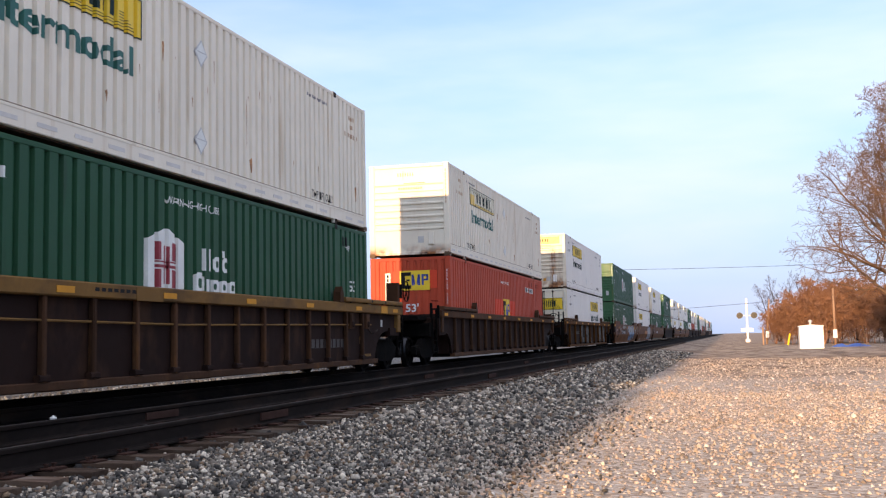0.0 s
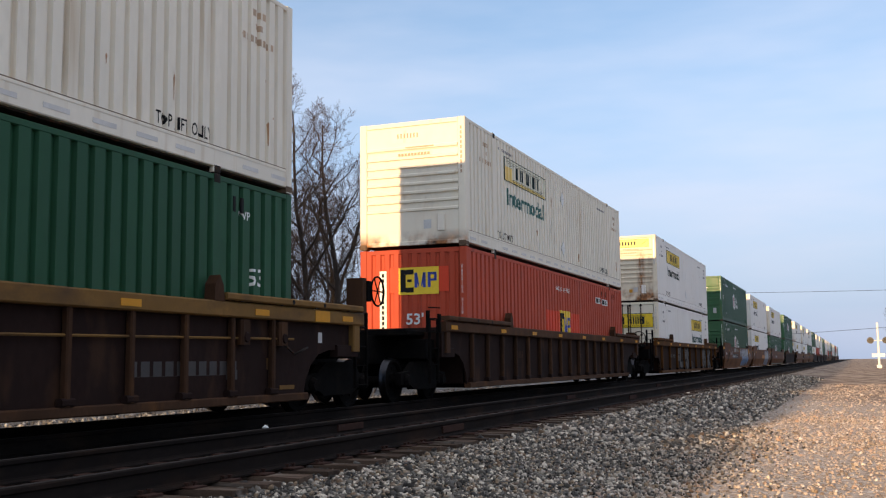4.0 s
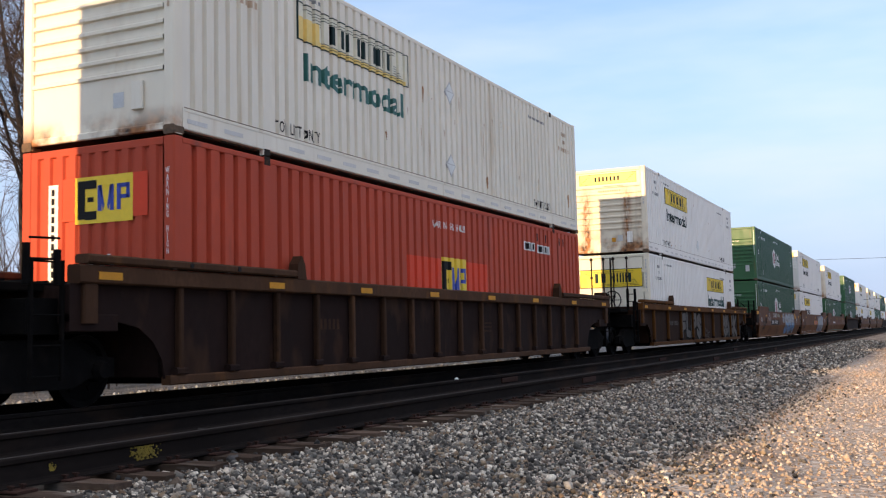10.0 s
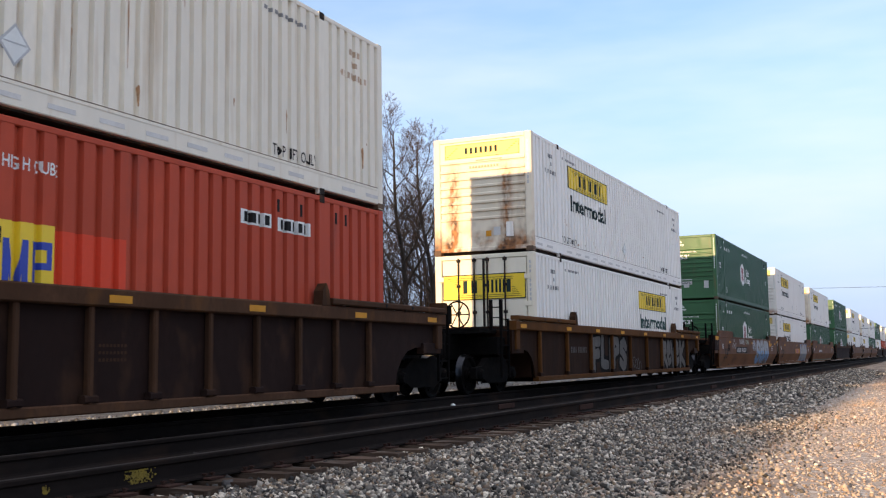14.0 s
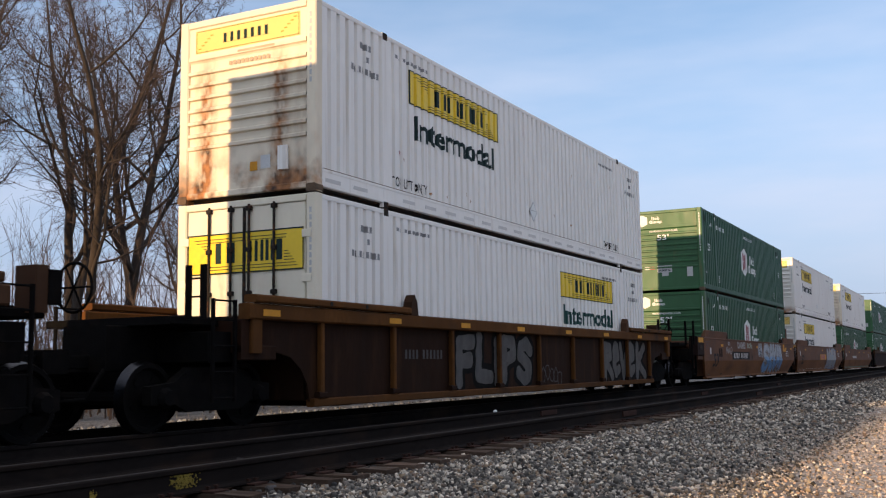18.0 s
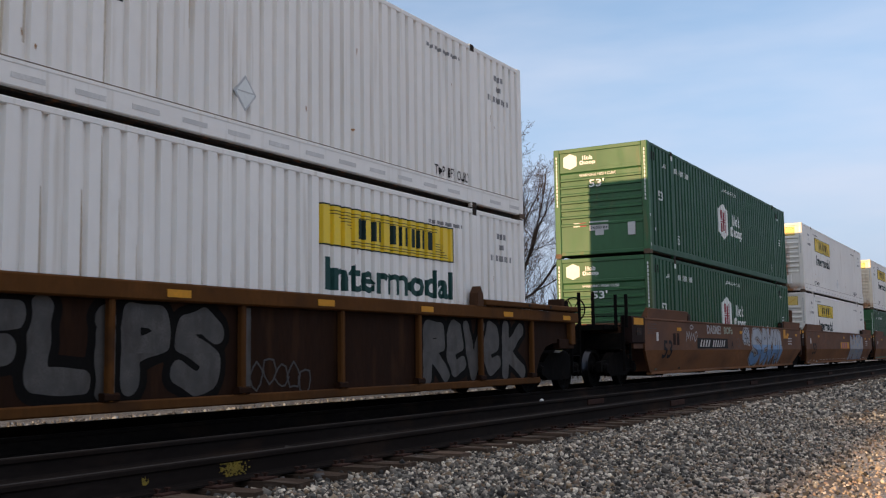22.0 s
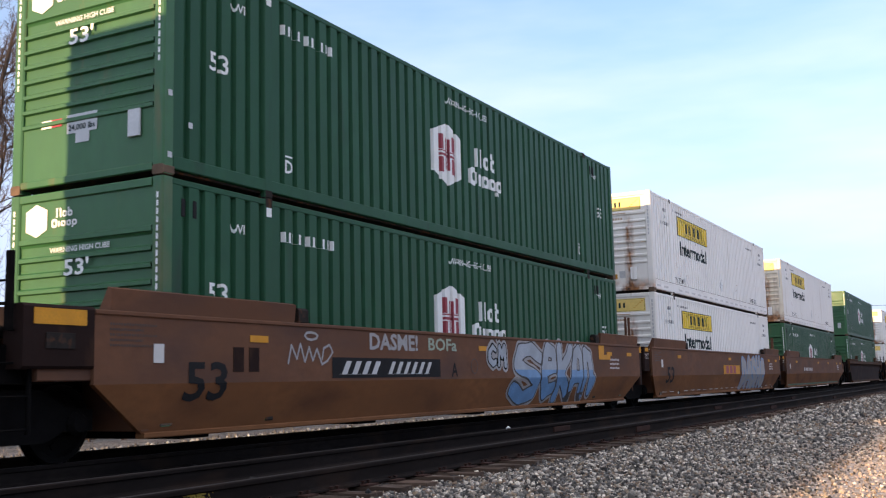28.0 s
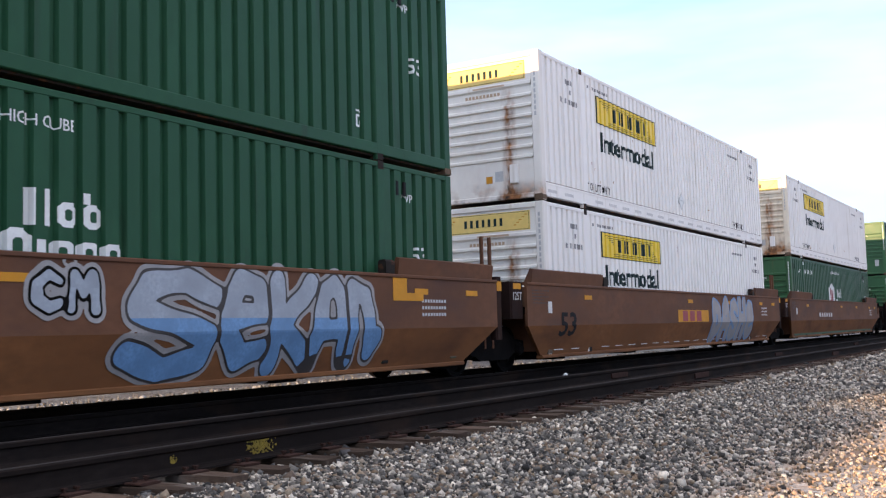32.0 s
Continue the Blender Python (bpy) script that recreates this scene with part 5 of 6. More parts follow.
def ribbed_car(side_mat, sill_mat, post_mat, pitch=1.03, rolling=True, brake=None, poles=(), marks=0):
    """A single well car with upright ribs on its sides."""
    car = thing("well_car", "", "railroad car", "cars of the train")
    body = [(-0.25, 0.29), (16.4, 0.29), (16.46, 0.52), (16.62, 0.74), (16.86, 0.90), (17.2, 0.97), (18.15, 0.97), (18.15, 1.40), (-1.7, 1.40), (-1.7, 0.97), (-1.05, 0.97), (-0.71, 0.90), (-0.47, 0.74), (-0.31, 0.52)]
    for s in (1, -1):
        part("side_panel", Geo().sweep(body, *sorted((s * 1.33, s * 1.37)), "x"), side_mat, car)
        part("top_sill", Geo().bar(*sorted((s * 1.31, s * 1.50)), -1.75, 18.2, 1.38, 1.585, 0.02), sill_mat, car)
        part("bottom_sill", Geo().bar(*sorted((s * 1.31, s * 1.45)), -0.25, 16.4, 0.215, 0.33, 0.015), side_mat if s < 0 else post_mat, car)
        for y0, y1 in ((-1.66, 2.36), (14.1, 18.1)):
            lip = part("guide_rail", Geo().bar(*sorted((s * 1.33, s * 1.54)), y0, y1, 1.60, 1.70, 0.02), sill_mat, car)
            for k in range(4):
                if k in (1, 2) and s == 1 and rolling:
                    part("lip_hole", Geo().lathe([(0.0, 1.548), (0.034, 1.548), (0.034, 1.53)], 10, "x"), M_BLACK, lip).location = (0, y0 + 0.75 + k * 0.95, 1.65)
                part("guide_rib", Geo().bar(*sorted((s * 1.50, s * 1.545)), y0 + 0.3 + k * 1.05, y0 + 0.36 + k * 1.05, 1.585, 1.60), M_FITTING, lip)
        for y in (2.42, 13.85):
            part("container_guide", Geo().sweep([(y, 1.58), (y + 0.24, 1.58), (y + 0.20, 1.80), (y + 0.12, 1.92), (y + 0.02, 1.80)], *sorted((s * 1.34, s * 1.50)), "x"), M_POST, car)
    if rolling:
        y = -0.05
        while y < 16.4:
            part("side_post", Geo().bar(1.37, 1.465, y - 0.042, y + 0.042, 0.33, 1.38, 0.018), post_mat, car)
            part("post_foot", Geo().bar(1.37, 1.475, y - 0.10, y + 0.10, 0.33, 0.42, 0.02), side_mat, car)
            y += pitch
        for y in (-1.3, 1.9, 4.4, 6.9, 9.6, 12.2, 15.0, 17.6):
            amber(car, 1.502, y, 1.47)
    for y in (-1.55, 18.0):
        part("corner_post", Geo().bar(1.34, 1.47, y - 0.11, y + 0.11, 0.95, 1.40, 0.02), sill_mat, car)
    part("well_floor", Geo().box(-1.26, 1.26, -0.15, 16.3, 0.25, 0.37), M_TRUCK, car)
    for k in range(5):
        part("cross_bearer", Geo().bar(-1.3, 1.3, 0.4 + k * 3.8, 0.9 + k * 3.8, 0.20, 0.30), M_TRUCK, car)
    end_gear(car, 0.0, -1, side_mat, None, poles, rolling)
    end_gear(car, LONG + 0.15, 1, side_mat, brake, (), rolling)
    for y in (-1.9, LONG + 1.95):
        truck(car, y, rolling)
    return car


def smooth_car(first, last, spacing, rolling=True):
    """One unit of an articulated well car: plain sides whose lower half leans in."""
    car = thing("well_car", "", "railroad car", "cars of the train")
    y0, y1 = -1.15, 17.25
    for s in (1, -1):
        g = Geo()
        up = [(y0, 0.82), (y1, 0.82), (y1, 1.55), (y0, 1.55)]
        g.sweep(up, *sorted((s * 1.42, s * 1.47)), "x")
        part("side_panel", g, M_RUSTCAR, car)
        lo = Geo()
        p = [(s * 1.47, y0, 0.82), (s * 1.47, y1, 0.82), (s * 1.26, y1 - 0.85, 0.27), (s * 1.26, y0 + 0.9, 0.27), (s * 1.40, y0, 0.82), (s * 1.40, y1, 0.82), (s * 1.20, y1 - 0.85, 0.27), (s * 1.20, y0 + 0.9, 0.27)]
        lo.add(p, [(0, 1, 2, 3), (4, 7, 6, 5), (0, 4, 5, 1), (2, 6, 7, 3), (1, 5, 6, 2), (0, 3, 7, 4)])
        part("lower_panel", lo, M_RUSTLOW, car, "inward leaning rusty lower side")
        part("top_flange", Geo().bar(*sorted((s * 1.36, s * 1.49)), y0, y1, 1.545, 1.60, 0.012), M_RUSTCAR, car)
        part("bottom_flange", Geo().bar(*sorted((s * 1.17, s * 1.30)), y0 + 0.9, y1 - 0.85, 0.22, 0.285, 0.012), M_RUSTLOW, car)
        for a, b in ((-0.95, 2.3), (14.3, 17.1)):
            prof = [(s * 1.30, 1.60), (s * 1.47, 1.60), (s * 1.50, 1.83), (s * 1.44, 1.85), (s * 1.33, 1.64)]
            part("guide_flare", Geo().sweep(prof, a, b), M_RUSTCAR, car)
        for y in (2.4, 14.0):
            part("container_guide", Geo().bar(*sorted((s * 1.33, s * 1.47)), y, y + 0.22, 1.58, 1.80, 0.03), M_FITTING, car)
    part("well_floor", Geo().box(-1.2, 1.2, -0.15, 16.3, 0.23, 0.35), M_TRUCK, car)
    for k in range(5):
        part("cross_bearer", Geo().bar(-1.22, 1.22, 0.4 + k * 3.8, 0.9 + k * 3.8, 0.18, 0.28), M_TRUCK, car)
    if first:
        end_gear(car, 0.0, -1, M_RUSTCAR, None, ((0.25, 2.2, 2.2), (0.6, 2.2, 2.2), (1.12, 2.1, 2.12), (1.38, 2.1, 2.12)), rolling)
        truck(car, -1.9, rolling)
        part("end_box", Geo().bar(1.20, 1.48, -2.05, -1.16, 0.98, 1.62, 0.03), M_DARKSIDE, car, "dark end box with a sight hole")
        part("sight_plate", Geo().bar(1.48, 1.492, -1.78, -1.42, 1.18, 1.34), M_FITTING, car)
        amber(car, 1.482, -1.6, 1.50, 0.66, 0.16)
    else:
        part("end_bulkhead", Geo().bar(-1.28, 1.28, -0.4, -0.25, 0.35, 1.55), M_RUSTCAR, car)
        part("end_platform", Geo().bar(-1.1, 1.1, -1.7, -0.4, 1.05, 1.18), M_TRUCK, car)
        part("end_box", Geo().bar(1.05, 1.40, -1.62, -1.16, 0.95, 1.60, 0.03), M_DARKSIDE, car, "dark end box")
        amber(car, 1.402, -1.4, 1.52, 0.28, 0.10)
        decal("mark", letters("125T", 0.01), (-1.55, 1.28, -1.22, 1.42), lambda u, v: (1.405, u, v), M_GREYMARK, car)
        for y in (-2.0, -1.72):
            part("hand_pole", Geo().bar(1.02, 1.08, y - 0.03, y + 0.03, 0.45, 2.38), M_RUSTCAR, car)
        for z in (0.5, 0.8, 1.1, 1.4):
            part("rung", Geo().tube((1.05, -2.0, z), (1.05, -1.72, z), 0.014), M_TRUCK, car)
    if last:
        end_gear(car, LONG + 0.15, 1, M_RUSTCAR, (0.9, 1.9, "y"), (), rolling)
        truck(car, LONG + 1.95, rolling)
    else:
        part("end_bulkhead", Geo().bar(-1.28, 1.28, 16.4, 16.55, 0.35, 1.55), M_RUSTCAR, car)
        part("end_platform", Geo().bar(-1.1, 1.1, 16.55, 17.6, 1.05, 1.18), M_TRUCK, car)
        part("connector", Geo().bar(-0.4, 0.4, 16.5, spacing + LONG * 0 - 0.4, 0.70, 1.05), M_TRUCK, car)
        truck(car, (LONG + spacing) / 2, rolling)
        part("end_post", Geo().bar(1.30, 1.46, 17.25, 17.45, 0.60, 1.66, 0.03), M_DARKSIDE, car)
        amber(car, 1.462, 17.35, 1.50, 0.16, 0.16)
    for y in (1.55, 8.0, 11.5, 14.9, 16.4):
        amber(car, 1.472, y, 1.36)
    side = lambda u, v: (1.475, u, v)
    part("notice_plate", Geo().box(1.47, 1.476, -0.30, -0.14, 1.05, 1.26), M_STRIP, car, "small pale notice plate")
    decal("small_print", several(*[(bars(18, 0.5), 0, k / 5, 1 - 0.3 * (k % 2), k / 5 + 0.09) for k in range(5)]), (-0.95, 1.22, -0.25, 1.50), side, M_SCRIBBLE, car)
    decal("small_print", several(*[(bars(9, 0.3), 0, k / 3, 1, k / 3 + 0.15) for k in range(3)]), (14.9, 1.0, 15.6, 1.3), side, M_GREYMARK, car)
    return car


def lean(u, v):
    """A point on the side of a smooth car: upright above, leaning in below."""
    return (1.478 if v >= 0.82 else 1.478 - (0.82 - v) * 0.382, u, v)


def cut_at(flat, level, above):
    """The half of a flat shape in a unit square above or below a level."""
    me = bpy.data.meshes.new("cut")
    me.from_pydata([(a, b, 0) for a, b in flat[0]], [], flat[1])
    bm = bmesh.new()
    bm.from_mesh(me)
    bmesh.ops.bisect_plane(bm, geom=bm.verts[:] + bm.edges[:] + bm.faces[:], plane_co=(0, level, 0), plane_no=(0, 1, 0), clear_inner=above, clear_outer=not above)
    bm.verts.index_update()
    out = ([(p.co.x, p.co.y) for p in bm.verts], [tuple(q.index for q in f.verts) for f in bm.faces])
    bm.free()
    return out


STROKES = {
    "S": [[(0.92, 0.80), (0.62, 0.98), (0.28, 0.90), (0.18, 0.66), (0.50, 0.52), (0.84, 0.36), (0.78, 0.10), (0.45, 0.02), (0.12, 0.20)]],
    "E": [[(0.22, 0.52), (0.80, 0.58), (0.72, 0.88), (0.42, 0.94), (0.18, 0.70), (0.18, 0.32), (0.45, 0.06), (0.88, 0.16)]],
    "K": [[(0.22, 1.0), (0.18, 0.0)], [(0.86, 0.98), (0.28, 0.46), (0.92, 0.0)]],
    "A": [[(0.10, 0.0), (0.34, 0.82), (0.56, 0.96), (0.72, 0.80), (0.92, 0.0)], [(0.26, 0.36), (0.80, 0.36)]],
    "N": [[(0.14, 0.0), (0.18, 0.94), (0.62, 0.86), (0.74, 0.50), (0.86, 0.12), (1.0, 0.30)]],
    "F": [[(0.20, 0.0), (0.22, 0.95), (0.90, 0.98)], [(0.22, 0.50), (0.74, 0.54)]],
    "L": [[(0.24, 1.0), (0.18, 0.08), (0.86, 0.06)]],
    "I": [[(0.5, 0.0), (0.5, 0.72)], [(0.5, 0.95), (0.5, 0.98)]],
    "P": [[(0.20, 0.0), (0.22, 0.95), (0.74, 0.92), (0.84, 0.64), (0.26, 0.42)]],
    "R": [[(0.20, 0.0), (0.22, 0.95), (0.74, 0.92), (0.80, 0.64), (0.26, 0.46)], [(0.44, 0.46), (0.94, 0.0)]],
    "V": [[(0.08, 0.98), (0.46, 0.02), (0.92, 0.98)]],
    "D": [[(0.18, 0.02), (0.20, 0.96), (0.74, 0.78), (0.80, 0.32), (0.20, 0.02)]],
    "H": [[(0.2, 0.0), (0.2, 1.0)], [(0.82, 0.0), (0.82, 1.0)], [(0.2, 0.5), (0.82, 0.5)]],
    "C": [[(0.88, 0.80), (0.55, 0.98), (0.2, 0.72), (0.2, 0.30), (0.55, 0.04), (0.90, 0.20)]],
    "M": [[(0.10, 0.0), (0.22, 0.96), (0.50, 0.42), (0.80, 0.96), (0.92, 0.0)]],
}


def contour(us, vs, field, low, high):
    """The flat pieces where low <= v and v <= high and the field on the grid is below zero, with smooth edges."""
    verts, faces, seen = [], [], {}

    def point(a, b):
        key = (round(a, 5), round(b, 5))
        if key not in seen:
            seen[key] = len(verts)
            verts.append((a, b))
        return seen[key]

    for j in range(len(vs) - 1):
        if vs[j] < low - 1e-6 or vs[j + 1] > high + 1e-6:
            continue
        for i in range(len(us) - 1):
            c = [(us[i], vs[j], field[j, i]), (us[i + 1], vs[j], field[j, i + 1]), (us[i + 1], vs[j + 1], field[j + 1, i + 1]), (us[i], vs[j + 1], field[j + 1, i])]
            if min(q[2] for q in c) >= 0:
                continue
            ring = []
            for k in range(4):
                p, q = c[k], c[(k + 1) % 4]
                if p[2] < 0:
                    ring.append(point(p[0], p[1]))
                if (p[2] < 0) != (q[2] < 0):
                    t = p[2] / (p[2] - q[2])
                    ring.append(point(p[0] + t * (q[0] - p[0]), p[1] + t * (q[1] - p[1])))
            ring = [v for k, v in enumerate(ring) if v != ring[k - 1]]
            if len(ring) >= 3:
                faces.append(tuple(ring))
    return verts, faces


def spray(car, text, rect, fill, edge, surf, top=None, fat=0.15, spots=None, halo=None, split=0.82, step=0.03, rim=0.055):
    """A sprayed word in swollen overlapping letters: a pale halo, a dark outline, and the fill in one or two tones."""
    u0, v0, u1, v1 = rect
    lo, hi = v0 - 0.12, v1 + 0.12
    n = max(2, round((split - lo) / step))
    vs = np.concatenate([np.linspace(lo, split, n + 1)[:-1], np.linspace(split, hi, max(2, round((hi - split) / step)) + 1)])
    us = np.arange(u0 - 0.3, u1 + 0.3, step)
    gu, gv = np.meshgrid(us, vs)
    wave = 0.012 * np.sin(gu * 9.0) + 0.010 * np.sin(gv * 17.0 + gu * 5.0)
    count = len(text)
    fields = []
    for i, ch in enumerate(text):
        a, b = spots[i] if spots else (i / count - 0.02, (i + 1) / count + 0.02)
        x0, x1 = u0 + (u1 - u0) * a + fat * 0.7, u0 + (u1 - u0) * b - fat * 0.7
        y0, y1 = v0 + fat * (0.9 + 0.3 * (i % 2)), v1 - fat * (0.9 + 0.35 * ((i + 1) % 2))
        best = np.full(gu.shape, 9.0)
        for line in STROKES[ch]:
            pts = [(x0 + p * (x1 - x0), y0 + q * (y1 - y0)) for p, q in line]
            for (ax, ay), (bx, by) in zip(pts, pts[1:]):
                dx, dy = bx - ax, by - ay
                t = np.clip(((gu - ax) * dx + (gv - ay) * dy) / max(dx * dx + dy * dy, 1e-9), 0, 1)
                best = np.minimum(best, np.hypot(gu - ax - t * dx, gv - ay - t * dy))
        fields.append(best - fat + wave)
    stack = np.sort(np.array(fields), 0)
    first, second = stack[0], stack[1] if count > 1 else stack[0] + 9
    inner = np.maximum(first, 0.035 - (second - first) * 0.5)
    lift = lambda d: (lambda u, v: (surf(u, v)[0] + d, u, v))
    layers = [(first - rim, edge, edge, 0.004, "spray_outline")]
    if halo:
        layers.insert(0, (first - rim - 0.05, halo, halo, 0.001, "spray_halo"))
    nearest = np.argmin(np.array(fields), 0)
    layers += [(np.where(nearest == i, inner, 0.5), fill, top or fill, 0.007, "sprayed_letter") for i in range(count)]
    for f, low_mat, high_mat, d, name in layers:
        for a, b, m in ((lo, split, low_mat), (split, hi, high_mat)):
            flat = contour(us, vs, f, a, b)
            if flat[1]:
                decal(name, flat, (0, 0, 1, 1), lift(d), m, car, "spray-painted letter" if name == "sprayed_letter" else "")


def scrawl(car, lines, mat=None, wide=0.016, x=1.479):
    """Thin sprayed strokes on a car's side."""
    g = Geo()
    for line in lines:
        for (a, b), (c, d) in zip(line, line[1:]):
            n = Vector((b - d, c - a)).normalized() * wide
            e = Vector((c - a, d - b)).normalized() * wide * 0.6
            g.add([(x, a - e[0] + n[0], b - e[1] + n[1]), (x, a - e[0] - n[0], b - e[1] - n[1]), (x, c + e[0] - n[0], d + e[1] - n[1]), (x, c + e[0] + n[0], d + e[1] + n[1])], [(0, 1, 2, 3)])
    part("scrawl", g, mat or M_GRAFPALE, car, "thin sprayed scrawl")


# ---- the consist ----
FRONTS = [12.818, 36.519, 60.104, 83.603, 103.126, 123.111]
BASES = [3.320, 3.322, 3.306, 3.261, 3.209, 3.131]
TYPES = {
    "old": lambda: white_container(True, faded=True, end=M_ENDOLD),
    "older": lambda: white_container(True, end=M_ENDOLD),
    "new": lambda: white_container(False, end=M_ENDRUST),
    "clean": lambda: white_container(False, end=M_ENDRUN),
    "doors": lambda: white_container(False, "doors", (9.74, 1.90, 13.42, 2.48), (9.86, 1.28, 13.38, 1.74), end=M_ENDDOOR, sill=0.16),
    "low": lambda: white_container(False, logo=(2.80, 1.95, 6.43, 2.50), word=(2.98, 1.35, 6.22, 1.80), end=M_ENDRUN, sill=0.16),
    "green": green_container,
    "red": red_container,
}
LABELS = {
    "old": "cream-white corrugated container with a faded yellow panel and rust runs", "older": "cream-white corrugated container with yellow panel and rust runs",
    "new": "white corrugated container with yellow panel and a rust-stained ribbed end", "clean": "white corrugated container with yellow panel and green lettering",
    "doors": "white corrugated container with locking-rod doors and a low yellow panel", "low": "white corrugated container sitting low in a well car, yellow panel",
    "green": "dark green corrugated container with a white hexagon emblem", "red": "orange-red corrugated container with a yellow emblem panel"}
PROTO = {}


def box_of(kind, index):
    if kind not in PROTO:
        PROTO[kind] = TYPES[kind]()
        tagged(PROTO[kind], LABELS[kind])
        return PROTO[kind]
    return copy_thing(PROTO[kind], Matrix())


MOVING = []                                  # (thing, y at the start, z)


def load(car, index, y, base, upper, lower):
    top = box_of(upper, index)
    low = box_of(lower, index)
    MOVING.append((car, y, 0.0)), MOVING.append((top, y, base)), MOVING.append((low, y, base - HIGH - 0.025))


plain = lambda u, v: (1.372, u, v)
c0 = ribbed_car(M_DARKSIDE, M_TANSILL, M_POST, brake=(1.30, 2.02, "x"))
tagged(c0, "brown ribbed well car with a faded yellow top sill")
load(c0, 0, FRONTS[0], BASES[0], "older", "green")
decal("sill_mark", bars(9, 0.3), (5.0, 1.47, 6.3, 1.52), lambda u, v: (1.503, u, v), M_BLACK, c0)
amber(c0, 1.502, 6.35, 1.47, 0.7, 0.19, M_TANSILL)
decal("car_number", bars(10, 0.3), (12.3, 0.62, 14.6, 0.80), plain, M_SCRIBBLE, c0)
for y in (14.62, 15.62):                    # valve brackets, plates and a hose near the end of the side
    bracket = part("bracket", Geo().bar(1.37, 1.50, y - 0.11, y + 0.11, 1.02, 1.36, 0.03), M_POST, c0)
    part("bracket_cap", Geo().lathe([(0.0, 1.52), (0.06, 1.52), (0.075, 1.50)], 10, "x"), M_DARKSIDE, bracket).location = (0, y, 1.12)
part("valve_hose", Geo().tube((1.46, 15.62, 1.05), (1.47, 15.95, 0.90), 0.016).tube((1.47, 15.95, 0.90), (1.46, 16.35, 1.0), 0.016), M_FITTING, c0, smooth=True)
for y, z, w, h, m in ((14.45, 0.62, 0.26, 0.13, M_SCRIBBLE), (15.45, 0.76, 0.24, 0.16, M_TANSILL), (15.9, 0.42, 0.42, 0.06, M_TANSILL), (16.9, 1.16, 0.12, 0.16, M_GREYMARK)):
    part("notice_plate", Geo().box(1.371, 1.377, y - w / 2, y + w / 2, z - h / 2, z + h / 2), m, c0)
amber(c0, 1.503, 16.75, 1.48, 0.46, 0.17)
part("train_line_pipe", Geo().tube((1.42, -0.2, 1.12), (1.42, 7.5, 1.05), 0.018).tube((1.42, 7.5, 1.05), (1.42, 16.0, 1.12), 0.018), M_TANSILL, c0)

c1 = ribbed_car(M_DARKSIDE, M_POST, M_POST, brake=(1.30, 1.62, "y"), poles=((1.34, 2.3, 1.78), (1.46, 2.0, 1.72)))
tagged(c1, "dark brown rusty well car with closely ribbed sides")
load(c1, 1, FRONTS[1], BASES[1], "old", "red")

decal("car_number", bars(6, 0.45), (3.05, 0.86, 3.78, 1.02), plain, M_POST, c1)
decal("car_notice", several(*[(bars(8, 0.4), 0, k / 3, 1, k / 3 + 0.14) for k in range(3)]), (9.40, 0.78, 9.86, 1.02), plain, M_POST, c1)
part("side_plate", Geo().bar(1.37, 1.40, 7.28, 7.52, 0.33, 1.38, 0.01), M_DARKSIDE, c1, "broad welded side plate")

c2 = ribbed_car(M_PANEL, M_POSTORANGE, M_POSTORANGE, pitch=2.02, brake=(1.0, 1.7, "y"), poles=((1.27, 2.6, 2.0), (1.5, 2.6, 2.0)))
tagged(c2, "yellow-brown well car with wide panels and silver graffiti")
load(c2, 2, FRONTS[2], BASES[2], "new", "doors")
spray(c2, "FLIPS", (4.10, 0.34, 7.72, 1.38), M_GRAF, M_SPRAYBLACK, plain, fat=0.135, halo=M_SPRAYBLACK, spots=((0.0, 0.28), (0.22, 0.50), (0.44, 0.60), (0.55, 0.80), (0.76, 1.02)))
spray(c2, "REVEK", (12.15, 0.34, 15.85, 1.38), M_GRAF, M_SPRAYBLACK, plain, fat=0.13, halo=M_SPRAYBLACK, spots=((0.0, 0.25), (0.21, 0.41), (0.36, 0.60), (0.54, 0.76), (0.72, 1.02)))

decal("car_number", several((bars(4, 0.5), 0, 0, 0.36, 1), (bars(6, 0.5), 0.44, 0, 1, 1)), (2.40, 0.88, 3.75, 1.03), plain, M_SCRIBBLE, c2)
faint = random.Random(9)
for k in range(5):                          # an old scribble between the two words
    u, v = 8.35 + 0.24 * k, faint.uniform(0.45, 0.62)
    scrawl(c2, [[(u + 0.13 * math.cos(a) * faint.uniform(0.7, 1.2), v + 0.16 * math.sin(a) * faint.uniform(0.7, 1.2)) for a in [j * 0.785 for j in range(9)]]], M_SCRIBBLE, 0.012, 1.375)
part("drip", Geo().box(1.372, 1.375, 8.02, 8.24, 0.40, 1.36), M_GRAF, c2, "faded silver paint run")

c3 = smooth_car(True, False, FRONTS[4] - FRONTS[3])
tagged(c3, "rust-brown smooth-sided well car with blue graffiti")
load(c3, 3, FRONTS[3], BASES[3], "green", "green")
decal("number_panel", BLOCK, (3.17, 0.86, 6.35, 1.15), lambda u, v: (1.476, u, v), M_BLACK, c3, "black number panel")
decal("car_number", slanted(several((bars(4, 0.5), 0, 0, 0.40, 1), (bars(6, 0.55), 0.48, 0, 1, 1)), 0.05), (3.4, 0.91, 6.05, 1.10), lambda u, v: (1.480, u, v), M_GREYMARK, c3)
decal("mark", cut_at(letters("53", 0.02), 0.45, True), (0.22, 0.61, 0.95, 1.07), lean, M_BLACK, c3, "black numerals")
decal("mark", cut_at(letters("53", 0.02), 0.45, False), (0.22, 0.61, 0.95, 1.07), lean, M_BLACK, c3, "black numerals")
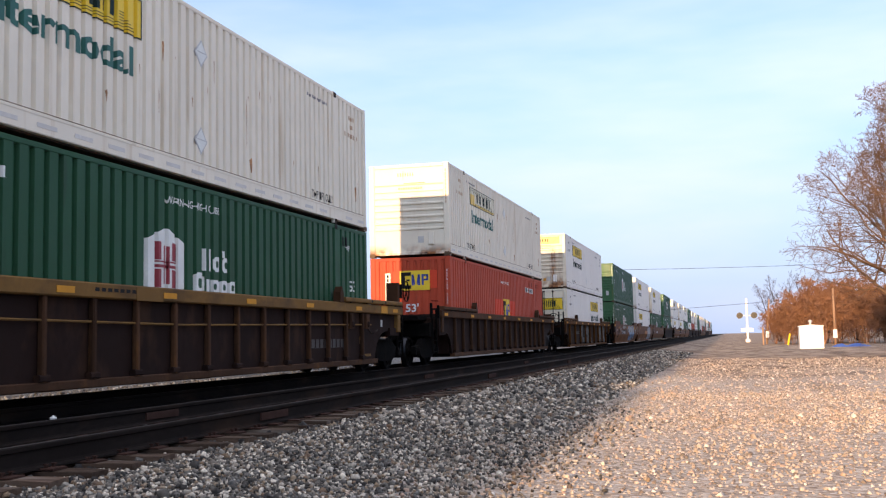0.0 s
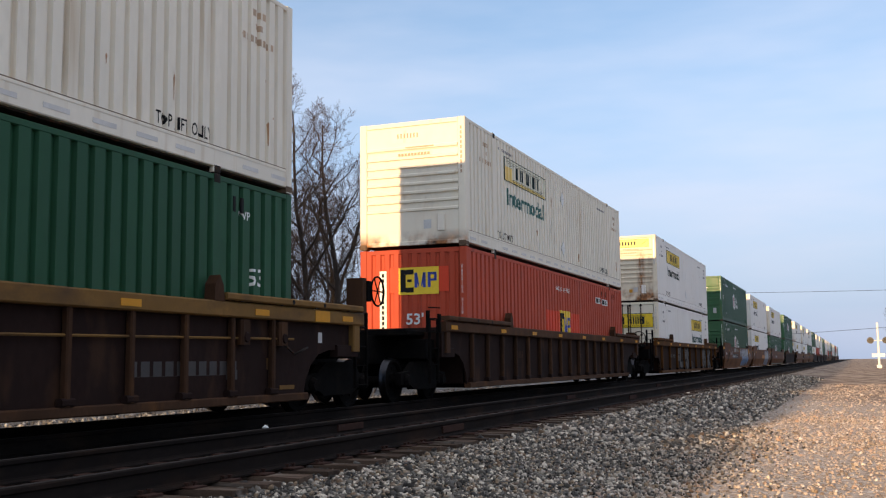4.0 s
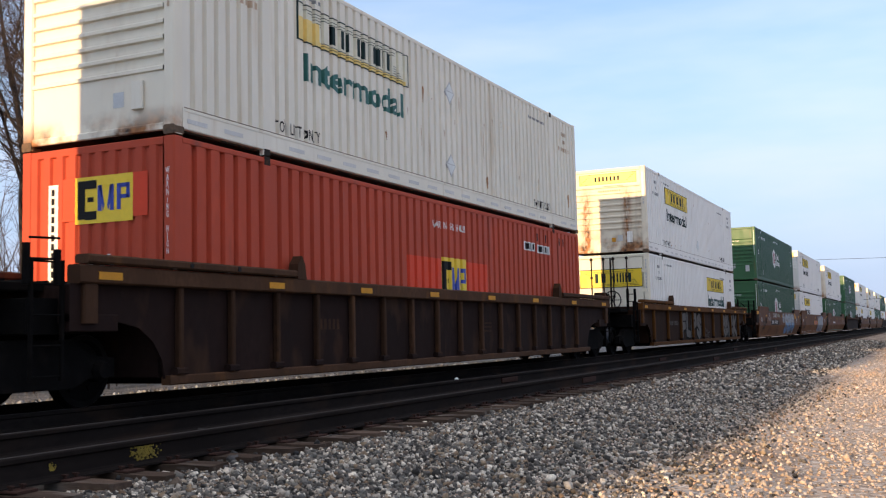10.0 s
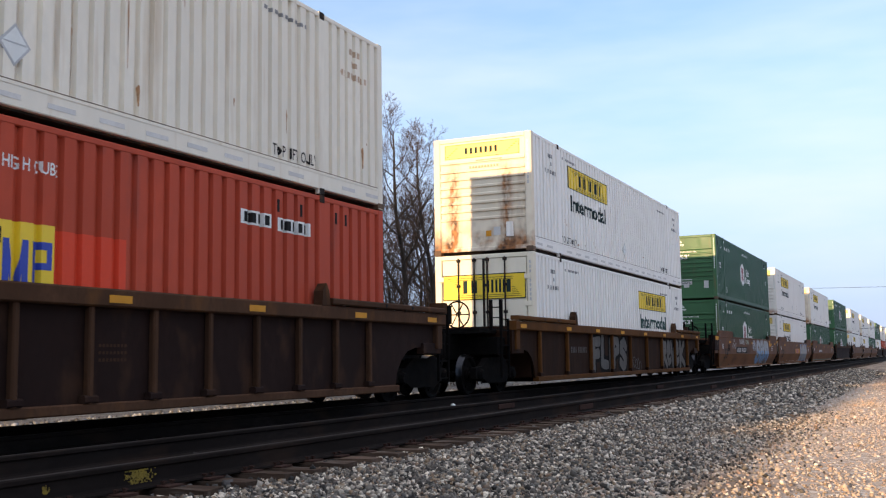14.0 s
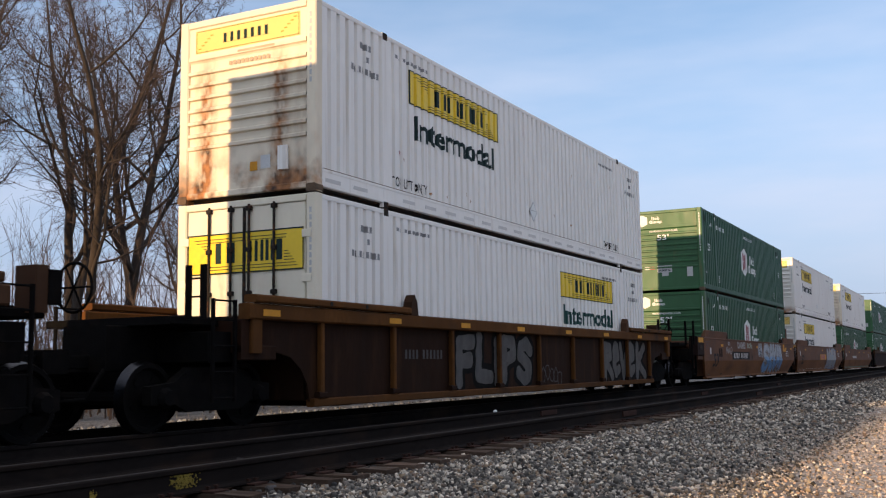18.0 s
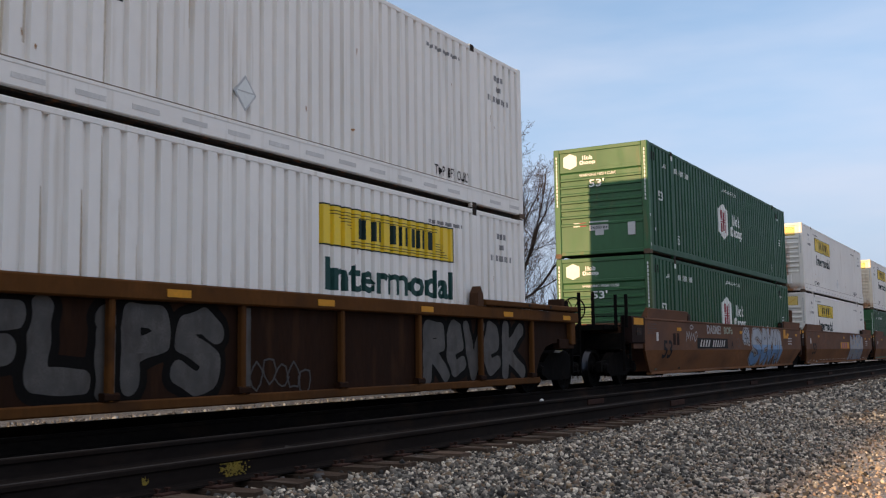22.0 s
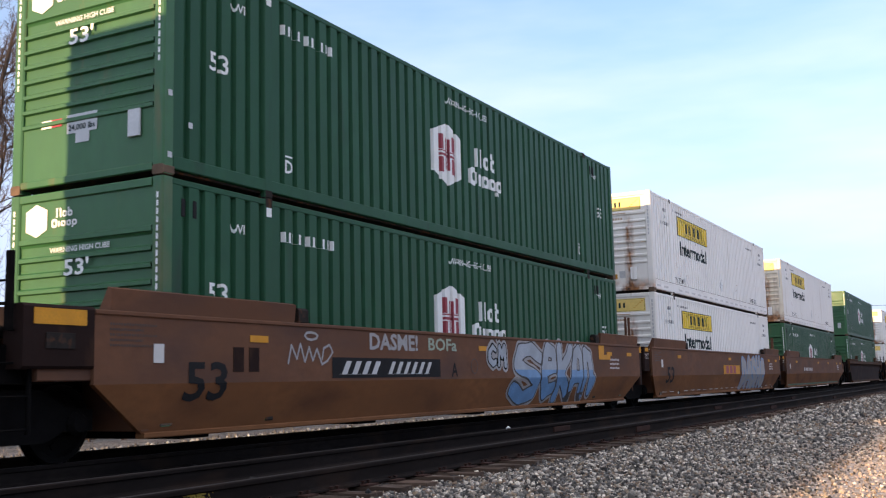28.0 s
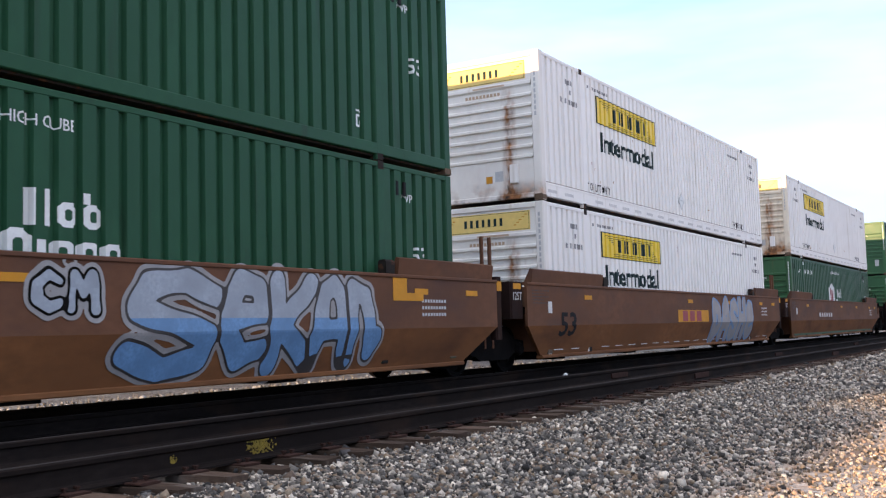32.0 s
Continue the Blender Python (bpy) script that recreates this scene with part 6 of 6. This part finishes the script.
spray(c3, "SEKAN", (9.05, 0.30, 13.82, 1.58), M_GRAFBLUE, M_SCRIBBLE, lean, M_GRAFSKY, 0.135, ((0.0, 0.38), (0.31, 0.55), (0.48, 0.73), (0.66, 0.88), (0.82, 1.0)), M_GRAFPALE, 0.98, rim=0.03)
decal("mark", letters("A", 0.02), (6.75, 0.86, 6.98, 1.10), lambda u, v: (1.476, u, v), M_BLACK, c3, "black letter")
spray(c3, "CM", (8.16, 1.02, 8.98, 1.46), M_GRAFSKY, M_SPRAYBLACK, lean, None, 0.05, None, M_GRAFPALE, 1.28, 0.02, 0.03)
scrawl(c3, [[(8.62 + 0.07 * math.cos(a), 1.53 + 0.045 * math.sin(a)) for a in [k * 0.6283 for k in range(11)]]], M_GRAFPALE)
decal("sprayed_word", letters("DASME!", 0.03), (4.15, 1.27, 5.6, 1.53), lean, M_GRAFPALE, c3, "pale sprayed letters")
scrawl(c3, [[(2.15, 1.06), (2.22, 1.30), (2.34, 1.12), (2.42, 1.32), (2.52, 1.08), (2.62, 1.28), (2.70, 1.10), (2.80, 1.26), (2.92, 1.05), (3.05, 1.10), (3.18, 1.22), (3.1, 1.32), (2.96, 1.27), (2.92, 1.12)]])
scrawl(c3, [[(2.52, 1.43), (2.58, 1.39), (2.68, 1.38), (2.78, 1.40), (2.82, 1.44), (2.76, 1.47), (2.66, 1.48), (2.56, 1.47), (2.52, 1.43)]])
decal("sprayed_word", letters("BOFa", 0.02), (5.95, 1.29, 6.95, 1.50), lean, M_GREENSPRAY, c3, "pale green sprayed letters")
decal("yellow_notice", several((BLOCK, 0, 0, 0.45, 1), (BLOCK, 0.45, 0, 1, 0.3)), (14.15, 1.22, 14.95, 1.60), lean, M_AMBER, c3)
scrawl(c3, [[(7.62 + 0.13 * math.cos(a), 1.04 + 0.13 * math.sin(a)) for a in [k * 0.5236 for k in range(13)]]], M_SCRIBBLE, 0.008)
for y in (1.05, 1.35):
    part("steel_patch", Geo().box(1.47, 1.476, y, y + 0.2, 0.95, 1.25), M_DARKSIDE, c3)

c4 = smooth_car(False, False, FRONTS[5] - FRONTS[4])
tagged(c4, "rust-brown smooth-sided well car with pale graffiti")
load(c4, 4, FRONTS[4], BASES[4], "clean", "low")
spray(c4, "DASHE", (9.8, 0.28, 13.9, 1.52), M_GRAFPALE, M_GRAFBLUE, lean, None, 0.15)
decal("logo_panel", BLOCK, (7.0, 0.84, 9.45, 1.14), lean, M_AMBER, c4, "faded yellow panel")
decal("logo_lettering", bars(3, 0.3), (7.25, 0.86, 8.9, 1.12), lambda u, v: (1.484, u, v), M_REDINK, c4)
decal("mark", cut_at(letters("53", 0.02), 0.45, True), (0.22, 0.61, 0.95, 1.07), lean, M_BLACK, c4, "black numerals")
decal("mark", cut_at(letters("53", 0.02), 0.45, False), (0.22, 0.61, 0.95, 1.07), lean, M_BLACK, c4, "black numerals")

c5 = smooth_car(False, True, 23.0)
tagged(c5, "rust-brown smooth-sided well car at the end of its set")
load(c5, 5, FRONTS[5], BASES[5], "new", "green")
decal("small_print", bars(6, 0.4), (3.4, 0.95, 6.0, 1.1), lambda u, v: (1.478, u, v), M_GREYMARK, c5)

# cars farther back, and those already past the camera, whose shadow lies on the lot
far_ribbed = ribbed_car(M_DARKSIDE, M_BROWN, M_BROWN, pitch=2.02, rolling=False, brake=(0.9, 1.7, "y"))
tagged(far_ribbed, "brown well car farther along the train")
far_smooth = smooth_car(True, True, 23.0, rolling=False)
tagged(far_smooth, "rust-brown smooth well car farther along the train")
LOADS = [("green", "green"), ("clean", "low"), ("new", "clean"), ("clean", "green"), ("green", "low"), ("clean", "red"), ("new", "low"), ("green", "green"), ("clean", "clean"), ("older", "red"),
         ("clean", "green"), ("green", "red"), ("new", "low"), ("clean", "clean"), ("green", "green"), ("red", "clean"), ("clean", "low"), ("green", "green")]
y = 145.6
for k, (u, w) in enumerate(LOADS):
    proto = far_smooth if k in (1, 2, 3, 8, 9, 10, 14, 15) else far_ribbed
    car = proto if k in (0, 1) else copy_thing(proto, Matrix())
    load(car, 6 + k, y, 3.20, u, w)
    y += 23.6 if proto is far_ribbed else 21.0
for k, (u, w) in enumerate((("clean", "low"), ("green", "green"), ("older", "red"))):
    load(copy_thing(far_ribbed, Matrix()), -1 - k, FRONTS[0] - 23.6 * (k + 1), 3.32, u, w)


# ---- trees ----
def bare_tree(seed, height, spread, trunk, bark_mat, twig_mat, counts=(18, 10, 8, 6), low=0.22, lift=0.16, fine=0.0045, leaders=1, reach=0.40):
    """A leafless tree: one or more leaders, ascending limbs and branches (bark), and a haze of fine twigs."""
    r = random.Random(seed)
    bark, twig = Geo(), Geo()
    last = len(counts)

    def limb(p, d, length, radius, level):
        steps = (12, 7, 4, 3, 1)[level]
        wob = (0.07, 0.15, 0.20, 0.24, 0.2)[level]
        pts, dirs = [p], []
        for i in range(steps):
            d = (d + Vector((r.gauss(0, wob), r.gauss(0, wob), r.gauss(0, wob * 0.7) + (lift * (0.6 + i / steps) if level else 0.05)))).normalized()
            dirs.append(d)
            pts.append(pts[-1] + d * (length / steps))
        end = 0.16 if level == 0 else 0.3
        rad = [max(radius * (1 - (1 - end) * i / steps), fine) for i in range(steps + 1)]
        g = bark if level < 3 else twig
        for i in range(steps):
            g.tube(pts[i], pts[i + 1], rad[i], rad[i + 1], (10, 6, 4, 3, 3)[level], False)
        if level == last:
            return
        first, n = (low if level == 0 else 0.16), counts[level]
        turn = r.uniform(0, 6.28)
        for k in range(n):
            f = first + (1 - first) * (k + r.random()) / n
            i = min(int(f * steps), steps - 1)
            q = pts[i].lerp(pts[i + 1], f * steps - i)
            turn += 2.4 + r.uniform(-0.5, 0.5)
            side = dirs[i].orthogonal()
            side.rotate(Matrix.Rotation(turn, 3, dirs[i]))
            tilt = r.uniform(0.75, 1.25) * spread
            b = (dirs[i] + side * tilt).normalized()
            size = height * reach * (1.12 - 0.85 * f) if level == 0 else length * (0.62, 0.55, 0.5)[level - 1] * (1.1 - 0.6 * f)
            limb(q, b, size * r.uniform(0.7, 1.15), max(rad[i] * r.uniform(0.38, 0.58), fine), level + 1)

    for k in range(leaders):
        a = 6.283 * k / leaders + seed
        d0 = Vector((math.cos(a) * 0.2 * (leaders > 1) + r.uniform(-0.06, 0.06), math.sin(a) * 0.2 * (leaders > 1) + r.uniform(-0.06, 0.06), 1)).normalized()
        limb(Vector((0.1 * math.cos(a), 0.1 * math.sin(a), -0.2)) if leaders > 1 else Vector((0, 0, -0.2)), d0, height * r.uniform(0.86, 1.0), trunk, 0)
    f = height / max(p[2] for p in twig.v)
    for gg in (bark, twig):
        gg.v = [(p[0] * f, p[1] * f, p[2] * f) for p in gg.v]
    return bark.mesh("trunk", bark_mat, True), twig.mesh("crown", twig_mat)


TREE_MESHES = [bare_tree(21, 14.0, 0.78, 0.20, M_BARK, M_TWIG, (13, 9, 7, 6), 0.26, leaders=2, reach=0.42), bare_tree(34, 14.0, 0.85, 0.16, M_BARK, M_TWIG, (10, 8, 7, 6), 0.30, leaders=3, reach=0.40), bare_tree(47, 14.0, 0.80, 0.19, M_BARK, M_TWIG, (14, 9, 7, 6), 0.32, leaders=2, reach=0.44)]
for k, (x, y, h) in enumerate(((-13, 17.0, 14.2), (-13.5, 21.5, 15.2), (-14.5, 24.6, 15.2), (-14, 28.6, 13.4), (-17, 32, 10.5), (-15, 35.0, 9.6), (-14, 39.5, 12.8), (-18, 43, 11.5), (-14, 47.3, 14.6), (-17, 51, 10.5), (-16.5, 53.0, 12.5), (-20, 36, 11), (-21, 41, 11.5), (-20, 48, 11))):
    tree = thing("tree", "bare grey-brown deciduous tree behind the track", "tree", "trees behind the track")
    for nm, me in zip(("trunk", "crown"), TREE_MESHES[k % 3]):
        o = new(nm, me)
        o.parent = tree
    f = h / 14.0
    tree.matrix_basis = pose(x, y, -0.6, 0, 0, k * 77) @ Matrix.Diagonal((f, f, f, 1))


def thicket(name, label, seed, count, x0, x1, y0, y1, h0, h1, mat, base):
    """Leafless brush: thin upright stems with forking shoots, joined."""
    r = random.Random(seed)
    g = Geo()
    for _ in range(count):
        x, y, h = r.uniform(x0, x1), r.uniform(y0, y1), r.uniform(h0, h1)
        p = Vector((x, y, base))
        d = Vector((r.gauss(0, 0.16), r.gauss(0, 0.16), 1)).normalized()
        w = 0.008 * h
        for i in range(4):
            q = p + d * h / 4
            g.tube(p, q, w, w * 0.7, 3, False)
            for _ in range(4):
                e = (d + Vector((r.gauss(0, 0.5), r.gauss(0, 0.5), r.gauss(0.1, 0.3)))).normalized()
                m = q + e * h * r.uniform(0.12, 0.25)
                g.tube(q, m, w * 0.5, w * 0.25, 3, False)
                for _ in range(2):
                    e2 = (e + Vector((r.gauss(0, 0.5), r.gauss(0, 0.5), r.gauss(0.1, 0.3)))).normalized()
                    g.tube(m, m + e2 * h * r.uniform(0.06, 0.14), w * 0.3, w * 0.15, 3, False)
            p, w = q, w * 0.7
            d = (d + Vector((r.gauss(0, 0.12), r.gauss(0, 0.12), 0.1))).normalized()
    return tagged(part(name, g, mat), label, "brush", kind="stuff")


thicket("brush", "leafless brown undergrowth below the trees", 61, 620, -24, -11.5, 10, 62, 2.0, 6.5, M_TWIG, -0.6)
thicket("brush", "low reddish-brown brush far along the lot", 62, 150, 15.5, 42, 112, 135, 1.5, 4.0, M_BRUSH, -0.7)
BUSH = [bare_tree(seed, 7.0, 0.9, 0.05, M_BRUSH, M_BRUSH, (10, 8, 6, 4), 0.08, 0.10, 0.016, 5, 0.5) for seed in (71, 83)]
rb = random.Random(12)
for k in range(22):
    bush = thing("bush", "bare reddish-brown bush in warm sunlight", "bush", "bushes beyond the lot")
    for nm, me in zip(("stem", "shoots"), BUSH[k % 2]):
        o = new(nm, me)
        o.parent = bush
    x = 14.6 + 1.15 * k + rb.uniform(-0.4, 0.4)
    f = (0.62, 0.8, 0.9, 0.95, 1.0)[min(k, 4)] * rb.uniform(0.88, 1.08)
    bush.matrix_basis = pose(x, 126 + rb.uniform(-8, 9), -0.65, 0, 0, rb.uniform(0, 360)) @ Matrix.Diagonal((f * 1.15, f * 1.15, f, 1))
for x, y, h in ((16.0, 150, 9.0), (20.5, 156, 10.0), (25.5, 150, 9.5)):
    tree = thing("tree", "bare grey-brown tree behind the reddish brush", "tree", "trees beyond the lot")
    for nm, me in zip(("trunk", "crown"), TREE_MESHES[1]):
        o = new(nm, me)
        o.parent = tree
    tree.matrix_basis = pose(x, y, -0.65, 0, 0, x * 40) @ Matrix.Diagonal((h / 14, h / 14, h / 14, 1))
thicket("dry_weeds", "dry brown weeds at the edge of the lot", 63, 130, 19.5, 27, 60, 100, 0.5, 1.7, M_DRYGRASS, -0.62)

thicket("dry_weeds", "pale dry weeds on the far shoulder of the track", 64, 330, -12.5, -4.8, 4, 70, 0.15, 0.6, M_PALEGRASS, -0.6)
big_tree = bare_tree(58, 14.0, 1.0, 0.26, M_SUNWOOD, M_SUNWOOD, (14, 10, 8, 6), 0.2, 0.08, 0.008, 2, 0.55)
for x, y, wide, high, turn in ((18.2, 66, 1.15, 1.08, 20), (20.2, 61, 1.0, 1.0, 150)):
    tree = thing("tree", "large bare spreading tree in warm sunlight beside the lot", "tree", "trees beside the lot")
    for nm, me in zip(("trunk", "crown"), big_tree):
        o = new(nm, me)
        o.parent = tree
    tree.matrix_basis = pose(x, y, -0.62, 0, 0, turn) @ Matrix.Diagonal((wide, wide, high, 1))

# ---- distant fixtures beyond the lot ----
hut = thing("signal_hut", "white metal railway equipment hut with a roof vent", "hut")
hut.location = (15.5, 90, -0.62)
part("hut_body", Geo().bar(-0.86, 0.86, -0.9, 0.9, 0.0, 1.75, 0.03), M_HUT, hut)
part("hut_roof", Geo().sweep([(-0.92, 1.75), (0.92, 1.75), (0.92, 1.80), (0.0, 1.90), (-0.92, 1.80)], -0.95, 0.95), M_HUT, hut)
part("roof_vent", Geo().lathe([(0.0, 2.28), (0.14, 2.22), (0.16, 2.10), (0.09, 2.08), (0.09, 1.84)], 10, "z"), M_GREYMETAL, hut)
part("hut_door", Geo().bar(-0.35, 0.35, -0.915, -0.895, 0.08, 1.62), M_HUT, hut)

mast = thing("crossing_signal", "pale railway crossing signal mast with black lamps", "signal")
mast.location = (11.95, 154, -0.62)
part("mast_pole", Geo().tube((0, 0, 0), (0, 0, 6.1), 0.15, 0.13, 10), M_HUT, mast)
part("mast_base", Geo().bar(-0.3, 0.3, -0.3, 0.3, 0, 0.5), M_GREYMETAL, mast)
part("signal_case", Geo().bar(-0.85, 0.75, -0.2, 0.2, 1.55, 2.0), M_HUT, mast)
for s in (-1, 1):
    lamp = part("signal_lamp", Geo().lathe([(0.0, 0.1), (0.42, 0.1), (0.44, 0.0), (0.0, 0.0)], 14, "y"), M_SIGNALBLACK, mast)
    lamp.location = (s * 0.95, -0.1, 3.75)
    part("lamp_hood", Geo().lathe([(0.2, -0.3), (0.2, 0.0)], 12, "y"), M_SIGNALBLACK, lamp)
part("lamp_arm", Geo().bar(-1.0, 1.0, -0.04, 0.04, 3.70, 3.80), M_GREYMETAL, mast)

for x, y, h, lean_deg in ((13.4, 124, 5.0, 5), (18.1, 99, 5.0, 0)):
    pole = thing("utility_pole", "weathered brown wooden pole", "pole", "poles beyond the lot")
    part("pole_shaft", Geo().tube((0, 0, -0.1), (0, 0, h), 0.11, 0.08, 9), M_POLE, pole, smooth=True)
    part("meter_box", Geo().bar(-0.16, 0.16, -0.22, -0.10, 0.8, 1.5), M_HUT, pole)
    pole.matrix_basis = pose(x, y, -0.62, 0, lean_deg)
post = thing("marker_post", "short weathered wooden post", "post")
post.location = (12.9, 119, -0.62)
part("post_shaft", Geo().bar(-0.07, 0.07, -0.07, 0.07, 0, 1.9), M_POLE, post)
bollard = thing("bollard", "yellow painted leaning steel bollard", "bollard")
bollard.location = (15.1, 115, -0.62)
part("bollard_pipe", Geo().tube((0, 0, 0), (0.25, 0, 1.2), 0.09, n=8), M_YELLOW, bollard)
for x, y, w in ((18.2, 96, 0.8), (19.6, 96.5, 1.2)):
    tarp = thing("tarpaulin", "crumpled blue tarpaulin on the ground", "tarpaulin", "tarpaulins")
    gt = Geo()
    rt = random.Random(int(x * 10))
    gt.v = [(-w + 2 * w * i / 7, -0.4 + 0.8 * j / 4, (0.28 * math.sin(3.14 * i / 7) * math.sin(3.14 * j / 4) + rt.uniform(0, 0.1)) if 0 < i < 7 and 0 < j < 4 else 0.0) for j in range(5) for i in range(8)]
    gt.f = [(j * 8 + i, j * 8 + i + 1, j * 8 + i + 9, j * 8 + i + 8) for j in range(4) for i in range(7)]
    part("sheet", gt, M_TARP, tarp)
    tarp.location = (x, y, -0.62)
for (a, b) in (((-40, 153, 11.4), (60, 151, 10.4)), ((-40, 153, 3.0), (60, 151, 8.6))):
    wire = thing("overhead_wire", "thin dark overhead wire", "wire", "overhead wires")
    gw = Geo()
    pts = [(a[0] + (b[0] - a[0]) * t / 16, a[1] + (b[1] - a[1]) * t / 16, a[2] + (b[2] - a[2]) * t / 16 - 1.2 * (1 - (t / 8 - 1) ** 2)) for t in range(17)]
    for p, q in zip(pts, pts[1:]):
        gw.tube(p, q, 0.025, n=4)
    part("cable", gw, M_SIGNALBLACK, wire)
for x, y in ((-40, 153), (60, 151)):
    pole = thing("utility_pole", "tall weathered wooden pole that carries the wires", "pole", "poles beyond the lot")
    part("pole_shaft", Geo().tube((0, 0, -0.1), (0, 0, 12.3), 0.16, 0.11, 9), M_POLE, pole, smooth=True)
    pole.location = (x, y, -0.62)


# ---- what moves ----
def rolled(t):
    return float(np.interp(t, [r[0] for r in SPEED_ROWS], [r[1] for r in SPEED_ROWS]))


def motions():
    for ob, y, z in MOVING:
        walk(ob, [(t, pose(0, y - s, z)) for t, s in SPEED_ROWS])
    for wheel, y in ROLLING:
        walk(wheel, [(0.2 * k, pose(0, y, 0.42, math.degrees(rolled(0.2 * k) / 0.42))) for k in range(161)])


motions()
